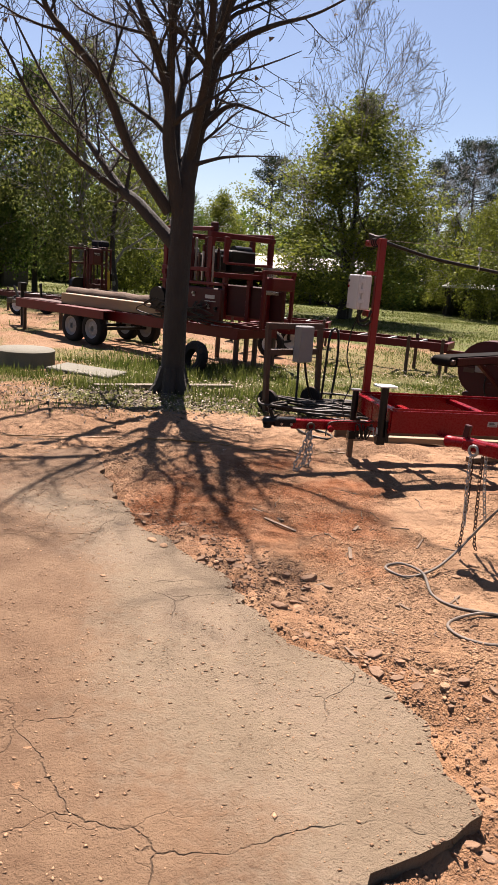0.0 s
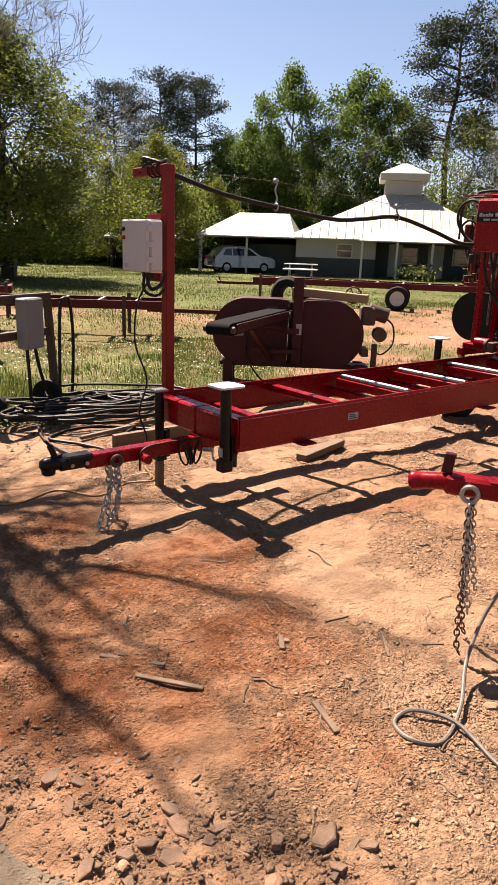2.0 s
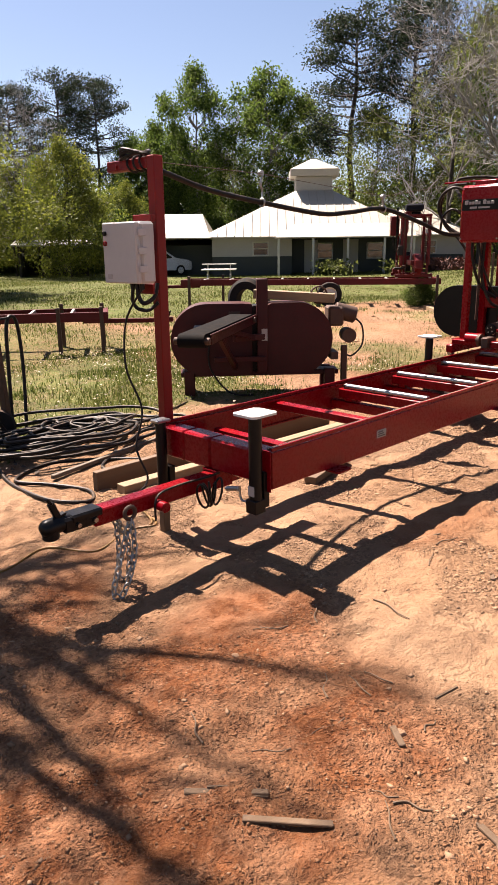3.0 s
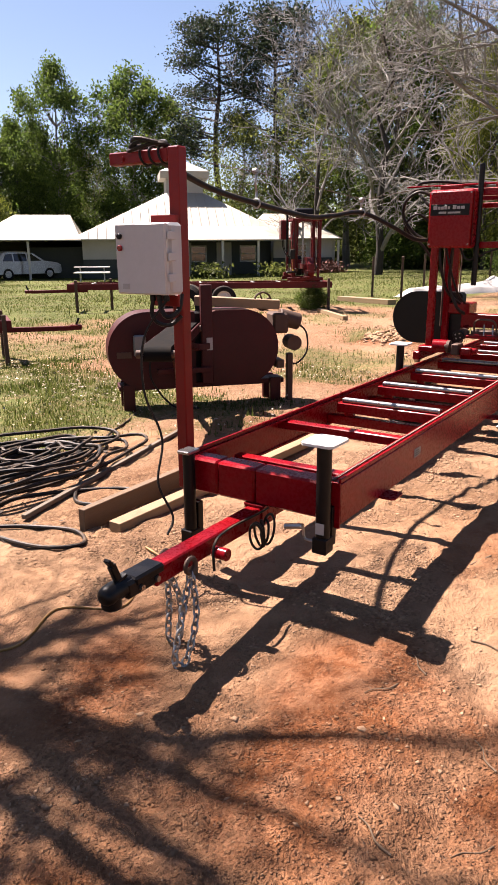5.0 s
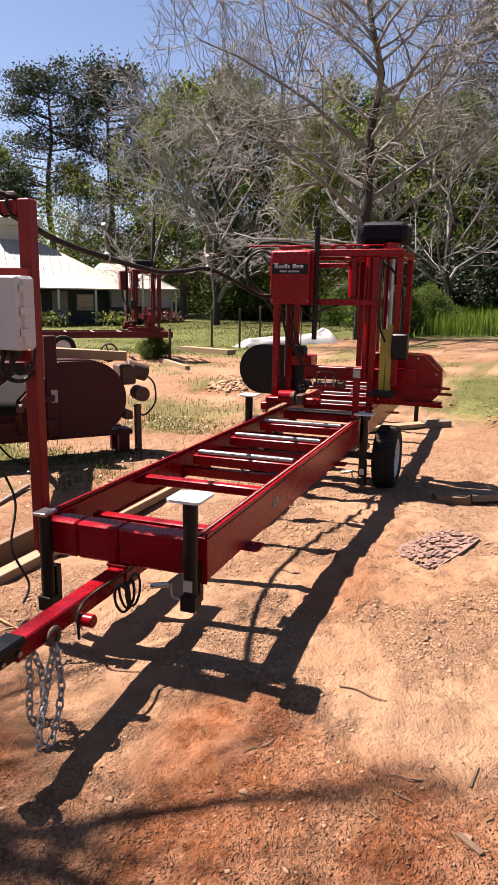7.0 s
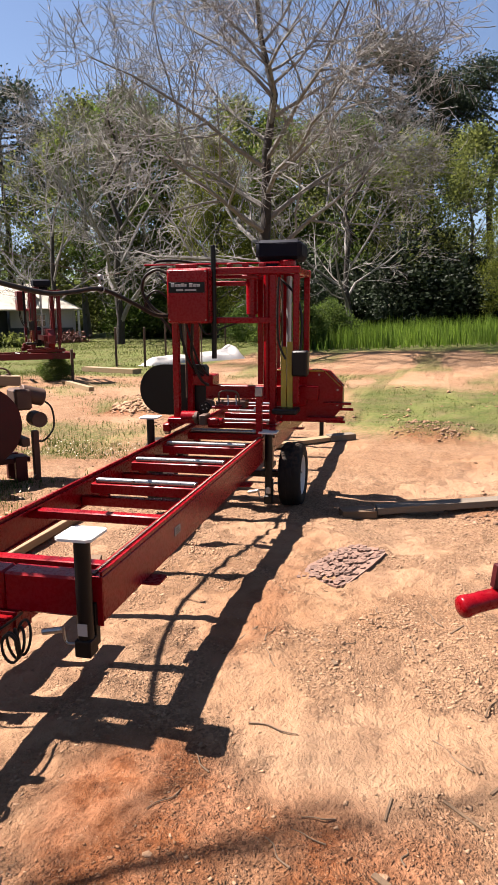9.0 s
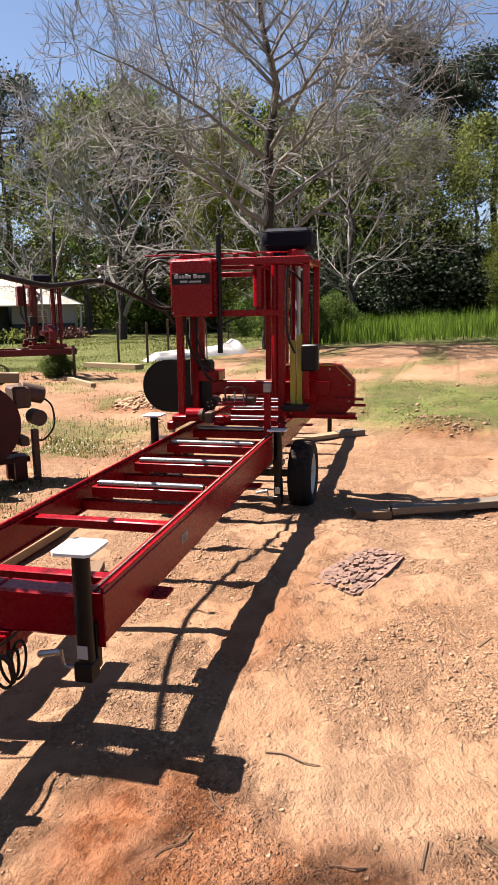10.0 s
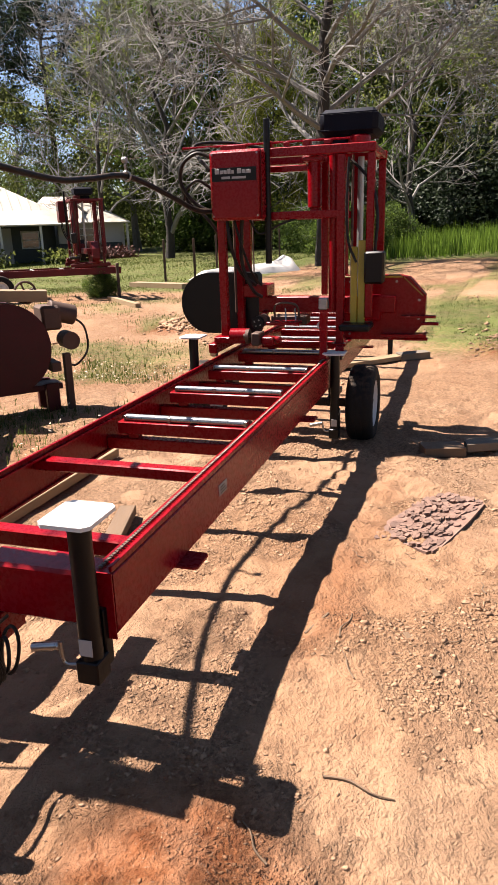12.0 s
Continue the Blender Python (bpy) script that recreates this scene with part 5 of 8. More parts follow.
for u in (3.75, 4.45):
    for v, tn in ((-0.18, 180), (1.28, 0)):
        # rims greyed in colour to imitate the shade they stand in
        wheel(hyd, u, v, 0.33, 0.33, 0.20, axis_turn=tn, rim_paint=BOX_DARK, rim_label="steel rim greyed for the shade under the bed")
    s = Shape().beam((u, -0.1, 0.33), (u, 1.2, 0.33), 0.06, 0.06, 0.005)
    s.box((u - 0.04, 0.02, 0.33), (u + 0.04, 0.08, 0.53), 0.004).box((u - 0.04, 1.02, 0.33), (u + 0.04, 1.08, 0.53), 0.004)
    part("axle", s, BLACK, hyd)
s = Shape()
s.slab([(3.30, 1.10), (4.95, 1.10), (4.95, 1.42), (3.30, 1.42)], 0.715, 0.728)
s.box((3.30, 1.408, 0.56), (4.95, 1.42, 0.7149), 0.002)
part("fender", s, RED_FAR, hyd)
s = Shape().box((5.2, 0.60, 0.722), (6.8, 1.06, 0.738), 0.003)
part("deck_plate", s, RED_OLD, hyd)
s = Shape()
s.beam((7.0, 0.55, 0.60), (8.2, 0.55, 0.58), 0.12, 0.12, 0.006).beam((7.0, 0.1, 0.6), (7.9, 0.5, 0.58), 0.08, 0.08, 0.005).beam((7.0, 1.0, 0.6), (7.9, 0.6, 0.58), 0.08, 0.08, 0.005)
s.cyl((7.6, 0.55, foot_floor(hyd, 7.6, 0.55)), (7.6, 0.55, 1.0), 0.045, 12).box((7.52, 0.47, 0.85), (7.68, 0.63, 1.05), 0.01)
s.beam((7.3, 0.2, 0.62), (7.35, 0.2, 1.05), 0.05, 0.05, 0.004).beam((7.15, 0.9, 0.62), (7.4, 0.9, 0.98), 0.05, 0.05, 0.004)
part("hitch", s, BLACK, hyd, "black hitch with winch and jack")
# its saw head
HU = 0.5
for u, v in ((HU, -0.25), (HU, 1.35), (HU + 1.1, -0.25), (HU + 1.1, 1.35), (HU + 0.5, -0.30), (HU + 0.5, 1.40)):
    s = Shape().box((u - 0.045, v - 0.045, 0.73), (u + 0.045, v + 0.045, 2.30), 0.006)
    part("post", s, RED_FAR, hyd)
for z0 in (2.22, 1.55):
    for u in (HU, HU + 1.1):
        s = Shape().box((u - 0.05, -0.32, z0), (u + 0.05, 1.42, z0 + 0.09), 0.006)
        part("head_beam", s, RED_FAR, hyd)
    for v in (-0.27, 1.37):
        s = Shape().box((HU - 0.02, v - 0.04, z0 + 0.091), (HU + 1.15, v + 0.04, z0 + 0.16), 0.006)
        part("head_side_beam", s, RED_FAR, hyd)
s = Shape().box((HU - 0.45, 1.42, 0.80), (HU + 0.62, 1.52, 1.38), 0.03).box((HU + 0.625, 1.44, 0.86), (HU + 1.20, 1.50, 1.30), 0.03)
body = part("head_cover", s, RED_OLD, hyd, "large red head cover with small pale model lettering bars")
s = Shape().box((HU - 0.30, 1.5205, 1.20), (HU - 0.08, 1.526, 1.26), 0.001).box((HU - 0.33, 1.5205, 1.15), (HU - 0.05, 1.526, 1.165), 0.001)
part("lettering", s, DECAL, body)
s = Shape().box((HU - 0.35, -0.40, 0.80), (HU + 1.25, -0.30, 1.42), 0.02)
part("head_cover", s, RED_OLD, hyd)
for k in range(7):
    s = Shape().cyl((HU + 0.05 + 0.14 * k, 1.30 + 0.03 * (k % 2), 1.42), (HU + 0.05 + 0.14 * k, 1.30 + 0.03 * (k % 2), 2.20 - 0.12 * (k % 3)), 0.022 + 0.012 * (k % 2), 10)
    part("lift_tube", s, RED_OLD if k % 2 else RUSTY, hyd)
for k, (u, v, z, r, h) in enumerate(((0.35, 1.1, 1.65, 0.11, 0.34), (0.75, 1.15, 1.65, 0.13, 0.26), (1.15, 0.9, 1.65, 0.15, 0.40), (1.45, 1.2, 1.0, 0.12, 0.30), (0.25, 1.25, 2.31, 0.07, 0.16), (1.3, 1.2, 2.31, 0.09, 0.2))):
    s = Shape().cyl((HU - 0.2 + u, v, z), (HU - 0.2 + u, v, z + h), r, 16, bev=0.015)
    part("canister", s, (BLACK, RED_OLD, BOX_DARK)[k % 3], hyd)
s = Shape().cyl((HU + 1.05, 1.52, 1.12), (HU + 1.05, 1.60, 1.12), 0.20, 22).cyl((HU + 0.7, 1.52, 1.20), (HU + 0.7, 1.58, 1.20), 0.10, 18)
part("drive_pulley", s, BLACK, hyd)
s = Shape().box((HU - 0.42, 1.36, 1.42), (HU + 1.15, 1.46, 1.47), 0.005).box((HU - 0.42, 1.36, 1.80), (HU - 0.38, 1.46, 2.22), 0.005).beam((HU - 0.4, 1.4, 1.8), (HU - 0.4, 0.2, 1.8), 0.04, 0.04, 0.004)
part("guard_rail", s, RED_FAR, hyd)
s = Shape()
s.box((HU + 0.25, -0.15, 1.65), (HU + 0.95, 0.55, 2.05), 0.03).cyl((HU + 0.6, -0.22, 1.80), (HU + 0.6, -0.14, 1.80), 0.16, 20).box((HU + 0.3, 0.6, 1.65), (HU + 0.9, 1.2, 1.95), 0.03).cyl((HU + 0.4, -0.1, 2.05), (HU + 0.4, 0.35, 2.05), 0.09, 16)
part("engine", s, BLACK, hyd, "black diesel engine")
rng = random.Random(15)
for k in range(16):
    u, v = HU - 0.05 + 0.075 * k, 1.20 + rng.uniform(-0.10, 0.16)
    z0 = rng.uniform(1.42, 1.70)
    part("frame_tube", Shape().box((u - 0.018, v - 0.018, z0), (u + 0.018, v + 0.018, min(2.22, z0 + rng.uniform(0.35, 0.75))), 0.004), RED_OLD if k % 3 else GALV, hyd)
for k in range(9):
    u, z = HU - 0.35 + 0.18 * k, rng.uniform(0.82, 1.30)
    part("hose_fitting", Shape().cyl((u, 1.5205, z), (u, 1.57, z), rng.uniform(0.015, 0.032), 10, bev=0.003).box((u - 0.03, 1.5202, z - 0.06), (u + 0.03, 1.535, z - 0.035), 0.003), GALV if k % 2 else BLACK, hyd)
s = Shape()
for k in range(5):
    s.cyl((HU - 0.20, -0.2 + 0.06 * k, 1.35), (HU - 0.20, -0.2 + 0.06 * k, 1.72), 0.016, 10)
s.box((HU - 0.26, -0.28, 1.30), (HU - 0.14, 0.10, 1.36), 0.005).box((HU - 0.26, -0.28, 1.70), (HU - 0.14, 0.10, 1.78), 0.005)
part("valve_bank", s, STEEL, hyd, "hydraulic valve levers")
each("stand_bar", [Shape().beam(a, b, 0.06, 0.06, 0.005) for a, b in (((-0.35, 0.1, 0.75), (-0.35, 0.1, 1.72)), ((-0.35, 0.9, 0.75), (-0.35, 0.9, 1.72)), ((-0.35, 0.05, 1.70), (-0.35, 0.95, 1.70)), ((-0.35, 0.1, 0.74), (0.3, 0.1, 0.74)), ((-0.35, 0.9, 0.74), (0.3, 0.9, 0.74)))], RED_FAR, hyd)
part("control_box", Shape().box((-0.45, 0.2, 1.40), (-0.25, 0.8, 1.62), 0.02), RED_FAR, hyd)
rng = random.Random(5)
s = []
for k in range(14):
    u, v = HU - 0.1 + rng.random() * 1.3, 1.54
    p = [Vector((u + rng.uniform(-0.2, 0.2) * j, v + 0.03 + 0.04 * math.sin(j), 1.15 - 0.09 * j + rng.uniform(-0.04, 0.04))) for j in range(5)]
    s.append(Shape().tube(spline(p, 4), 0.012, 6))
each("hydraulic_hose", s, HOSE, hyd)

# logs on it
s = Shape()
pts = [(2.6 + 0.3 * k, 0.55 + 0.01 * math.sin(k * 1.3), 0.93 + 0.012 * math.sin(k * 2.1)) for k in range(11)]
s.tube(pts, [0.15 + 0.008 * math.sin(k * 1.7) for k in range(11)], 16)
solo("log", s, LOGBARK, "rough pine log with bark lying on the mill bed", "log", HM)
s = Shape().box((2.0, 0.80, 0.735), (5.3, 1.02, 0.955), 0.010)
solo("timber_cant", s, LUMBER_NEW, "fresh squared pine cant lying on the mill bed", "timber", HM)


# ---- old band resaw ----
RS = pose(5.17, 8.87, -0.31, 0, 0, -36.6) @ Matrix.Scale(1.055, 4)
resaw = thing("band_resaw", RS, "dull red old band resaw with round wheel housings", "band saw")


def upright(outline, y0, y1, shape):
    """An outline in x and z with thickness along y."""
    return shape.slab(outline, y0, y1, Matrix(((1, 0, 0, 0), (0, 0, -1, 0), (0, 1, 0, 0), (0, 0, 0, 1))))


s = Shape()
o = [(-0.57 + 0.37 * math.cos(q), 0.58 + 0.37 * math.sin(q)) for q in [math.pi / 2 + math.pi * k / 22 for k in range(23)]] + [(-0.20, 0.21), (-0.10, 0.24), (-0.10, 0.94), (-0.20, 0.95)]
upright(o, -0.16, 0.16, s)
hl = part("wheel_housing", s, RED_OLD, resaw)
s = Shape()
o = [(0.38 + 0.36 * math.cos(q) ** 1, 0.58 + 0.37 * math.sin(q)) for q in [-math.pi / 2 + math.pi * k / 22 for k in range(23)]] + [(0.10, 0.95), (0.06, 0.93), (0.06, 0.23), (0.10, 0.21)]
upright(o, -0.18, 0.18, s)
hr = part("wheel_housing", s, RED_OLD, resaw)
s = Shape()
s.box((-0.85, -0.12, 0.195), (0.82, 0.12, 0.245), 0.006)
part("base_beam", s, RED_OLD, resaw)
for x in (-0.76, 0.72):
    s = Shape().box((x - 0.055, -0.16, -0.03), (x + 0.055, -0.10, 0.26), 0.006)
    part("leg", s, RED_OLD, resaw)
    s = Shape().box((x - 0.055, 0.10, -0.03), (x + 0.055, 0.16, 0.26), 0.006)
    part("leg", s, RED_OLD, resaw)
s = Shape().box((-0.055, -0.26, 0.25), (0.055, -0.18, 1.20), 0.008)
part("upright", s, RED_OLD, resaw)
# infeed conveyor that reaches out over the grass
near, far = Vector((-0.70, -1.80, 0.79)), Vector((-0.22, -0.30, 0.80))
along = (far - near).normalized()
across = Vector((-along.y, along.x, 0)).normalized()
s = Shape()
for sg in (-1, 1):
    o = across * 0.125 * sg
    s.beam(near + along * 0.10 + o, far + along * 0.12 + o, 0.014, 0.085, 0.003)
s.beam(near + along * 0.75 - Vector((0, 0, 0.05)), Vector((-0.28, -0.20, 0.30)), 0.05, 0.05, 0.004).beam(near + along * 1.05 - Vector((0, 0, 0.05)), Vector((-0.05, -0.22, 0.60)), 0.04, 0.05, 0.004)
s.beam((-0.50, -0.30, 0.40), (0.02, -0.30, 0.40), 0.05, 0.05, 0.004).beam((-0.30, -0.40, 0.62), (0.02, -0.24, 0.62), 0.05, 0.06, 0.004)
part("feed_frame", s, RED_OLD, resaw)
# black box added to stand in for the shade between the two housings
s = Shape().box((-0.098, -0.11, 0.25), (0.058, 0.11, 0.925), 0.006)
part("housing_gap_shade", s, BLACK, resaw, "black filler box standing in for the shade between the wheel housings")
s = Shape()
ring = []
for c, q0 in ((near, math.pi / 2), (far, -math.pi / 2)):
    for k in range(9):
        q = q0 + math.pi * k / 8
        ring.append(c + along * (0.055 * math.cos(q)) + Vector((0, 0, 0.055 * math.sin(q))))
n = len(ring)
s.add([p - across * 0.11 for p in ring] + [p + across * 0.11 for p in ring], [tuple(range(n)), tuple(range(n, 2 * n))[::-1]] + [(i, n + i, n + (i + 1) % n, (i + 1) % n) for i in range(n)])
part("feed_belt", s, BELT, resaw, "black rubber feed belt")
for c in (near, far):
    s = Shape().cyl(c - across * 0.15, c + across * 0.15, 0.030, 16, bev=0.003)
    part("feed_roller", s, RUSTY, resaw)
s = Shape().box((-0.70, -0.24, 0.54), (-0.585, -0.162, 0.74), 0.012)
part("switch_box", s, BOX_DARK, resaw, "small grey switch box")
each("sticker", [Shape().box((-0.86, -0.168, 0.52), (-0.72, -0.1615, 0.58), 0.002), Shape().box((-0.34, -0.168, 0.84), (-0.22, -0.1615, 0.87), 0.002)], RUSTY, resaw)
s = Shape().box((-0.01, -0.266, 0.58), (0.05, -0.2605, 0.70), 0.002)
part("label_plate", s, DECAL, resaw)
s = Shape()
s.cyl((0.78, -0.05, 0.86), (1.00, -0.05, 0.80), 0.085, 18, bev=0.01).box((0.70, -0.15, 0.70), (0.86, 0.12, 0.90), 0.02).cyl((0.92, -0.16, 0.60), (0.92, 0.02, 0.60), 0.075, 18)
part("drive_motor", s, RUSTY, resaw, "grimy electric drive motor")
s = Shape()
s.box((0.72, -0.2, 0.36), (0.80, 0.12, 0.44), 0.006).box((0.84, -0.17, 0.0), (0.90, -0.11, 0.5), 0.006)
part("motor_bracket", s, RUSTY, resaw)
s = Shape()
c = Vector((0.60, -0.10, 1.02))
s.tube([c + Vector((0.085 * math.cos(q), 0, 0.085 * math.sin(q))) for q in [2 * math.pi * k / 20 for k in range(20)]], 0.010, 8, closed=True)
for k in range(4):
    q = math.pi * k / 2 + 0.4
    s.cyl(c, c + Vector((0.085 * math.cos(q), 0, 0.085 * math.sin(q))), 0.008, 6)
s.cyl(c + Vector((0, -0.02, 0)), c + Vector((0, 0.10, 0)), 0.014, 8)
s.cyl(c + Vector((0, 0.06, 0)), Vector((0.60, -0.04, 0.94)), 0.014, 8)
part("handwheel", s, RUSTY, resaw)
s = Shape()
s2 = Shape()
s.tube(spline([(0.95, -0.1, 0.80), (1.06, -0.1, 0.70), (1.07, -0.1, 0.50), (0.95, -0.1, 0.38), (0.85, -0.1, 0.45)], 8), 0.010, 6)
s2.tube(spline([(-0.55, -0.2, 0.53), (-0.54, -0.22, 0.30), (-0.35, -0.25, 0.05), (-0.10, -0.27, 0.02)], 8), 0.010, 6)
each("power_cord", [s, s2], HOSE, resaw)
s = Shape().box((-0.42, -0.07, -0.045), (0.42, 0.07, 0.045), 0.004)
solo("timber_offcut", s, LUMBER_NEW, "pale square timber laid across the top of the resaw", "timber", RS @ pose(0.35, -0.05, 1.01, 0, 3.2, -14))
s = Shape()
s.lathe([(0.12, -0.06), (0.20, -0.07), (0.235, -0.04), (0.24, 0.0), (0.235, 0.04), (0.20, 0.07), (0.12, 0.06), (0.115, 0), (0.12, -0.06)], 28)
solo("spare_tyre", s, RUBBER, "small bare black tyre leaning behind the resaw", "tyre", RS @ pose(-0.10, 0.30, 0.95, 8, 0, 60))


# ---- wheeled stand with a disconnect box ----
ST = pose(1.465, 8.29, float(base_z(1.465, 8.29)), 0, 0, math.degrees(math.atan2(0.50, 0.74)))
stand = thing("power_stand", ST, "brown timber stand on small wheels carrying a grey disconnect box", "stand")
for x in (0.0, 0.89):
    s = Shape().beam((x, 0, 0.0), (x, 0.06, 1.05), 0.06, 0.06, 0.004)
    part("leg", s, STAND_WOOD, stand)
    s = Shape()
    mm = pose(x + (0.07 if x == 0 else -0.07), 0.05, 0.14, 0, 0, 20)
    s.lathe([(0.03, -0.035), (0.10, -0.04), (0.135, -0.03), (0.14, 0), (0.135, 0.03), (0.10, 0.04), (0.03, 0.035), (0.028, 0), (0.03, -0.035)], 22, mm)
    part("caster_wheel", s, RUBBER, stand, "small black wheel")
    s = Shape().cyl((x - 0.05, 0.03, 0.14), (x + 0.12, 0.06, 0.14), 0.012, 8)
    part("wheel_axle", s, RUSTY, stand)
for z in (1.02, 0.70):
    s = Shape().box((-0.03, 0.03, z), (0.92, 0.075, z + 0.075), 0.004)
    part("crosspiece", s, STAND_WOOD, stand)
s = Shape().box((0.40, -0.10, 0.62), (0.63, 0.024, 1.07), 0.012)
bx = part("disconnect_box", s, BOX_DARK, stand, "light grey metal disconnect box")
s = Shape().box((0.41, -0.108, 0.63), (0.62, -0.1005, 1.06), 0.006)
part("cover", s, BOX_DARK, bx)
s = Shape()
s.tube(spline([(0.46, -0.04, 0.62), (0.45, -0.06, 0.40), (0.42, -0.10, 0.15), (0.40, -0.22, 0.03)], 8), 0.016, 8)
s.tube(spline([(0.57, -0.04, 0.62), (0.62, -0.04, 0.42), (0.74, -0.02, 0.18), (0.80, -0.10, 0.03)], 8), 0.016, 8)
part("conduit", s, HOSE, bx, "black cable")
s = Shape()
for dx in (0.03,):
    s.tube(spline([(0.98 + dx, 0.05, 0.02), (1.02 + dx, 0.06, 0.50), (1.05 + dx, 0.06, 0.92), (1.12 + dx, 0.06, 1.03), (1.20 + dx, 0.05, 0.95), (1.20 + dx, 0.03, 0.55), (1.08 + dx, -0.02, 0.02)], 6), 0.016, 8)
s.beam((0.92, 0.055, 1.02), (1.16, 0.062, 1.02), 0.02, 0.02, 0.003)
part("hung_hose", s, HOSE, stand, "black hose looped over the stand")


# ---- the next mill's tongue ----
T2 = pose(2.07, 4.03, -0.022, 0, 0, math.degrees(math.atan2(-0.20, 0.13)))
mill2 = thing("trailer_tongue", T2, "glossy red trailer tongue of the next mill with coupler and chains", "trailer")
s = Shape()
s.tube(spline([(0.0, 0, 0.435), (0.03, 0, 0.440), (0.10, 0, 0.450), (0.16, 0, 0.455)], 5), [0.018, 0.028, 0.035, 0.038, 0.039, 0.038, 0.036] + [0.034] * 9, 16)
s.box((0.14, -0.042, 0.415), (0.34, 0.042, 0.490), 0.012)
c2 = part("coupler", s, RED, mill2, "red painted ball coupler")
s = Shape().beam((0.14, 0, 0.49), (0.15, 0, 0.57), 0.03, 0.04, 0.004)
part("latch_lever", s, RED_OLD, c2)
s = Shape().beam((0.30, 0, 0.455), (1.6, 0, 0.46), 0.078, 0.078, 0.006)
part("tongue", s, RED, mill2)
g = float(ground_z(2.75, 2.95))
s = Shape().cyl((1.35, 0.07, g - 0.02), (1.35, 0.07, 0.75), 0.032, 14)
s.box((1.27, 0.0, g - 0.02), (1.43, 0.14, g), 0.004)
part("jack", s, BLACK, mill2)
for v in (-0.055, 0.055):
    s = Shape()
    s.tube([Vector((0.24 + 0.030 * math.cos(q), v, 0.435 + 0.030 * math.sin(q))) for q in [2 * math.pi * k / 14 for k in range(14)]], 0.009, 8, closed=True)
    part("chain_ring", s, GALV, mill2)
    chain(mill2, [(0.24, v, 0.405), (0.25, v, 0.15), (0.26, v * 1.4, -0.16), (0.28, v * 1.6, -0.21)], material=RUSTY)
    chain(mill2, [(0.245, v * 1.5, 0.405), (0.26, v * 1.7, 0.20), (0.29, v * 2, -0.02)], material=GALV)


# ---- house ----
HZ = -0.30
HS = pose(20.7, 39.0, HZ, 0, 0, -41.8)
house = thing("bungalow", HS, "white and dark green house with white metal hip roof and cupola", "house")
WH = 2.05


def hip(shape, x0, x1, y0, y1, z0, z1, rx0, rx1, ry, th=0.06):
    """A hip roof as a closed solid: eaves rectangle and a ridge line."""
    ry0, ry1 = ry if hasattr(ry, "__len__") else (ry, ry)
    lo = [(x0, y0, z0), (x1, y0, z0), (x1, y1, z0), (x0, y1, z0)]
    up = [(x0, y0, z0 + th), (x1, y0, z0 + th), (x1, y1, z0 + th), (x0, y1, z0 + th)]
    rg = [(rx0, ry0, z1), (rx1, ry0, z1), (rx1, ry1, z1), (rx0, ry1, z1)]
    f = [(3, 2, 1, 0)] + [(i, (i + 1) % 4, 4 + (i + 1) % 4, 4 + i) for i in range(4)] + [(4 + i, 4 + (i + 1) % 4, 8 + (i + 1) % 4, 8 + i) for i in range(4)] + [(8, 9, 10, 11)]
    return shape.add(lo + up + rg, f)


def seams(shape, x0, x1, y0, z0, rx0, rx1, ry, z1, n):
    """Standing seams on the front slope."""
    for k in range(1, n):
        t = k / n
        a = Vector((x0 + (x1 - x0) * t, y0, z0 + 0.06))
        xr = min(max(a.x, rx0), rx1)
        tt = 1.0 if rx0 <= a.x <= rx1 else ((a.x - x0) / (rx0 - x0) if a.x < rx0 else (x1 - a.x) / (x1 - rx1))
        b = a.lerp(Vector((a.x, ry, z1)), max(0.02, tt))
        shape.beam(a + Vector((0, 0, 0.02)), b + Vector((0, 0, 0.02)), 0.03, 0.04, 0.004)


s = Shape()
hip(s, 5.0, 17.6, 0.0, 10.5, WH, WH + 2.75, 10.55, 12.75, (4.0, 6.2))
part("roof", s, ROOF, house)
s = Shape()
seams(s, 5.0, 17.6, 0.0, WH, 10.55, 12.75, 4.0, WH + 2.75, 26)
part("roof_seams", s, ROOF, house)
s = Shape()
hip(s, 9.2, 17.0, -1.1, 1.6, WH - 0.06, WH + 0.85, 10.6, 15.8, (1.3, 1.5))
part("porch_roof", s, ROOF, house)
s = Shape()
hip(s, -0.2, 5.6, -0.2, 7.0, WH - 0.02, WH + 1.45, 1.8, 4.9, (3.3, 3.5))
part("carport_roof", s, ROOF, house)
s = Shape()
hip(s, 15.6, 20.6, 1.0, 9.0, WH + 0.02, WH + 1.6, 16.6, 18.6, (4.6, 5.0))
part("wing_roof", s, ROOF, house)
s = Shape()
s.box((10.55, 4.0, WH + 2.55), (12.75, 6.2, WH + 3.55), 0.02)
cup = part("cupola", s, SIDING, house)
s = Shape()
hip(s, 10.2, 13.1, 3.65, 6.55, WH + 3.55, WH + 4.62, 11.5, 11.8, (4.95, 5.25), 0.40)
part("cupola_roof", s, ROOF, cup)
for x0, x1, y in ((5.6, 10.2, 0.8), (16.6, 20.2, 1.6)):
    s = Shape().box((x0, y, -0.1), (x1, y + 0.18, 1.02), 0.01)
    part("lower_wall", s, GREEN_SIDING, house)
    s = Shape().box((x0, y + 0.02, 1.021), (x1, y + 0.18, WH + 0.02), 0.01)
    part("upper_wall", s, SIDING, house)
s = Shape().box((10.2, 2.4, -0.1), (16.6, 2.58, WH + 0.05), 0.01)
part("porch_wall", s, GREEN_SIDING, house)
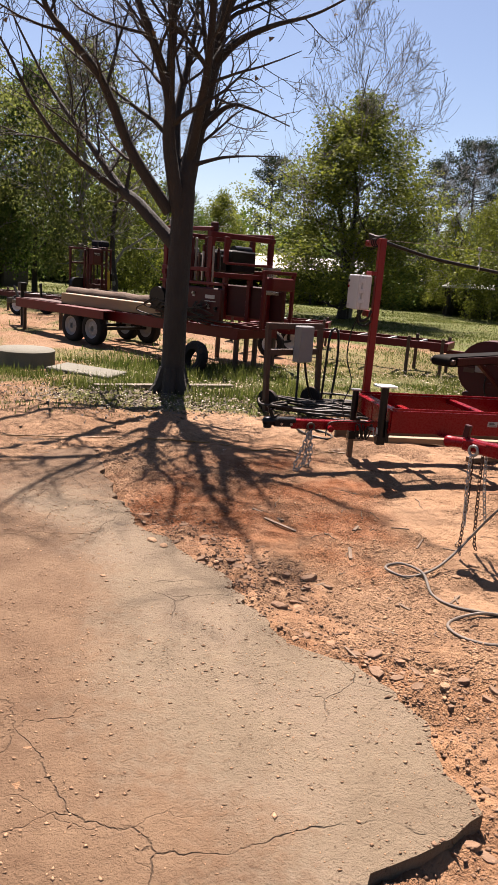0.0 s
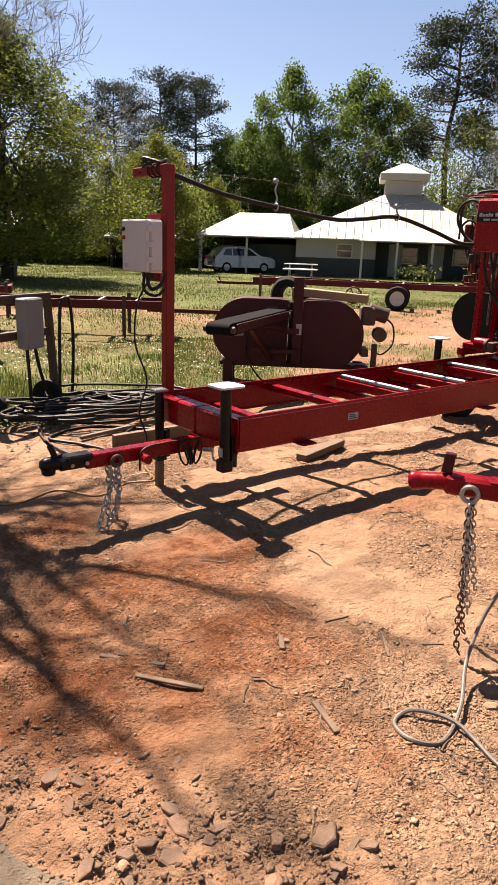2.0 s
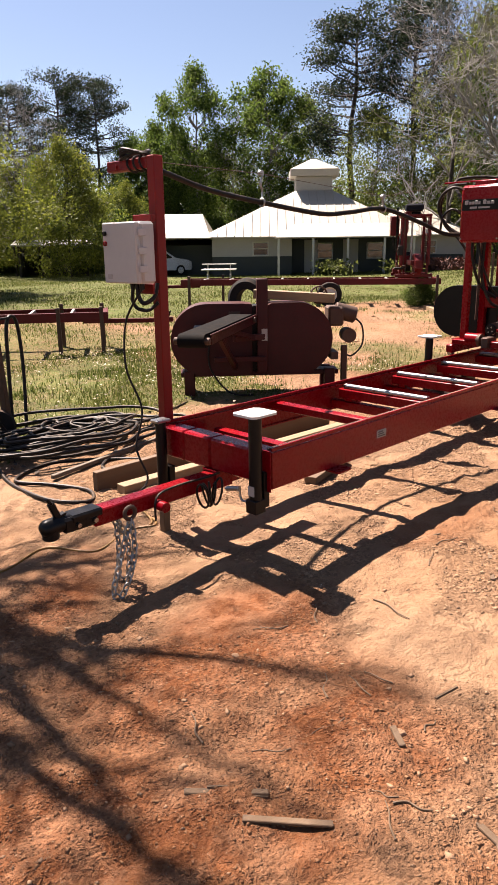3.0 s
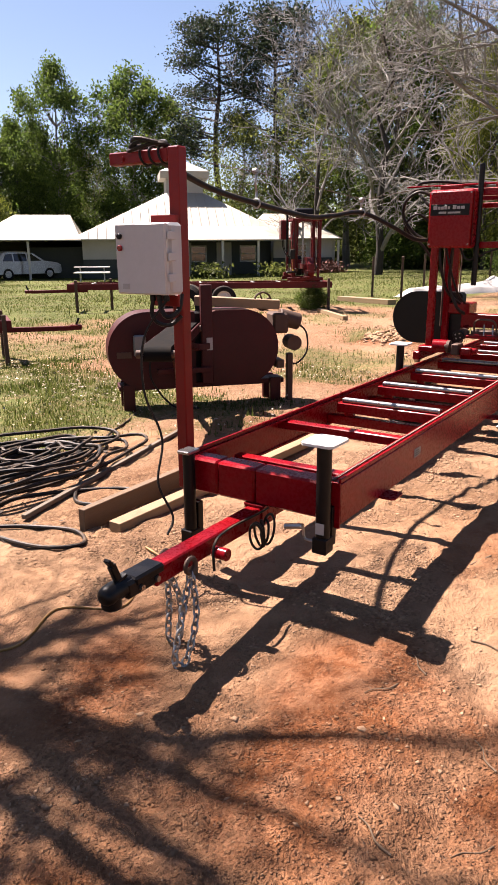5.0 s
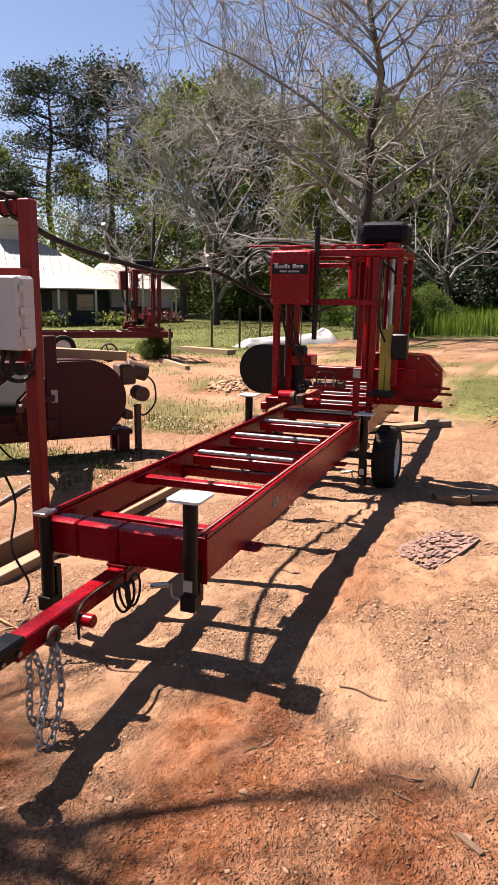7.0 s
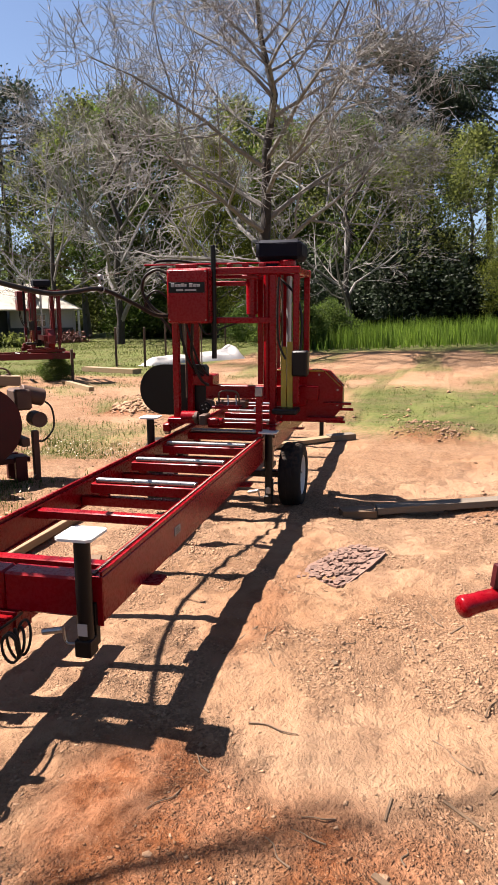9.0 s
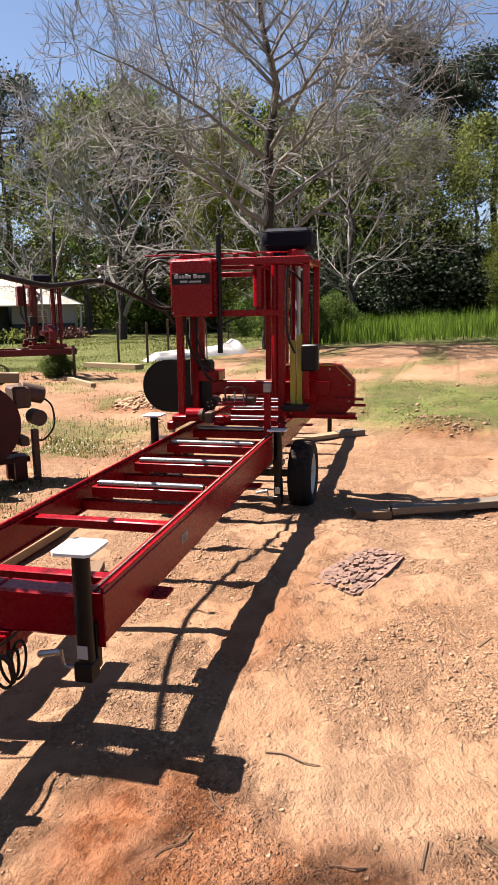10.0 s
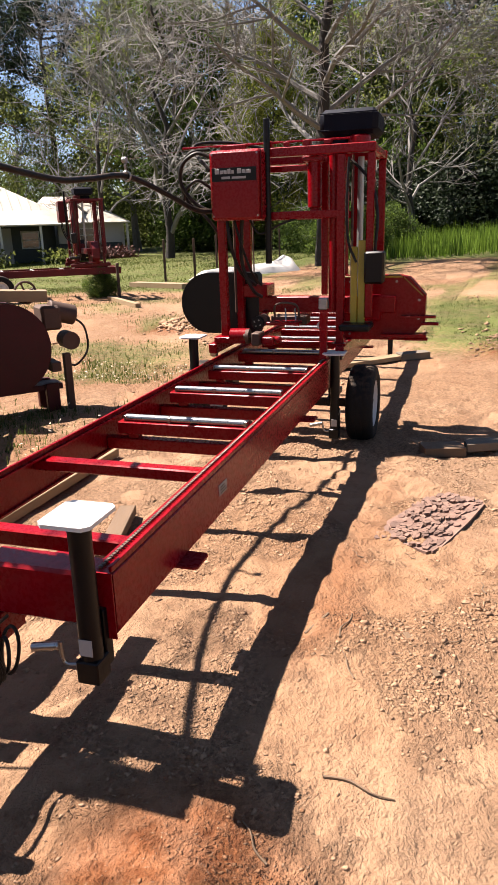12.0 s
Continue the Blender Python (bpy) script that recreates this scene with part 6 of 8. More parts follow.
s = Shape().box((20.2, 1.6, -0.1), (20.38, 8.6, WH + 0.02), 0.01).box((5.6, 0.99, -0.1), (5.78, 9.8, WH + 0.02), 0.01).box((5.6, 9.8, -0.1), (20.2, 9.98, WH + 0.02), 0.01)
part("outer_wall", s, SIDING, house)
s = Shape().box((0.3, 6.4, -0.1), (5.6, 6.55, WH), 0.01)
part("carport_wall", s, SHED_WOOD, house)
s = Shape().box((2.6, 2.2, -0.1), (5.58, 6.39, 1.7), 0.02)
part("storage_wall", s, GREEN_SIDING, house)


def window(x, y, z0, z1, w):
    s = Shape()
    for a, b in (((x - w / 2, z0), (x + w / 2, z0 + 0.07)), ((x - w / 2, z1 - 0.07), (x + w / 2, z1)), ((x - w / 2, z0 + 0.071), (x - w / 2 + 0.07, z1 - 0.071)), ((x + w / 2 - 0.07, z0 + 0.071), (x + w / 2, z1 - 0.071)), ((x - w / 2 + 0.071, (z0 + z1) / 2 - 0.025), (x + w / 2 - 0.071, (z0 + z1) / 2 + 0.025))):
        s.box((a[0], y - 0.03, a[1]), (b[0], y + 0.004, b[1]), 0.004)
    f = part("window", s, WHITE, house)
    g = Shape().box((x - w / 2 + 0.06, y - 0.012, z0 + 0.06), (x + w / 2 - 0.06, y - 0.004, z1 - 0.06), 0.001)
    part("pane", g, GLASS_DARK, f, "dark window pane")


window(8.4, 0.815, 1.05, 1.85, 0.95)
window(12.2, 2.395, 0.8, 1.75, 1.0)
window(15.2, 2.395, 0.8, 1.75, 1.0)
window(18.2, 1.615, 1.05, 1.85, 0.9)
s = Shape().box((13.3, 2.35, -0.05), (14.2, 2.396, 1.92), 0.01)
part("door", s, SIDING, house)
s = Shape().box((11.0, 2.36, -0.05), (11.8, 2.397, 1.92), 0.01)
part("door", s, SIDING, house)
for x, y in ((9.4, -0.95), (11.3, -0.95), (13.2, -0.95), (15.2, -0.95), (16.8, -0.95), (0.1, 0.1), (2.8, 0.1), (20.45, 1.2)):
    s = Shape().box((x - 0.06, y - 0.06, -0.15), (x + 0.06, y + 0.06, WH - 0.02), 0.01)
    part("porch_post", s, WHITE, house)
s = Shape().tube(spline([(0.02, -0.15, WH - 0.02), (0.05, 0.0, WH - 0.25), (0.02, 0.05, WH - 0.5), (0.02, 0.04, 0.0)], 6), 0.05, 8)
part("downpipe", s, WHITE, house)

# bench in front
bm = HS @ pose(6.2, -2.6, 0.0)
bench = thing("picnic_bench", bm, "white painted plank picnic bench", "bench")
for z, y in ((0.72, 0.0), (0.45, -0.55), (0.45, 0.55)):
    s = Shape().box((-0.9, y - 0.2, z - 0.05), (0.9, y + 0.2, z), 0.01)
    part("plank", s, WHITE, bench)
for x in (-0.6, 0.6):
    s = Shape().beam((x, -0.6, -0.02), (x, 0.1, 0.67), 0.05, 0.08, 0.004).beam((x, 0.6, -0.02), (x, -0.1, 0.67), 0.05, 0.08, 0.004).box((x - 0.03, -0.7, 0.36), (x + 0.03, 0.7, 0.40), 0.004)
    part("leg_frame", s, WHITE, bench)

# faded shrubs by the house
for k, (x, y) in enumerate(((18.4, 0.3), (19.6, 0.2), (12.4, -1.6), (16.0, -1.7))):
    rg = np.random.default_rng(40 + k)
    c = rg.normal(0, 1, (900, 3)) * (0.45, 0.4, 0.25) + (0, 0, 0.35)
    c[:, 2] = np.clip(c[:, 2], 0.0, 0.8)
    t1, t2 = rg.normal(0, 0.07, (900, 3)), rg.normal(0, 0.07, (900, 3))
    v = np.stack([c - t1, c + t2, c + t1], 1).reshape(-1, 3)
    me = raw_mesh("shrub", v, np.arange(2700).reshape(-1, 3))
    solo("shrub", me, FLOWER if k < 2 else LEAF_OLIVE, "low shrub with faded reddish leaves beside the house" if k < 2 else "low dull green shrub beside the porch", "shrub", HS @ pose(x, y, 0.0), "house shrubs")


# ---- car ----
def station_wagon(m):
    t = thing("suv_car", m, "silver sport utility car parked beside the carport", "car")
    side = [(-2.15, 0.42), (-2.20, 0.75), (-2.12, 1.02), (-1.95, 1.10), (-1.55, 1.55), (-1.30, 1.62), (0.10, 1.60), (0.45, 1.52), (1.05, 1.10), (1.90, 0.98), (2.15, 0.85), (2.20, 0.50), (2.10, 0.34), (-2.0, 0.34)]
    s = Shape()
    n = len(side)
    verts = []
    for y, k in ((-0.88, 0), (-0.84, 1), (0.84, 1), (0.88, 0)):
        for x, z in side:
            inset = max(0.0, z - 1.0) * 0.28
            verts.append((x, math.copysign(abs(y) - inset, y), z + (0.02 if k else 0)))
    f = []
    for r in range(3):
        for i in range(n):
            j = (i + 1) % n
            f.append((r * n + i, r * n + j, (r + 1) * n + j, (r + 1) * n + i))
    f += [tuple(range(n))[::-1], tuple(range(3 * n, 4 * n))]
    s.add(verts, f)
    part("body", s, CAR_PAINT, t)
    for sg in (-1, 1):
        for o in ([(-1.62, 1.10), (-1.40, 1.50), (-0.98, 1.53), (-0.98, 1.09)], [(-0.90, 1.09), (-0.90, 1.53), (-0.10, 1.53), (-0.10, 1.09)], [(-0.02, 1.09), (-0.02, 1.53), (0.28, 1.50), (0.85, 1.10)]):
            s = Shape()
            s.add([(x, sg * (0.886 - (z - 1.0) * 0.28), z) for x, z in o] + [(x, sg * (0.876 - (z - 1.0) * 0.28), z) for x, z in o], [(0, 1, 2, 3), (7, 6, 5, 4), (0, 4, 5, 1), (1, 5, 6, 2), (2, 6, 7, 3), (3, 7, 4, 0)])
            part("side_window", s, GLASS_DARK, t)
        s = Shape().box((-2.19, sg * 0.72 - 0.12, 0.80), (-2.06, sg * 0.72 + 0.12, 1.02), 0.02)
        part("tail_light", s, TAIL_RED, t)
        s = Shape().box((2.06, sg * 0.65 - 0.16, 0.72), (2.20, sg * 0.65 + 0.16, 0.88), 0.02)
        part("headlight", s, GALV, t)
        for x in (-1.35, 1.35):
            wheel(t, x, sg * 0.79, 0.34, 0.34, 0.22, axis_turn=0 if sg > 0 else 180)
    s = Shape()
    s.add([(-1.93, -0.66, 1.13), (-1.93, 0.66, 1.13), (-1.60, 0.58, 1.51), (-1.60, -0.58, 1.51), (-1.91, -0.66, 1.11), (-1.91, 0.66, 1.11), (-1.58, 0.58, 1.49), (-1.58, -0.58, 1.49)], [(0, 1, 2, 3), (7, 6, 5, 4), (0, 4, 5, 1), (1, 5, 6, 2), (2, 6, 7, 3), (3, 7, 4, 0)])
    part("rear_window", s, GLASS_DARK, t)
    s = Shape().box((-2.26, -0.80, 0.42), (-2.14, 0.80, 0.62), 0.03)
    part("rear_bumper", s, CAR_PAINT, t)
    s = Shape().box((-2.225, -0.26, 0.70), (-2.205, 0.26, 0.82), 0.004)
    part("number_plate", s, DECAL, t, "plain pale number plate")
    for y in (-0.60, 0.60):
        s = Shape().beam((-1.2, y, 1.68), (0.0, y, 1.67), 0.03, 0.03, 0.004)
        part("roof_rail", s, GALV, t)
    return t


station_wagon(pose(23.2, 38.4, -0.31, 0, 0, -8) @ Matrix.Scale(0.9, 4))


# ---- sheds ----
def shed(m, w, d, h, rise, label, roof, wall=SHED_WOOD, open_front=True):
    t = thing("shed", m, label, "shed", "outbuildings")
    s = Shape().box((0, d - 0.1, -0.2), (w, d, h), 0.01)
    part("back_wall", s, wall, t)
    for x in (0, w - 0.1):
        s = Shape().box((x, 0.1, -0.2), (x + 0.1, d - 0.101, h), 0.01)
        part("side_wall", s, wall, t)
    if not open_front:
        s = Shape().box((0, 0, -0.2), (w, 0.099, h), 0.01)
        part("front_wall", s, wall, t)
    else:
        for k in range(4):
            x = w * k / 3
            s = Shape().box((x - 0.07, -0.02, -0.2), (x + 0.07, 0.098, h), 0.01)
            part("post", s, wall, t)
    s = Shape()
    hip(s, -0.4, w + 0.4, -0.5, d + 0.4, h, h + rise, -0.3, w + 0.3, (d * 0.5, d * 0.55), 0.08)
    part("roof", s, roof, t)
    return t


shed(lay(2.5, 47.0, 12.0, 45.2), 9.5, 6, 2.1, 1.0, "long low shed with a pale metal roof behind the tree", ROOF)
shed(lay(17.0, 43.2, 20.4, 41.4), 3.8, 4, 1.75, 0.35, "small dark open lean-to beside the carport", GALV)
shed(lay(-13.2, 40.5, -9.4, 40.0), 3.8, 4, 1.9, 0.8, "small dark wooden hut at the end of the track", SHED_WOOD, SHED_WOOD)


# ---- trees ----
def grow(shape, p, d, length, r, depth, rng, droop=0.0, kids=(4, 6), spread=0.75, rmin=0.006, seg=6, shrink=0.62):
    """A limb with its branches: wavy, tapering, each smaller than the last."""
    n = 5 if depth > 1 else 4
    pts, rad, dirs = [p.copy()], [r], [d.copy()]
    q, w = p.copy(), d.normalized()
    for i in range(n):
        w = (w + Vector((rng.gauss(0, 0.17), rng.gauss(0, 0.17), rng.gauss(0, 0.12) + 0.07 - droop))).normalized()
        q = q + w * (length / n)
        pts.append(q.copy())
        rad.append(max(rmin, r * (1 - 0.8 * (i + 1) / n)))
        dirs.append(w.copy())
    shape.tube(pts, rad, seg if depth > 1 else 4 if depth == 1 else 3, caps=False)
    if depth <= 0:
        return
    for k in range(rng.randint(*kids)):
        t = 0.22 + 0.78 * (k + rng.random()) / kids[1]
        t = min(t, 0.98)
        j = min(int(t * n), n - 1)
        f = t * n - j
        b = pts[j].lerp(pts[j + 1], f)
        side = dirs[j].orthogonal().normalized()
        side = Matrix.Rotation(rng.random() * 6.283, 3, dirs[j]) @ side
        nd = (dirs[j] * (1 - spread * 0.55) + side * spread).normalized()
        grow(shape, b, nd, length * shrink * rng.uniform(0.75, 1.15) * (1.1 - 0.4 * t), max(rmin, rad[j] * 0.55), depth - 1, rng, droop * 1.15, kids, spread, rmin, seg, shrink)


def leaf_cloud(name, rng, centres, spread, per, leaf, lie=1.0):
    """Leaves as small bent quads in clumps round the centres."""
    n = len(centres) * per
    c = np.repeat(centres, per, 0) + rng.normal(0, 1, (n, 3)) * spread
    a = rng.normal(0, 1, (n, 3)) * (1, 1, lie)
    a /= np.linalg.norm(a, axis=1)[:, None]
    b = np.cross(a, rng.normal(0, 1, (n, 3)) * (lie, lie, 1))
    b /= np.linalg.norm(b, axis=1)[:, None] + 1e-9
    sz = leaf * rng.uniform(0.55, 1.3, (n, 1))
    v = np.stack([c - a * sz, c + a * sz * 0.6 - b * sz * 0.7, c + a * sz * 0.6 + b * sz * 0.7], 1).reshape(-1, 3)
    return raw_mesh(name, v, np.arange(3 * n).reshape(-1, 3))


def crown_points(rng, n, base, top, radius, belly=0.4, hollow=0.45, lumps=7):
    """Clump centres in an uneven crown."""
    t = rng.uniform(0, 1, n)
    z = base + (top - base) * t
    prof = np.where(t < belly, 0.55 + 0.45 * np.sin(t / belly * math.pi / 2), np.cos((t - belly) / (1 - belly) * math.pi / 2).clip(0, 1) ** 0.75)
    an = rng.uniform(0, 2 * math.pi, n)
    wob = 1 + 0.28 * np.sin(an * 3 + z * 1.3) + 0.18 * np.sin(an * lumps - z * 2.1)
    r = radius * prof * wob * np.sqrt(rng.uniform(hollow ** 2, 1, n))
    return np.stack([r * np.cos(an), r * np.sin(an), z], 1)


def leafy_kind(seed, height, radius, base, clumps, per, leaf, spread, material, bark, belly=0.4):
    """Trunk and crown meshes of one kind of tree."""
    rng, rr = np.random.default_rng(seed), random.Random(seed)
    s = Shape()
    r0 = height * 0.016
    pts = [Vector((rr.gauss(0, 0.05) * k, rr.gauss(0, 0.05) * k, height * 0.92 * k / 7 - (0.3 if k == 0 else 0))) for k in range(8)]
    s.tube(pts, [r0 * 1.25] + [r0 * (1 - 0.12 * k) for k in range(1, 8)], 8)
    for k in range(12):
        z = base + (height - base) * (0.02 + 0.06 * k)
        j = min(6, int(z / (height * 0.92) * 7))
        an = rr.random() * 6.283
        grow(s, pts[j].lerp(pts[j + 1], 0.5), Vector((math.cos(an), math.sin(an), 0.55)), radius * (1.05 - 0.05 * k), r0 * 0.4, 1, rr, 0.0, (3, 5), 0.7, 0.02, 5)
    trunk = s.mesh("trunk")
    trunk.materials.append(bark)
    crown = leaf_cloud("crown", rng, crown_points(rng, clumps, base, height, radius, belly), spread, per, leaf)
    crown.materials.append(material)
    return trunk, crown


def pine_kind(seed, height, radius, base):
    rng, rr = np.random.default_rng(seed), random.Random(seed)
    s = Shape()
    pts = [Vector((rr.gauss(0, 0.03) * k, rr.gauss(0, 0.03) * k, height * k / 7 - (0.3 if k == 0 else 0))) for k in range(8)]
    s.tube(pts, [height * 0.014 * (1.1 - 0.13 * k) for k in range(8)], 7)
    cen = []
    for k in range(46):
        t = rr.random() ** 0.8
        z = base + (height - base) * t
        j = min(6, int(z / height * 7))
        p = pts[j].lerp(pts[j + 1], z / height * 7 - j)
        an = rr.random() * 6.283
        ln = radius * (0.35 + 0.65 * math.sin(math.pi * min(1.0, 0.22 + 0.74 * t))) * rr.uniform(0.45, 1.0)
        q = p + Vector((math.cos(an) * ln, math.sin(an) * ln, ln * rr.uniform(0.05, 0.45)))
        s.tube([p, p.lerp(q, 0.5) + Vector((0, 0, -0.05 * ln)), q], [0.07, 0.05, 0.03], 5)
        for m in range(5):
            c = p.lerp(q, rr.uniform(0.55, 1.08))
            cen.append((c.x + rr.gauss(0, 0.25), c.y + rr.gauss(0, 0.25), c.z + rr.gauss(0, 0.15)))
    trunk = s.mesh("trunk")
    trunk.materials.append(BARK)
    crown = leaf_cloud("crown", rng, np.array(cen), (0.40, 0.40, 0.24), 60, 0.095)
    crown.materials.append(LEAF_PINE_SHADE)
    return trunk, crown


def bare_kind(seed, height, limbs, r0, depth, fork, bark, droop=0.0, reach=0.55, kids=(5, 7), rmin=0.007, steep=0.5):
    """A leafless tree: a short trunk that breaks into many limbs."""
    rr = random.Random(seed)
    s, tw = Shape(), Shape()
    pts = [Vector((rr.gauss(0, 0.025) * k, rr.gauss(0, 0.04) * k, -0.3 + (height * 0.86 + 0.3) * k / 8)) for k in range(9)]
    rad = [r0 * 1.3] + [r0 * (1.06 - 0.115 * k) for k in range(1, 9)]
    s.tube(pts, rad, 10)
    for k in range(limbs):
        t = fork + (0.97 - fork) * (k + rr.random() * 0.6) / limbs
        j = min(7, int(t * 8))
        p = pts[j].lerp(pts[j + 1], t * 8 - j)
        an = k * 2.4 + rr.gauss(0, 0.4)
        up = steep + 0.75 * t
        grow(tw, p, Vector((math.cos(an), math.sin(an), up)), height * reach * (1.15 - 0.75 * t) * min(1.0, 0.55 + 1.5 * (t - fork)), rad[j] * 0.5, depth, rr, droop * (1.2 - t), kids, 0.7, rmin, 6)
    trunk, twigs = s.mesh("trunk"), tw.mesh("branch_work")
    trunk.materials.append(BARK)
    twigs.materials.append(bark)
    return trunk, twigs


def plant(name, x, y, meshes, turn, scale, label, category="tree", group="yard trees", z=None):
    z = float(base_z(x, y)) if z is None else z
    m = pose(x, y, z, 0, 0, turn)
    t = thing(name, m, label, category, group)
    for n, me in meshes:
        ob = new(n, me)
        ob.parent = t
        ob.scale = scale
    return t


def spot(az, d, ox=0.0, oy=4.0):
    return ox + d * math.sin(radians(az)), oy + d * math.cos(radians(az))


SPRING = [leafy_kind(101, 10, 3.4, 1.0, 230, 210, 0.062, 0.30, LEAF_SPRING, BARK, 0.25), leafy_kind(102, 8, 3.0, 0.4, 280, 100, 0.080, 0.33, LEAF_SPRING, BARK)]
GREEN = [leafy_kind(111, 14, 3.9, 3.4, 150, 165, 0.115, 0.34, LEAF_GREEN, BARK_PALE, 0.5), leafy_kind(112, 14, 3.2, 4.5, 110, 165, 0.115, 0.34, LEAF_GREEN, BARK_PALE, 0.6), leafy_kind(113, 12, 4.2, 1.6, 260, 120, 0.115, 0.42, LEAF_GREEN, BARK)]
OLIVE = [leafy_kind(121, 13, 4.0, 2.2, 170, 105, 0.10, 0.36, LEAF_OLIVE, BARK_PALE, 0.5), leafy_kind(122, 12, 3.4, 1.5, 190, 85, 0.10, 0.45, LEAF_OLIVE, BARK_PALE, 0.5)]
PINE = [pine_kind(131, 16, 4.3, 7.5), pine_kind(132, 18, 4.0, 8.0)]
# the third bush takes the dark pine colour to stand in for canopy shade
BUSH = [leafy_kind(141, 4.2, 2.6, 0.1, 220, 80, 0.095, 0.30, LEAF_GREEN, BARK, 0.35), leafy_kind(142, 3.6, 2.4, 0.1, 200, 80, 0.095, 0.30, LEAF_OLIVE, BARK, 0.35), leafy_kind(143, 4.4, 2.6, 0.1, 230, 85, 0.10, 0.32, LEAF_PINE_SHADE, BARK, 0.35)]
BARE = [bare_kind(157, 17, 26, 0.25, 3, 0.18, BARK_PALE, 0.05, 0.50, (6, 7), 0.010, 0.38), bare_kind(152, 12, 13, 0.15, 3, 0.10, BARK_PALE, 0.0, 0.60, (4, 6), 0.008, 0.9)]

NAMES = {"spring": ("broadleaf tree with bright yellow-green spring leaves", SPRING), "green": ("tall broadleaf tree in fresh green leaf", GREEN), "olive": ("broadleaf tree with thin olive-green new leaves", OLIVE), "pine": ("tall dark pine with a high ragged crown", PINE)}
REF = {"spring": (10, 8), "green": (14, 14, 12), "olive": (13, 12), "pine": (16, 18)}
TREES = [
    # kind, form, azimuth, distance, height, width factor, eye x, eye y
    ("olive", 0, -15.5, 33, 10.0, 0.9, 0.4, 0), ("green", 2, -11.5, 36, 9.6, 0.85, 0.4, 0), ("olive", 1, -8.0, 30, 9.6, 0.95, 0.4, 0), ("spring", 1, -4.6, 41, 6.6, 1.0, 0.4, 0),
    ("green", 2, -1.0, 47, 7.2, 0.8, 0.4, 0), ("spring", 1, 2.8, 50, 6.6, 0.9, 0.4, 0), ("pine", 0, 6.6, 64, 11.5, 0.8, 0.4, 0), ("green", 2, -19.0, 38, 9, 0.9, 0.4, 0),
    ("spring", 0, 12.9, 31.5, 8.0, 1.55, 0.4, 0), ("olive", 0, 13.4, 32.6, 9.2, 1.15, 0.4, 0),
    ("pine", 1, 20.3, 68, 13.5, 0.9, 0.2, 1.7), ("pine", 0, 22.6, 66, 14.2, 0.9, 0.2, 1.7), ("pine", 1, 26.0, 66, 15.5, 1.0, 0.2, 1.7), ("pine", 0, 28.6, 66, 15.0, 0.9, 0.2, 1.7),
    ("spring", 1, 25.6, 43, 7.0, 0.95, 0.2, 1.7), ("spring", 0, 21.8, 47, 6.0, 0.8, 0.2, 1.7), ("spring", 1, 30.2, 52, 5.6, 0.8, 0.2, 1.7), ("green", 2, 18.2, 55, 6.6, 0.7, 0.2, 1.7), ("green", 2, 24.0, 58, 7.6, 0.8, 0.2, 1.7),
    ("green", 0, 31.2, 64, 10.4, 0.9, 0.2, 1.7), ("green", 2, 34.4, 66, 10.9, 0.85, 0.2, 1.7), ("green", 0, 36.6, 67, 9.8, 0.9, 0.2, 1.7), ("olive", 1, 38.4, 64, 9.0, 0.9, 0.2, 1.7),
    ("green", 1, 37.6, 58, 14.4, 0.85, -0.3, 4), ("green", 0, 43.2, 57, 14.2, 1.0, -0.3, 4), ("olive", 0, 46.0, 60, 12.5, 0.9, -0.3, 4), ("green", 2, 34.4, 60, 10.6, 0.8, -0.3, 4),
    ("pine", 1, 49.5, 56, 17.8, 1.15, -0.3, 4), ("pine", 0, 54.0, 58, 18.2, 1.1, -0.3, 4), ("olive", 1, 51.4, 52, 10.5, 0.9, -0.3, 4), ("olive", 0, 56.6, 55, 12.5, 0.9, -0.3, 4),
    ("olive", 0, 59.5, 50, 15.2, 1.05, 0, 4), ("green", 0, 63.0, 48, 15.5, 1.05, 0, 4), ("olive", 1, 66.4, 50, 14.2, 1.05, 0, 4), ("spring", 0, 69.8, 42, 11.0, 0.75, 0, 4), ("olive", 0, 71.4, 52, 15.8, 1.0, 0, 4),
    ("green", 0, 74.8, 52, 15.0, 1.0, 0, 4), ("olive", 1, 77.8, 50, 14.0, 1.0, 0, 4), ("green", 2, 80.8, 50, 13.2, 1.0, 0, 4), ("pine", 1, 83.2, 56, 21.0, 1.2, 0, 4), ("pine", 0, 86.6, 58, 18.5, 1.0, 0, 4),
    ("olive", 1, 85.4, 47, 12.0, 1.05, 0, 4), ("pine", 1, 91.0, 58, 20.0, 1.2, 0, 4), ("olive", 0, 89.6, 47, 12.0, 1.0, 0, 4), ("spring", 0, 93.6, 42, 8.6, 0.8, 0, 4), ("olive", 1, 95.6, 46, 11.0, 1.0, 0, 4), ("olive", 0, 98.5, 44, 13.0, 1.0, 0, 4), ("green", 2, 103, 46, 12, 1.0, 0, 4),
    ("green", 2, -26, 40, 10, 1.0, 0.4, 0), ("pine", 0, -34, 60, 14, 1.0, 0.4, 0),
]
rt = random.Random(77)
for kind, form, az, d, h, wf, ox, oy in TREES:
    x, y = spot(az, d, ox, oy)
    label, bank = NAMES[kind]
    k = h / REF[kind][form]
    plant("tree", x, y, (("trunk", bank[form][0]), ("crown", bank[form][1])), rt.uniform(0, 360), (k * wf, k * wf, k), label)
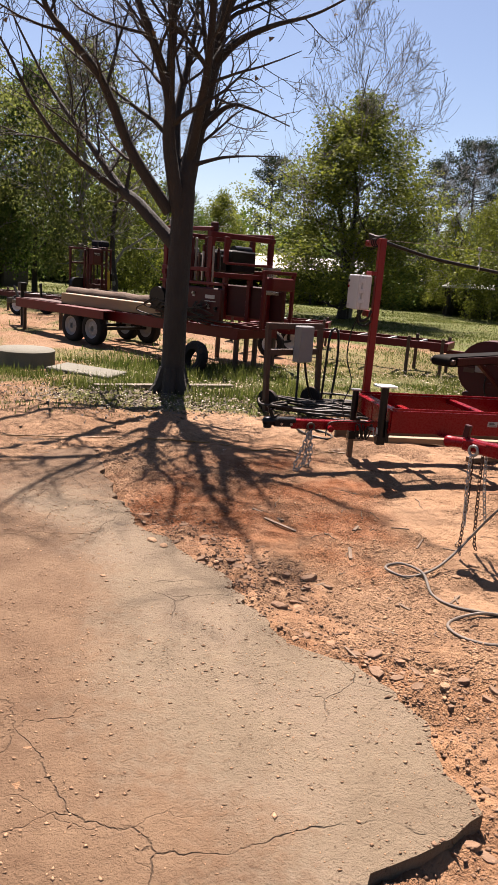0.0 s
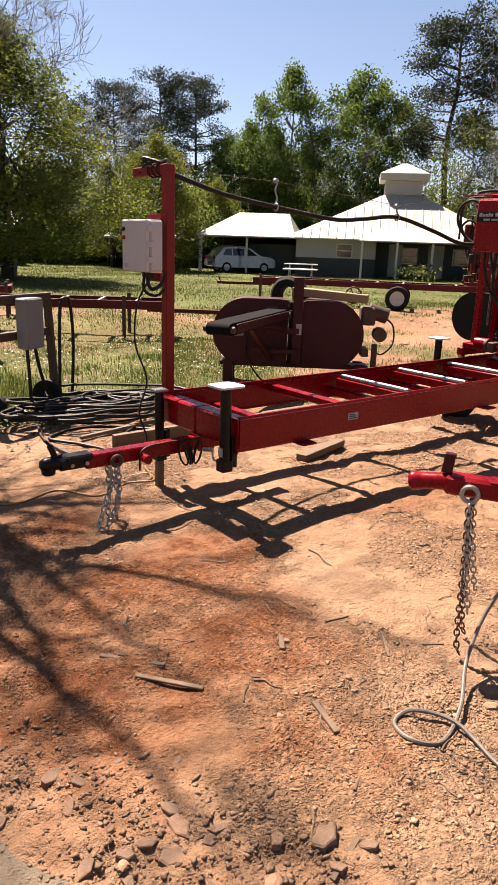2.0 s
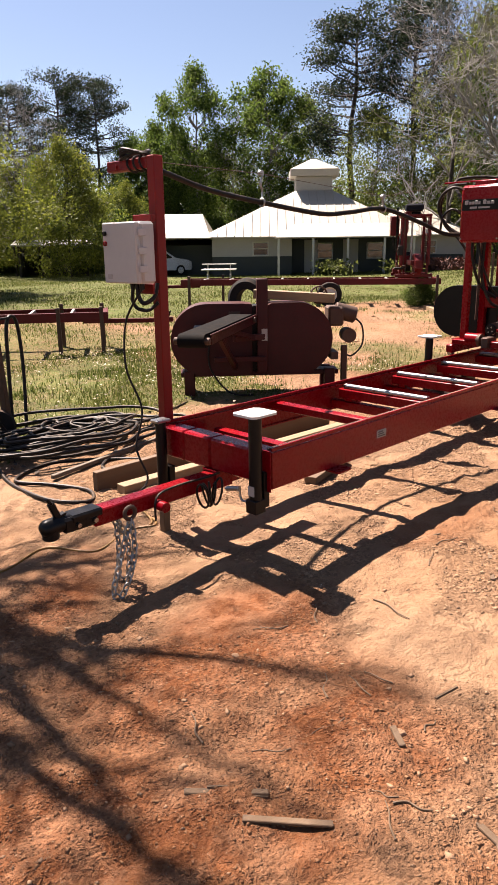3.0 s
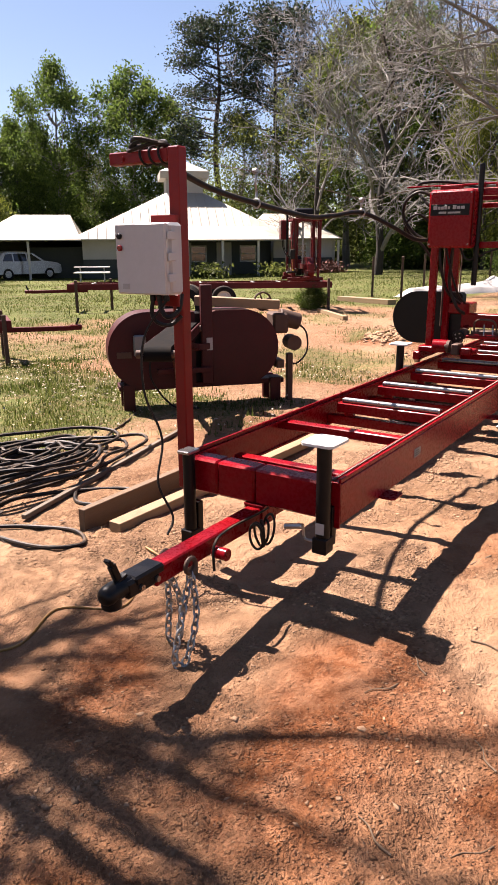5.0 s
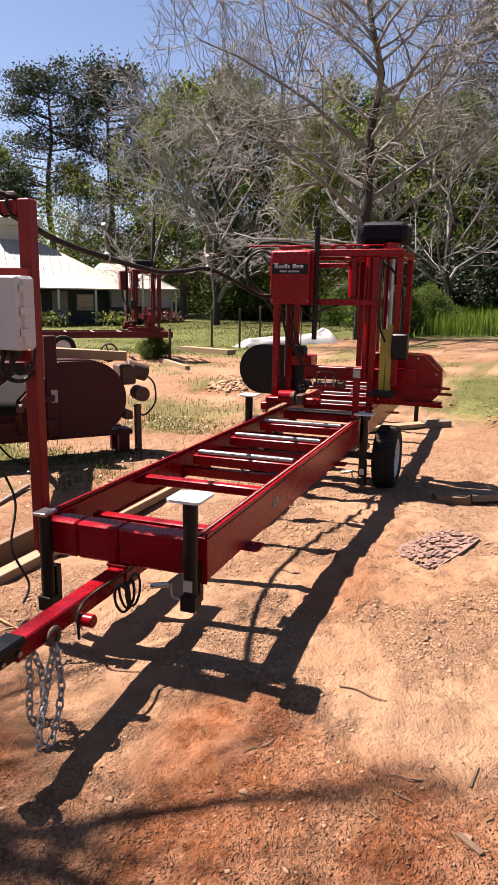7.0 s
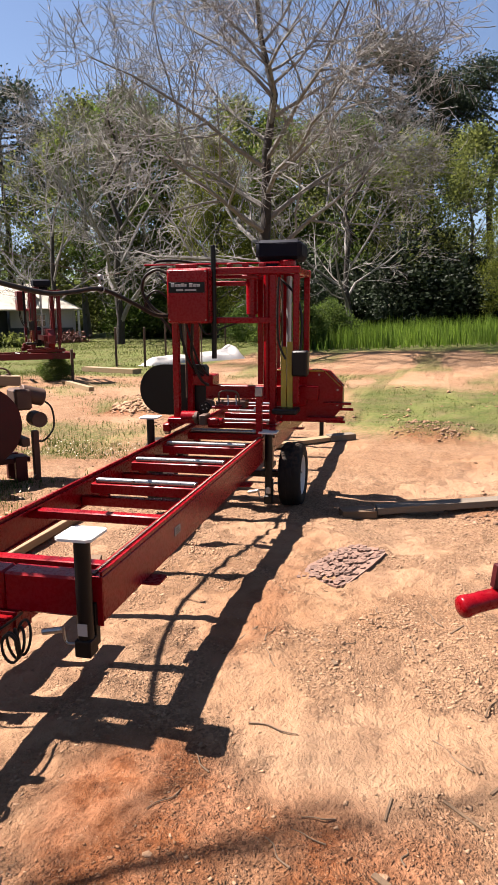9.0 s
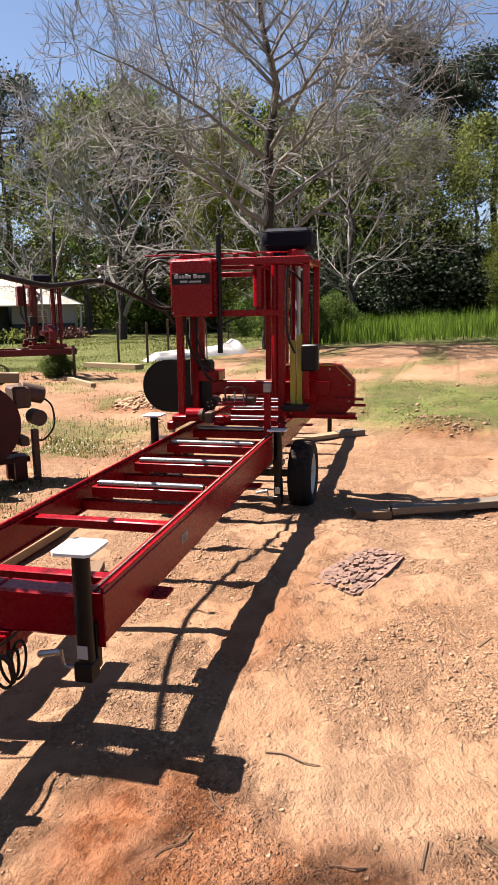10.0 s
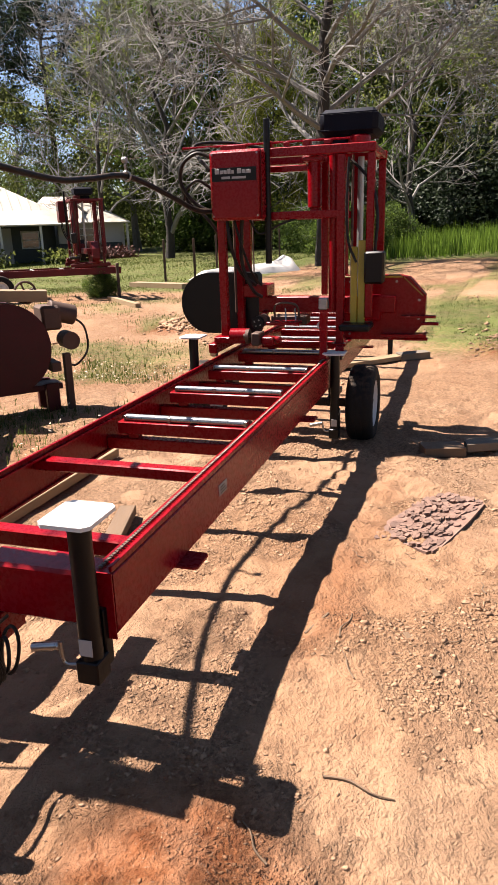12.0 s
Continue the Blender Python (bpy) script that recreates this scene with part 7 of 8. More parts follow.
# bare trees
for az, d, form, h, wf, ox, oy in ((61.9, 38.0, 1, 15.0, 1.15, 0, 4), (73.8, 27.0, 0, 17.5, 1.05, 0, 4), (80.4, 41.0, 1, 13.5, 1.15, 0, 4), (22.4, 46, 1, 9.5, 1.0, 0.2, 1.7), (57.2, 44.0, 1, 13.5, 1.1, 0, 4), (-5.5, 29, 1, 10.0, 1.0, 0.4, 0), (13.2, 32.0, 1, 12.2, 0.8, 0.4, 0), (41.0, 60, 1, 12.0, 1.0, 0, 4)):
    x, y = spot(az, d, ox, oy)
    k = h / (17, 12)[form]
    plant("bare_tree", x, y, (("trunk", BARE[form][0]), ("branch_work", BARE[form][1])), rt.uniform(0, 360), (k * wf, k * wf, k), "leafless grey-barked tree with fine spreading twigs", "tree", "bare trees")
# undergrowth along the edge of the wood; darkened leaves past 70 degrees imitate shade
for k in range(46):
    az = -24 + 130 * (k + rt.random() * 0.7) / 46
    d = rt.uniform(44, 50) if az > 62 else rt.uniform(50, 58) if az < 30 else rt.uniform(60, 66)
    x, y = spot(az, d, 0, 2)
    f = 2 if az > 70 else rt.randint(0, 1)
    kk = rt.uniform(0.8, 1.35) * (1.05 if az > 70 else 1.0)
    plant("bush", x, y, (("trunk", BUSH[f][0]), ("crown", BUSH[f][1])), rt.uniform(0, 360), (kk * 1.2, kk * 1.2, kk), "dense bush with leaves darkened for the shade at the foot of the wood" if f == 2 else "dense green undergrowth bush at the edge of the wood", "bush", "undergrowth")
for az, d, k in ((76.8, 30, 0.42), (75.0, 32, 0.5), (79.0, 34, 0.45), (56.6, 19.0, 0.16), (72.5, 36, 0.5)):
    x, y = spot(az, d, 0, 4)
    plant("bush", x, y, (("trunk", BUSH[0][0]), ("crown", BUSH[0][1])), rt.uniform(0, 360), (k, k, k), "small green bush in the tall grass", "bush", "undergrowth")
# far woods
rgw = np.random.default_rng(9)
nw = 2600
wa, wd = np.radians(rgw.uniform(-48, 118, nw)), rgw.uniform(70, 84, nw)
wz = rgw.uniform(0, 1, nw) ** 1.2 * (5.0 + 4.0 * vnoise(wa * 30, wa * 0, 1.0, 61))
cen = np.stack([wd * np.sin(wa), 4 + wd * np.cos(wa), base_z(wd * np.sin(wa), 4 + wd * np.cos(wa)) + wz], 1)
woods = leaf_cloud("far_woods", rgw, cen, (0.9, 0.9, 0.7), 40, 0.26)
solo("far_woods", woods, LEAF_GREEN, "dark green woods closing the far side of the fields", "woods", kind="stuff")

# the bare tree in the yard
rb = random.Random(12)
TX, TY = 0.29, 9.31
s = Shape()
trunk_line = [Vector(p) for p in ((0, 0, -0.35), (0, 0, 0.0), (0.01, 0.02, 0.5), (0.01, 0, 1.0), (0.03, 0, 1.87), (0.05, 0, 2.64))]
s.tube(spline(trunk_line, 4), [0.30, 0.26, 0.225, 0.20] + [0.182, 0.172, 0.165, 0.16] + [0.155] * 4 + [0.15] * 4 + [0.148, 0.145, 0.142, 0.14] + [0.135], 18)
for k in range(6):
    an = k * 1.05 + 0.3
    s.tube([Vector((0.09 * math.cos(an), 0.09 * math.sin(an), 0.34)), Vector((0.16 * math.cos(an), 0.16 * math.sin(an), 0.10)), Vector((0.27 * math.cos(an), 0.27 * math.sin(an), -0.02)), Vector((0.42 * math.cos(an), 0.42 * math.sin(an), -0.10))], [0.09, 0.095, 0.07, 0.03], 8)
BOUGHS = [
    ([(0.04, 0, 2.2), (0.06, 0, 2.64), (0.18, 0.1, 3.39), (0.33, 0.1, 4.11), (0.43, 0.2, 4.74), (0.60, 0.2, 5.6), (0.62, 0.3, 6.6), (0.70, 0.2, 7.6), (0.85, 0.1, 8.6)], 0.14),
    ([(0.04, 0, 2.10), (-0.16, -0.2, 3.09), (-0.18, -0.3, 3.61), (-0.41, -0.5, 4.22), (-0.63, -0.6, 4.69), (-1.0, -0.9, 5.8), (-1.1, -1.0, 6.8)], 0.10),
    ([(0.0, 0, 1.90), (-0.56, 0.3, 2.45), (-0.81, 0.5, 2.64), (-1.2, 0.8, 3.13), (-1.9, 1.3, 4.0), (-2.6, 1.6, 5.2)], 0.10),
    ([(-0.13, 0, 2.35), (-0.61, -0.2, 2.99), (-0.98, -0.5, 3.73), (-1.49, -0.8, 4.24), (-1.62, -0.9, 4.59), (-2.3, -1.3, 6.0)], 0.085),
    ([(0.15, 0, 3.29), (0.52, -0.2, 3.61), (0.8, -0.4, 3.57), (1.25, -0.6, 3.38)], 0.045),
    ([(0.08, 0, 2.91), (0.55, -0.1, 3.05), (1.2, -0.2, 3.10)], 0.035),
    ([(0.33, 0.1, 4.11), (0.61, 0, 4.39), (1.01, -0.2, 4.55), (1.56, -0.4, 4.7), (2.3, -0.7, 5.1)], 0.06),
    ([(0.10, 0, 3.0), (0.25, -0.6, 3.9), (0.3, -1.2, 5.0), (0.5, -1.7, 5.9), (0.5, -2.0, 6.6)], 0.065),
    ([(-0.02, 0, 2.5), (-0.1, 0.6, 3.6), (0.1, 1.2, 5.0), (0.0, 1.6, 6.8)], 0.085),
    ([(-0.18, -0.3, 3.6), (-0.15, -0.6, 4.6), (0.05, -0.9, 5.5), (0.0, -1.0, 6.4)], 0.06),
    ([(0.42, 0.2, 4.7), (0.8, 0.6, 5.6), (1.1, 1.1, 6.4), (1.2, 1.6, 7.4)], 0.06),
    ([(-0.6, -0.6, 4.7), (-1.3, -0.4, 5.3), (-2.1, -0.2, 5.9), (-2.9, 0.0, 6.8)], 0.05),
    ([(0.33, 0.1, 4.11), (0.52, -0.28, 4.95), (0.80, -0.40, 5.55), (1.08, -0.50, 6.05), (1.36, -0.64, 6.55), (1.75, -0.8, 7.2)], 0.065),
    ([(0.50, 0.2, 5.1), (0.42, -0.1, 6.0), (0.40, -0.3, 7.0), (0.25, -0.5, 8.0)], 0.07),
    ([(-0.84, 0.45, 2.6), (-1.41, 0.2, 2.98), (-1.82, 0.0, 3.46), (-2.21, -0.1, 4.17), (-2.8, -0.3, 5.0)], 0.05),
]
yard_tree = thing("bare_tree", pose(TX, TY, float(base_z(TX, TY))), "leafless dark-barked yard tree with many forking limbs", "tree", "yard trees")
part("trunk", s, BARK, yard_tree)
for line, r in BOUGHS:
    s = Shape()
    pts = spline(line, 6)
    n = len(pts)
    rad = [max(0.008, r * (1 - 0.9 * i / (n - 1)) ** 1.15) for i in range(n)]
    s.tube(pts, rad, 9)
    total = sum((b - a).length for a, b in zip(pts, pts[1:]))
    bushy = 2.2 if line[-1][0] > 1.3 else 3.3
    for k in range(int(total * bushy)):
        i = int(n * (0.18 + 0.8 * rb.random()))
        i = min(i, n - 2)
        w = (pts[i + 1] - pts[i]).normalized()
        side = Matrix.Rotation(rb.random() * 6.283, 3, w) @ w.orthogonal().normalized()
        nd = (w * 0.55 + side * 0.8 + Vector((0, 0, 0.15))).normalized()
        grow(s, pts[i], nd, rb.uniform(0.7, 1.5) * (0.7 if bushy < 3 else 1.0), max(0.008, rad[i] * 0.45), 2, rb, 0.02, (3, 5), 0.75, 0.0035, 5, 0.58)
    part("bough", s, BARK, yard_tree)
# a few dry leaves left on it
rgl = np.random.default_rng(3)
cen = np.stack([rgl.uniform(-2.4, 2.2, 60), rgl.uniform(-1.6, 1.4, 60), rgl.uniform(3.0, 7.5, 60)], 1)
dead = leaf_cloud("dry_leaves", rgl, cen, (0.05, 0.05, 0.05), 1, 0.035)
dead.materials.append(LITTER)
tagged(part("dry_leaves", dead, LITTER, yard_tree), kind="stuff")


# ---- grass ----
def blades(name, rng, n, box, height, width, accept, material, label, lean=0.35):
    x, y = rng.uniform(box[0], box[1], n), rng.uniform(box[2], box[3], n)
    keep = rng.uniform(0, 1, n) < accept(x, y)
    x, y = x[keep], y[keep]
    n = len(x)
    h = height * rng.uniform(0.35, 1.25, n) * (0.55 + 0.9 * vnoise(x, y, 0.9, 71))
    an, ln = rng.uniform(0, 2 * math.pi, n), rng.uniform(0, lean, n) * h
    z = ground_z(x, y) - 0.01
    w = width * rng.uniform(0.6, 1.3, n)
    ca, sa = np.cos(an), np.sin(an)
    a = np.stack([x - sa * w, y + ca * w, z], 1)
    b = np.stack([x + sa * w, y - ca * w, z], 1)
    c = np.stack([x + ca * ln, y + sa * ln, z + h], 1)
    me = raw_mesh(name, np.stack([a, b, c], 1).reshape(-1, 3), np.arange(3 * n).reshape(-1, 3))
    return solo(name, me, material, label, "grass", kind="stuff")


rg = np.random.default_rng(21)
blades("yard_grass", rg, 170000, (-2.5, 8.0, 7.2, 13.5), 0.055, 0.007, lambda x, y: grass_cover(x, y) ** 1.3 * (0.12 + 0.9 * step(0.35, 0.75, vnoise(x, y, 1.7, 72))), GRASS, "patchy spring grass and weeds in the yard")
blades("meadow_grass", rg, 190000, (-12, 36, 13.5, 48), 0.075, 0.014, lambda x, y: grass_cover(x, y) * (0.35 + 0.8 * step(0.3, 0.7, vnoise(x, y, 0.5, 73))), GRASS, "short meadow grass reaching to the house")
blades("yard_weeds", rg, 22000, (-2.4, 2.2, 9.0, 12.4), 0.16, 0.0065, lambda x, y: grass_cover(x, y) * step(0.42, 0.68, vnoise(x, y, 1.1, 76)), GRASS, "knee-high spring weeds round the tree and the stand", 0.5)
blades("track_weeds", rg, 60000, (5, 18, 6.5, 18), 0.07, 0.006, lambda x, y: np.clip(grass_cover(x, y), 0, 0.5), GRASS, "thin weeds on the bare dirt of the yard")
blades("verge_grass", rg, 50000, (9, 17, -3, 8), 0.03, 0.006, lambda x, y: grass_cover(x, y) * (0.2 + 0.8 * step(0.3, 0.7, vnoise(x, y, 1.1, 75))), GRASS, "thin low grass patch beside the track")
blades("tall_grass", rg, 90000, (26, 52, -14, 22), 0.75, 0.025, lambda x, y: step(28.5, 31.5, x + 0.30 * (y - 4)) * (1 - step(9, 13, y)) * (0.6 + 0.4 * vnoise(x, y, 0.5, 74)), GRASS_TALL, "tall bright green grass before the wood", 0.3)


# ---- loose stones and clods ----
def lumps(name, rng, n, box, size, accept, material, label, flat=0.6):
    """Angular stones pressed into the ground."""
    x, y = rng.uniform(box[0], box[1], n), rng.uniform(box[2], box[3], n)
    keep = rng.uniform(0, 1, n) < accept(x, y)
    x, y = x[keep], y[keep]
    n = len(x)
    r = size * rng.lognormal(0, 0.65, n)
    r = np.clip(r, size * 0.4, size * 3.0)
    on = (x < apron_edge(y)) & (y < 6.2) & (x > -3)
    z = np.where(on, np.maximum(apron_z(x, y), ground_z(x, y)), ground_z(x, y)) + r * 0.05
    base = np.array([(1, 0, 0), (0.05, 1, 0.1), (-1, 0, 0), (0, -1, 0.1), (0.1, 0, 1), (0, 0, -0.6)])
    tri = np.array([(0, 1, 4), (1, 2, 4), (2, 3, 4), (3, 0, 4), (1, 0, 5), (2, 1, 5), (3, 2, 5), (0, 3, 5)])
    j = (base[None] * rng.uniform(0.6, 1.4, (n, 6, 1)) + rng.uniform(-0.3, 0.3, (n, 6, 3))) * np.stack([rng.uniform(0.8, 1.4, n), rng.uniform(0.6, 1.0, n), np.full(n, flat)], 1)[:, None, :]
    an = rng.uniform(0, 2 * math.pi, n)
    ca, sa = np.cos(an)[:, None], np.sin(an)[:, None]
    v = np.stack([(j[..., 0] * ca - j[..., 1] * sa) * r[:, None] + x[:, None], (j[..., 0] * sa + j[..., 1] * ca) * r[:, None] + y[:, None], j[..., 2] * r[:, None] + z[:, None]], -1)
    f = tri[None] + (np.arange(n) * 6)[:, None, None]
    me = raw_mesh(name, v.reshape(-1, 3), f.reshape(-1, 3))
    return solo(name, me, material, label, "stones", kind="stuff")


def soil_only(x, y):
    return (x > apron_edge(y) + 0.02) * (1 - grass_cover(x, y))


rs = np.random.default_rng(33)
lumps("gravel", rs, 190000, (-0.6, 5.6, 1.6, 7.0), 0.0034, lambda x, y: soil_only(x, y) * (0.015 + 0.9 * crumb_cover(x, y)) * (1 - np.clip(1.5 * clay_cover(x, y), 0, 0.96)), PEBBLE, "small stones and crumbs of clay strewn over the yard")
lumps("clods", rs, 30000, (-0.3, 5.5, 1.6, 6.6), 0.0056, lambda x, y: soil_only(x, y) * (0.01 + 0.9 * crumb_cover(x, y) ** 2) * (1 - np.clip(1.5 * clay_cover(x, y), 0, 0.96)), PEBBLE, "clods of dried clay lying on the bare ground")
lumps("clay_crumbs", rs, 60000, (-0.3, 5.0, 1.6, 6.6), 0.0032, lambda x, y: soil_only(x, y) * clay_cover(x, y) * (0.03 + 0.9 * crumb_cover(x, y) ** 2), CLAY_CRUMB, "fine crumbs of red clay on the bare ground")
lumps("rubble", rs, 120000, (-0.6, 2.6, 0.9, 6.0), 0.0042, lambda x, y: rubble_cover(x, y) * (0.25 + 0.75 * vnoise(x, y, 4.0, 83)), RUBBLE, "broken rubble and clods along the apron's edge")
lumps("apron_grit", rs, 30000, (-2.0, 1.5, 1.0, 6.5), 0.0030, lambda x, y: (x < apron_edge(y) - 0.03) * (0.06 + 0.6 * step(0.45, 0.8, vnoise(x, y, 1.2, 84)) + 0.5 * step(0.0, 0.7, 0.72 - 0.36 * (y - 1.4) - x)), PEBBLE, "grit and small stones scattered on the concrete")
lumps("far_clods", rs, 3500, (6, 17, 2, 15), 0.02, lambda x, y: (1 - grass_cover(x, y)) * step(0.45, 0.75, vnoise(x, y, 0.8, 85)), PEBBLE, "clods and ruts in the sandy track")
lumps("dirt_heap", rs, 2500, (10.0, 12.6, 8.7, 10.4), 0.028, lambda x, y: 1 - step(0.5, 1.0, np.hypot((x - 11.2) / 1.2, (y - 9.5) / 0.7)), PEBBLE, "low heap of red clay clods")

lumps("turned_clods", rs, 5000, (4.9, 11.0, 3.2, 5.6), 0.013, lambda x, y: np.maximum(1 - step(0.4, 1.1, np.hypot((x - 9.7) / 1.1, (y - 4.5) / 0.6)), 1 - step(0.4, 1.1, np.hypot((x - 5.7) / 0.6, (y - 3.85) / 0.45))), RUBBLE, "turned-up clods of red clay in low heaps")

rk = random.Random(8)
STONES = [(0.93, 3.29, 0.05), (0.84, 3.62, 0.035), (0.34, 3.70, 0.055), (0.27, 3.78, 0.06), (0.64, 3.54, 0.035), (1.07, 3.12, 0.06), (1.03, 3.04, 0.07), (2.19, 3.64, 0.06), (1.82, 3.84, 0.03), (1.08, 3.11, 0.04), (1.11, 2.67, 0.05), (0.96, 2.72, 0.04), (1.51, 2.32, 0.045), (1.54, 2.48, 0.04), (0.04, 3.27, 0.03), (1.50, 4.89, 0.03), (1.63, 4.20, 0.04), (3.32, 4.51, 0.035), (2.03, 3.50, 0.05)]
for x, y, r in [(a, b, c * 0.42) for a, b, c in STONES]:
    s = Shape()
    pts, fc = [], []
    for i in range(4):
        for k in range(7):
            an = 2 * math.pi * (k + 0.5 * (i % 2)) / 7
            rr = r * (1.0, 1.05, 0.85, 0.45)[i] * rk.uniform(0.8, 1.15)
            pts.append((rr * math.cos(an) * 1.3, rr * math.sin(an), r * (-0.35, 0.12, 0.42, 0.55)[i] + rk.uniform(-0.06, 0.06) * r))
    for i in range(3):
        for k in range(7):
            l = (k + 1) % 7
            fc.append((i * 7 + k, i * 7 + l, (i + 1) * 7 + l, (i + 1) * 7 + k))
    fc += [tuple(range(7))[::-1], tuple(range(21, 28))]
    s.add(pts, fc)
    z = float(ground_z(x, y)) if x > float(apron_edge(y)) else float(apron_z(x, y))
    solo("clay_clod", s.mesh("clay_clod", False), PEBBLE, "lump of dried reddish clay on the bare ground", "stone", pose(x, y, z, 0, 0, rk.uniform(0, 360)), "clay clods")


rbk = random.Random(29)
STONE_PALE = surface("broken_stone", (0.205, 0.135, 0.090), (0.115, 0.070, 0.045), 0.95, 0, 40, 7, 0.5, spec=0.12)
for k in range(70):
    y = rbk.uniform(1.5, 4.3)
    x = float(apron_edge(y)) + rbk.uniform(0.03, 0.62) ** 1.2
    r = rbk.uniform(0.009, 0.030) * (1.0 if k % 5 else 1.5)
    n = rbk.randint(5, 7)
    out = [(r * rbk.uniform(0.7, 1.25) * math.cos(6.283 * i / n) * 1.25, r * rbk.uniform(0.65, 1.1) * math.sin(6.283 * i / n) * 0.8) for i in range(n)]
    t = r * rbk.uniform(0.22, 0.45)
    low = [(a * 1.05, b * 1.05, -0.012) for a, b in out]
    mid_ring = [(a * 1.02, b * 1.02, t * 0.75) for a, b in out]
    high = [(a * 0.86, b * 0.86, t + rbk.uniform(-0.12, 0.12) * t) for a, b in out]
    fc = [tuple(range(n))[::-1], tuple(range(2 * n, 3 * n))]
    fc += [(q * n + i, q * n + (i + 1) % n, (q + 1) * n + (i + 1) % n, (q + 1) * n + i) for q in range(2) for i in range(n)]
    s = Shape().add(low + mid_ring + high, fc)
    solo("broken_stone", s.mesh("broken_stone", False), STONE_PALE if k % 3 else RUBBLE, "flat angular piece of broken concrete in the rubble", "stone", pose(x, y, float(ground_z(x, y)), rbk.uniform(-10, 10), rbk.uniform(-10, 10), rbk.uniform(0, 360)), "rubble pieces")


def stick(name, x0, y0, x1, y1, w, t, material, label, lift=0.0, bend=0.0, category="stick", group="sticks"):
    """A sliver of wood or a twig between two places on the ground."""
    z0, z1 = float(ground_z(x0, y0)), float(ground_z(x1, y1))
    d = Vector((x1 - x0, y1 - y0, z1 - z0))
    s = Shape()
    if bend:
        n = Vector((-d.y, d.x, 0)).normalized() * bend
        s.tube(spline([(0, 0, t), d * 0.35 + n + Vector((0, 0, t * 1.5)), d * 0.7 - n * 0.4 + Vector((0, 0, t * 1.2)), d + Vector((0, 0, t))], 5), [t * 0.5 + t * 0.5 * (1 - k / 15) for k in range(16)], 6)
        return solo(name, s, material, label, category, Matrix.Translation((x0, y0, z0)), group)
    s.beam((0, 0, t * 0.5 + lift), d + Vector((0, 0, t * 0.5 + lift)), w, t, min(w, t) * 0.2)
    return solo(name, s, material, label, category, Matrix.Translation((x0, y0, z0)), group)


for a in ((0.93, 4.43, 1.13, 4.29), (0.99, 4.24, 1.18, 4.08), (2.78, 4.55, 3.01, 4.70), (1.44, 3.65, 1.47, 3.81), (1.58, 4.15, 1.63, 4.23), (2.85, 3.6, 2.98, 3.72)):
    stick("wood_sliver", *a, 0.022, 0.010, LUMBER, "splinter of sawn wood lying on the ground", group="wood slivers")
for a in ((1.32, 3.43, 1.52, 3.51), (1.47, 3.82, 1.42, 3.68), (1.35, 4.01, 1.41, 3.92), (2.85, 4.91, 3.04, 4.91), (2.21, 4.79, 2.20, 4.59), (4.36, 4.89, 4.12, 4.84), (0.99, 4.40, 1.12, 4.28), (1.9, 2.4, 2.1, 2.5), (2.6, 3.9, 2.8, 3.82), (3.4, 4.1, 3.6, 4.2), (3.9, 3.6, 4.2, 3.7), (2.2, 3.95, 2.35, 4.1)):
    stick("twig", *a, 0.006, 0.0045, LUMBER, "dry broken twig lying on the ground", bend=0.012, group="twigs")

rtw = random.Random(52)
for k in range(56):
    x, y = (rtw.uniform(1.3, 4.6), rtw.uniform(2.6, 5.0)) if k < 34 else (rtw.uniform(0.5, 2.0), rtw.uniform(1.8, 4.6))
    if x < float(apron_edge(y)) + 0.08:
        continue
    an, ln = rtw.uniform(0, 3.14), rtw.uniform(0.05, 0.17)
    if k % 3:
        stick("twig", x, y, x + ln * math.cos(an), y + ln * math.sin(an), 0.005, rtw.uniform(0.0025, 0.004), LUMBER, "dry broken twig lying on the ground", bend=rtw.uniform(0.004, 0.014), group="twigs")
    else:
        stick("wood_sliver", x, y, x + ln * math.cos(an), y + ln * math.sin(an), rtw.uniform(0.008, 0.02), 0.006, LUMBER, "splinter of sawn wood lying on the ground", group="wood slivers")


# ---- boards ----
def board(x0, y0, x1, y1, w, t, material, label, lift=0.0, tilt=0.0):
    z0, z1 = float(ground_z(x0, y0)) + lift, float(ground_z(x1, y1)) + lift
    s = Shape()
    L = math.dist((x0, y0), (x1, y1))
    s.box((0, -w / 2, 0), (L, w / 2, t), 0.003)
    m = pose(x0, y0, max(z0, z1 - 0.05) + 0.004, tilt, -math.degrees(math.atan2(z1 - z0, L)), math.degrees(math.atan2(y1 - y0, x1 - x0)))
    return solo("board", s, material, label, "board", m, "loose boards")


board(2.08, 7.06, 4.60, 7.30, 0.05, 0.14, LUMBER, "sawn plank standing on edge beside the mill")
board(2.17, 6.88, 4.70, 7.05, 0.09, 0.06, LUMBER_NEW, "pale sawn batten lying beside the mill")
board(1.97, 7.48, 4.16, 8.22, 0.035, 0.03, LUMBER_OLD, "thin weathered strip of wood", 0.01)
board(5.33, 4.98, 5.44, 4.72, 0.16, 0.065, LUMBER, "short offcut plank by the wheel")
board(5.44, 4.70, 5.72, 3.70, 0.13, 0.055, LUMBER_OLD, "dark weathered beam lying on the ground")
board(8.0, 6.35, 8.9, 5.65, 0.16, 0.05, LUMBER_NEW, "pale plank lying in the sun")
board(8.75, 5.75, 8.95, 5.45, 0.16, 0.08, LUMBER_OLD, "dark weathered block of timber in the sun")
board(3.2, 6.15, 3.75, 6.35, 0.09, 0.05, LUMBER, "short offcut under the mill bed")
board(19.0, 15.4, 18.3, 13.3, 0.35, 0.14, LUMBER_NEW, "pale slab board in the grass")
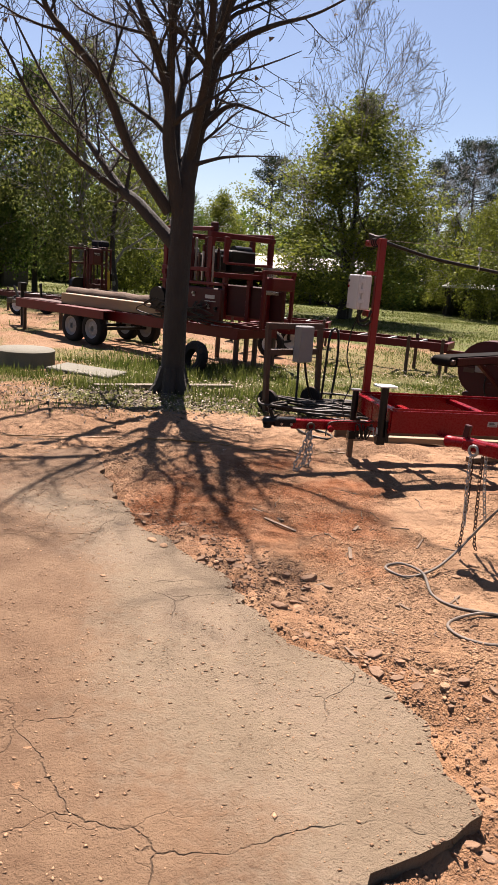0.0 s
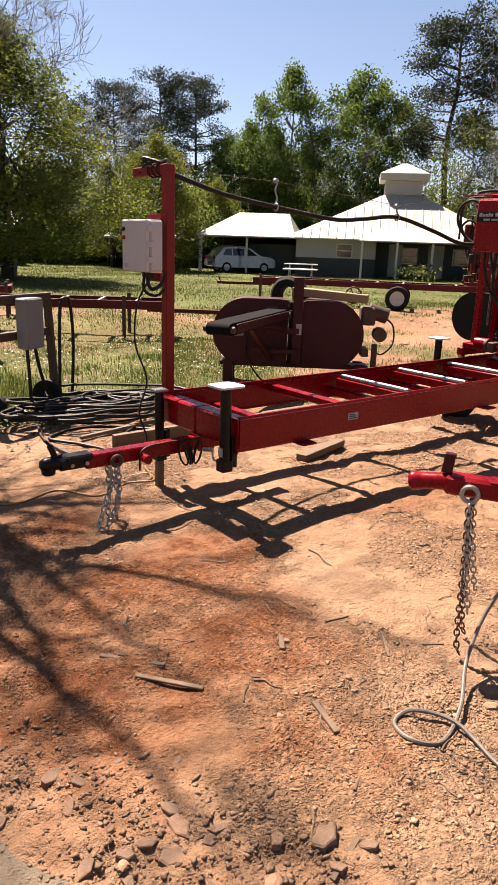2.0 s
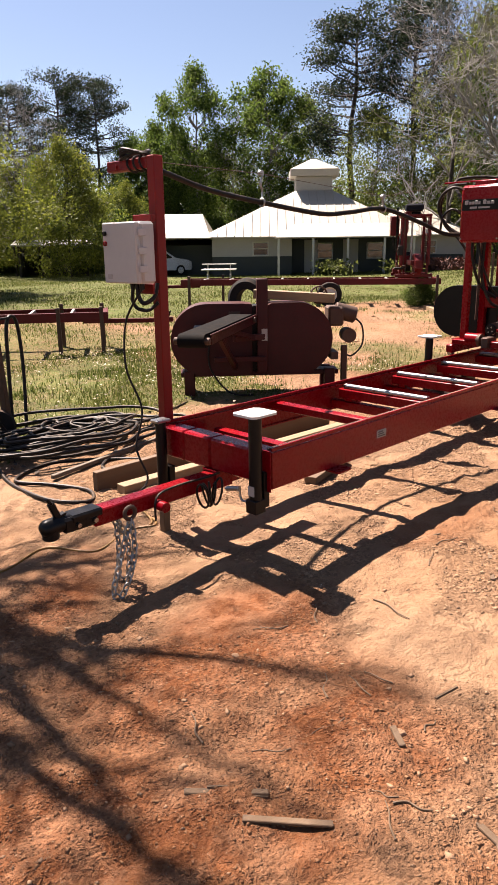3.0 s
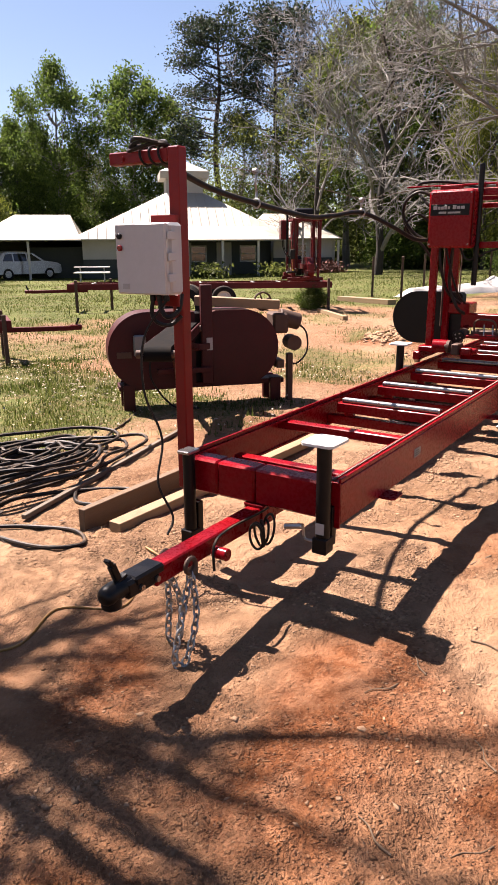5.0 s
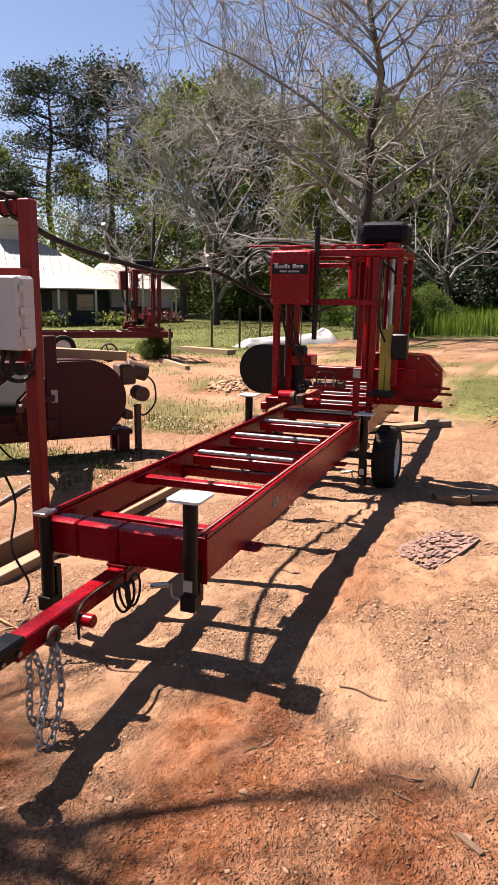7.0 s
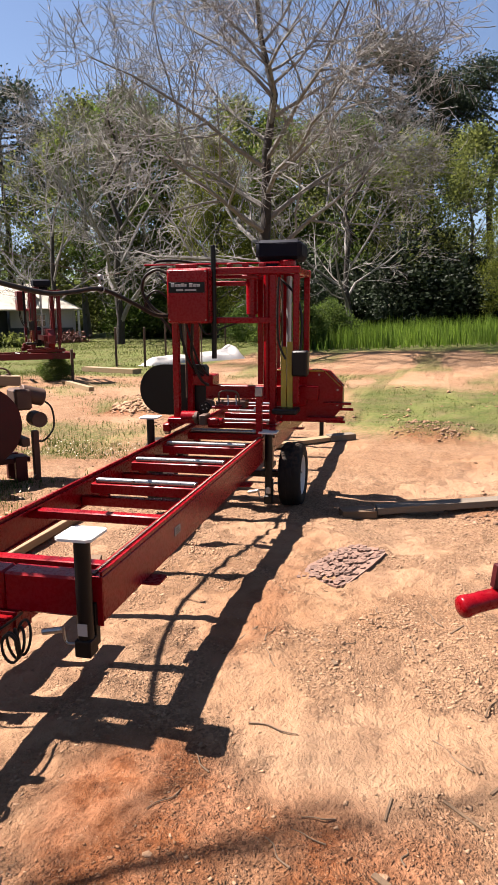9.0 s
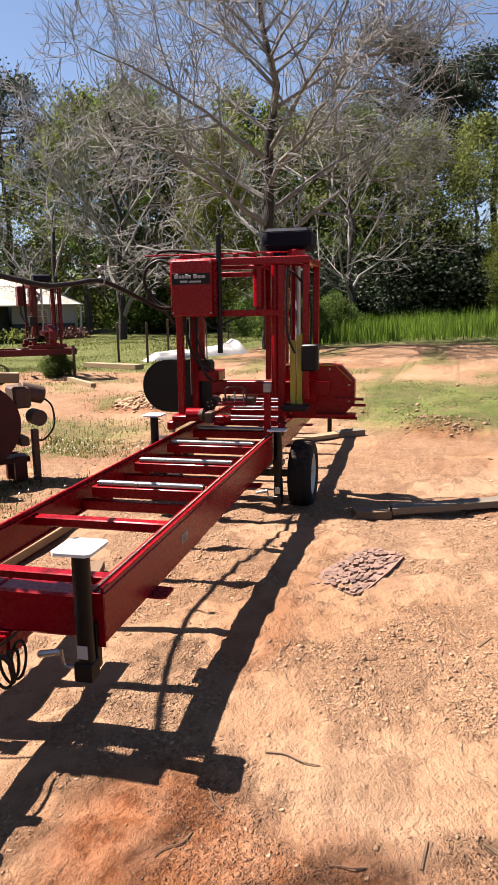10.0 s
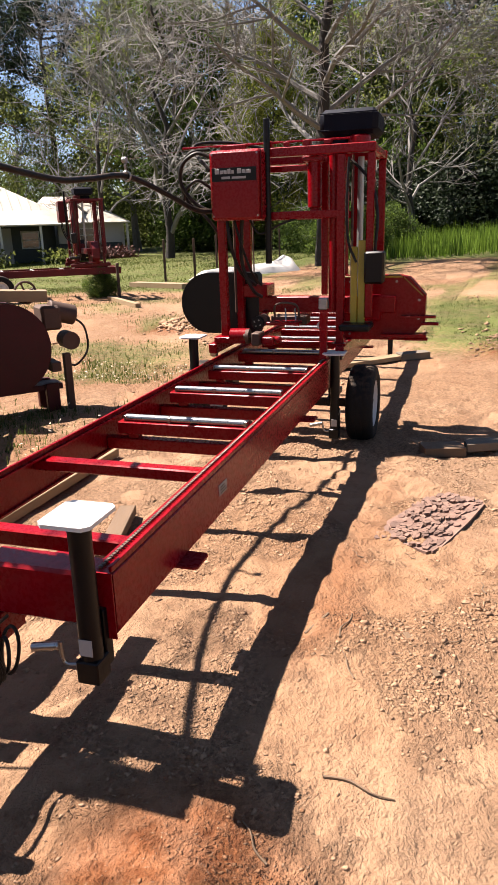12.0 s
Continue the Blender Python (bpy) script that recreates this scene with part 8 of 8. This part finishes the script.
board(15.2, 13.8, 13.8, 12.2, 0.12, 0.10, LUMBER_NEW, "pale timber lying at the edge of the grass")
board(-0.75, 9.3, 1.17, 9.98, 0.14, 0.05, LUMBER_OLD, "grey weathered plank at the foot of the tree")
board(16.8, 11.6, 17.9, 12.3, 0.1, 0.1, LUMBER_NEW, "short pale timber in the grass")

# ---- bark slab ----
BARK_SLAB = surface("scaly_bark", (0.175, 0.105, 0.076), (0.085, 0.046, 0.033), 0.95, 0, 24, 6, 0.7, island=0.3)
rc = random.Random(4)
s = Shape()
s.slab([(-0.03, 0.02), (0.05, -0.02), (0.4, -0.03), (0.7, -0.02), (0.76, 0.10), (0.66, 0.24), (0.45, 0.30), (0.2, 0.33), (0.02, 0.25)], -0.012, 0.006)
for k in range(260):
    a, b = rc.uniform(0.0, 0.72), rc.uniform(0.0, 0.30)
    if a + b * 1.2 > 0.95 or rc.random() < 0.1:
        continue
    n = rc.randint(5, 7)
    w, q = rc.uniform(0.014, 0.040), rc.uniform(0.009, 0.020)
    o = [(w * math.cos(6.283 * i / n) * rc.uniform(0.8, 1.2), q * math.sin(6.283 * i / n) * rc.uniform(0.8, 1.2)) for i in range(n)]
    s.slab(o, -0.01, 0.001 + rc.uniform(0, 0.004), pose(a, b, 0.008 + 0.012 * math.sin(math.pi * b / 0.30), rc.uniform(-9, 9), rc.uniform(-9, 9), rc.uniform(-25, 25)))
solo("bark_slab", s, BARK_SLAB, "slab of scaly pine bark pressed into the dirt", "bark", pose(3.78, 4.70, float(ground_z(4.1, 4.65)) + 0.001, 0, 0, -14))

# ---- concrete lids at the tree ----
s = Shape()
s.box((0, 0, -0.05), (1.05, 0.62, 0.055), 0.012)
solo("concrete_slab", s, CONCRETE_LID, "square mossy concrete tank cover beside the tree", "slab", pose(-1.62, 10.55, float(base_z(-1, 10.5)) + 0.02, 1, 2, -22))
s = Shape()
s.lathe([(0.001, 0.26), (0.42, 0.26), (0.46, 0.235), (0.46, -0.1), (0.001, -0.1)], 26, Matrix(((0, 0, -1, 0), (0, 1, 0, 0), (1, 0, 0, 0), (0, 0, 0, 1))))
solo("concrete_well_ring", s, CONCRETE_LID, "round concrete well ring with a flat cap", "well", pose(-2.05, 11.2, float(base_z(-2, 11.2))))
s = Shape()
s.lathe([(0.16, -0.07), (0.25, -0.09), (0.30, -0.06), (0.31, 0), (0.30, 0.06), (0.25, 0.09), (0.16, 0.07), (0.155, 0), (0.16, -0.07)], 28)
solo("old_tyre", s, RUBBER, "old bare tyre half sunk in the grass", "tyre", pose(0.62, 11.6, float(base_z(0.6, 12)) + 0.20, 0, 15, 35))

# ---- fence posts, sheet pile ----
for az, d in ((61.7, 23.6), (64.0, 22.8), (65.7, 25.5), (67.2, 28.0), (70.6, 31.0)):
    x, y = spot(az, d, 0, 4.1)
    s = Shape().box((-0.035, -0.035, -0.1), (0.035, 0.035, 1.28), 0.008)
    solo("fence_post", s, RUSTY, "dark slim metal fence post in the grass", "post", pose(x, y, float(base_z(x, y)), 0, 0, 20), "fence posts")
rsht = np.random.default_rng(14)
px, py = np.meshgrid(np.linspace(0, 1, 40), np.linspace(0, 1, 16))
hz = 0.10 + 0.32 * np.sin(math.pi * py) * (0.35 + 0.65 * px) + 0.12 * (vnoise(px, py, 6, 91) - 0.5) + 0.25 * np.exp(-((px - 0.93) / 0.06) ** 2) * np.sin(math.pi * py)
hz *= step(0, 0.12, px) * step(0, 0.1, 1 - px) * step(0, 0.12, py) * step(0, 0.12, 1 - py)
pv = np.stack([px * 4.4, (py - 0.5) * (0.5 + 1.0 * px), hz], -1).reshape(-1, 3)
pi_ = (np.arange(15)[:, None] * 40 + np.arange(39)[None]).ravel()
pm = raw_mesh("plastic_sheet", np.concatenate([pv, pv * (1, 1, 0) - (0, 0, 0.05)]), np.concatenate([np.stack([pi_, pi_ + 1, pi_ + 41, pi_ + 40], -1), np.stack([pi_ + 640, pi_ + 680, pi_ + 681, pi_ + 641], -1)]))
pm.polygons.foreach_set("use_smooth", [True] * len(pm.polygons))
solo("plastic_sheet", pm, SHEET, "white plastic sheet draped over a low pile in the grass", "sheet", lay(20.8, 14.4, 24.6, 12.3))

# ---- cables on the ground ----
def ground_cable(name, pts, r, material, label, lift=0.0, steps=8):
    q = [(x, y, float(ground_z(x, y)) + r * 0.9 + (z[0] if z else lift)) for x, y, *z in pts]
    s = Shape().tube(spline([Vector(p) - Vector(q[0]) for p in q], steps), r, 8)
    return solo(name, s, material, label, "cable", Matrix.Translation(q[0]), "cables on the ground")


rh = random.Random(17)
coil = []
for k in range(260):
    a = k * 0.42
    rad = 0.36 + 0.20 * math.sin(k * 0.13) + rh.uniform(-0.07, 0.07)
    coil.append((2.42 + rad * 1.5 * math.cos(a) + 0.25 * math.sin(k * 0.11), 8.30 + rad * 0.8 * math.sin(a) + 0.15 * math.cos(k * 0.17), 0.02 + 0.05 * abs(math.sin(k * 0.31)) + 0.0004 * k))
ground_cable("coiled_power_cable", coil, 0.014, HOSE, "heap of thick black power cable coiled on the dirt", steps=4)
ground_cable("power_cable", [(1.80, 8.05), (1.70, 7.55), (1.75, 7.05), (1.95, 6.90), (2.05, 7.10), (1.92, 7.36), (1.75, 7.60), (2.10, 7.85), (2.45, 7.70), (2.75, 7.40), (2.50, 7.20), (2.35, 7.45), (2.70, 7.85)], 0.013, HOSE, "dusty black power cable snaking over the dirt")
ground_cable("yellow_extension_cord", [(-1.27, 6.47), (-0.76, 6.51), (-0.23, 6.58), (0.32, 6.58), (0.87, 6.50), (1.12, 6.30), (1.42, 6.42), (1.61, 6.20), (1.86, 6.30), (2.02, 6.24), (2.06, 6.42), (1.90, 6.45), (1.88, 6.32), (2.02, 6.28), (2.10, 6.55)], 0.006, YELLOW_CORD, "thin yellow extension cord across the dirt")
ground_cable("pale_hose", [(2.42, 3.50, 0.66), (2.36, 3.62, 0.45), (2.24, 3.70, 0.24), (2.08, 3.66, 0.09), (1.90, 3.53, 0.03), (1.72, 3.45), (1.62, 3.50), (1.65, 3.60), (1.74, 3.60, 0.016), (1.82, 3.48, 0.016), (1.80, 3.26), (1.86, 3.12), (1.98, 3.05), (2.10, 3.02), (1.98, 3.02, 0.012), (1.82, 2.98), (1.74, 2.87), (1.79, 2.75), (1.95, 2.70), (2.3, 2.80)], 0.0075, GREY_HOSE, "pale grey hose lying in loops on the ground")
ground_cable("black_cable", [(4.4, 9.1), (4.1, 8.9), (3.6, 8.6), (3.3, 8.3), (3.0, 8.25)], 0.010, HOSE, "thin black cable trailing through the grass")

# ---- petals and dead leaves in the grass ----
nl = 15000
lx, ly = rs.uniform(-1.5, 8.0, nl), rs.uniform(7.6, 13.0, nl)
ok = rs.uniform(0, 1, nl) < grass_cover(lx, ly) * (0.25 + 0.75 * step(0.4, 0.7, vnoise(lx, ly, 0.8, 95)))
cen = np.stack([lx, ly, ground_z(lx, ly) + 0.035], 1)[ok]
solo("fallen_petals", leaf_cloud("fallen_petals", rs, cen, (0.02, 0.02, 0.012), 1, 0.016, 0.35), PETAL, "pale fallen petals and dry leaves in the yard grass", "leaves", kind="stuff")
# ---- dead leaves round the tree ----
nl = 2600
lx, ly = rs.normal(0.1, 1.1, nl), rs.normal(8.7, 0.55, nl)
cen = np.stack([lx, ly, ground_z(lx, ly) + 0.012], 1)
lit = leaf_cloud("leaf_litter", rs, cen, (0.01, 0.01, 0.004), 1, 0.026, 0.25)
solo("leaf_litter", lit, LITTER, "dry leaf litter and bark crumbs round the tree's foot", "leaves", kind="stuff")
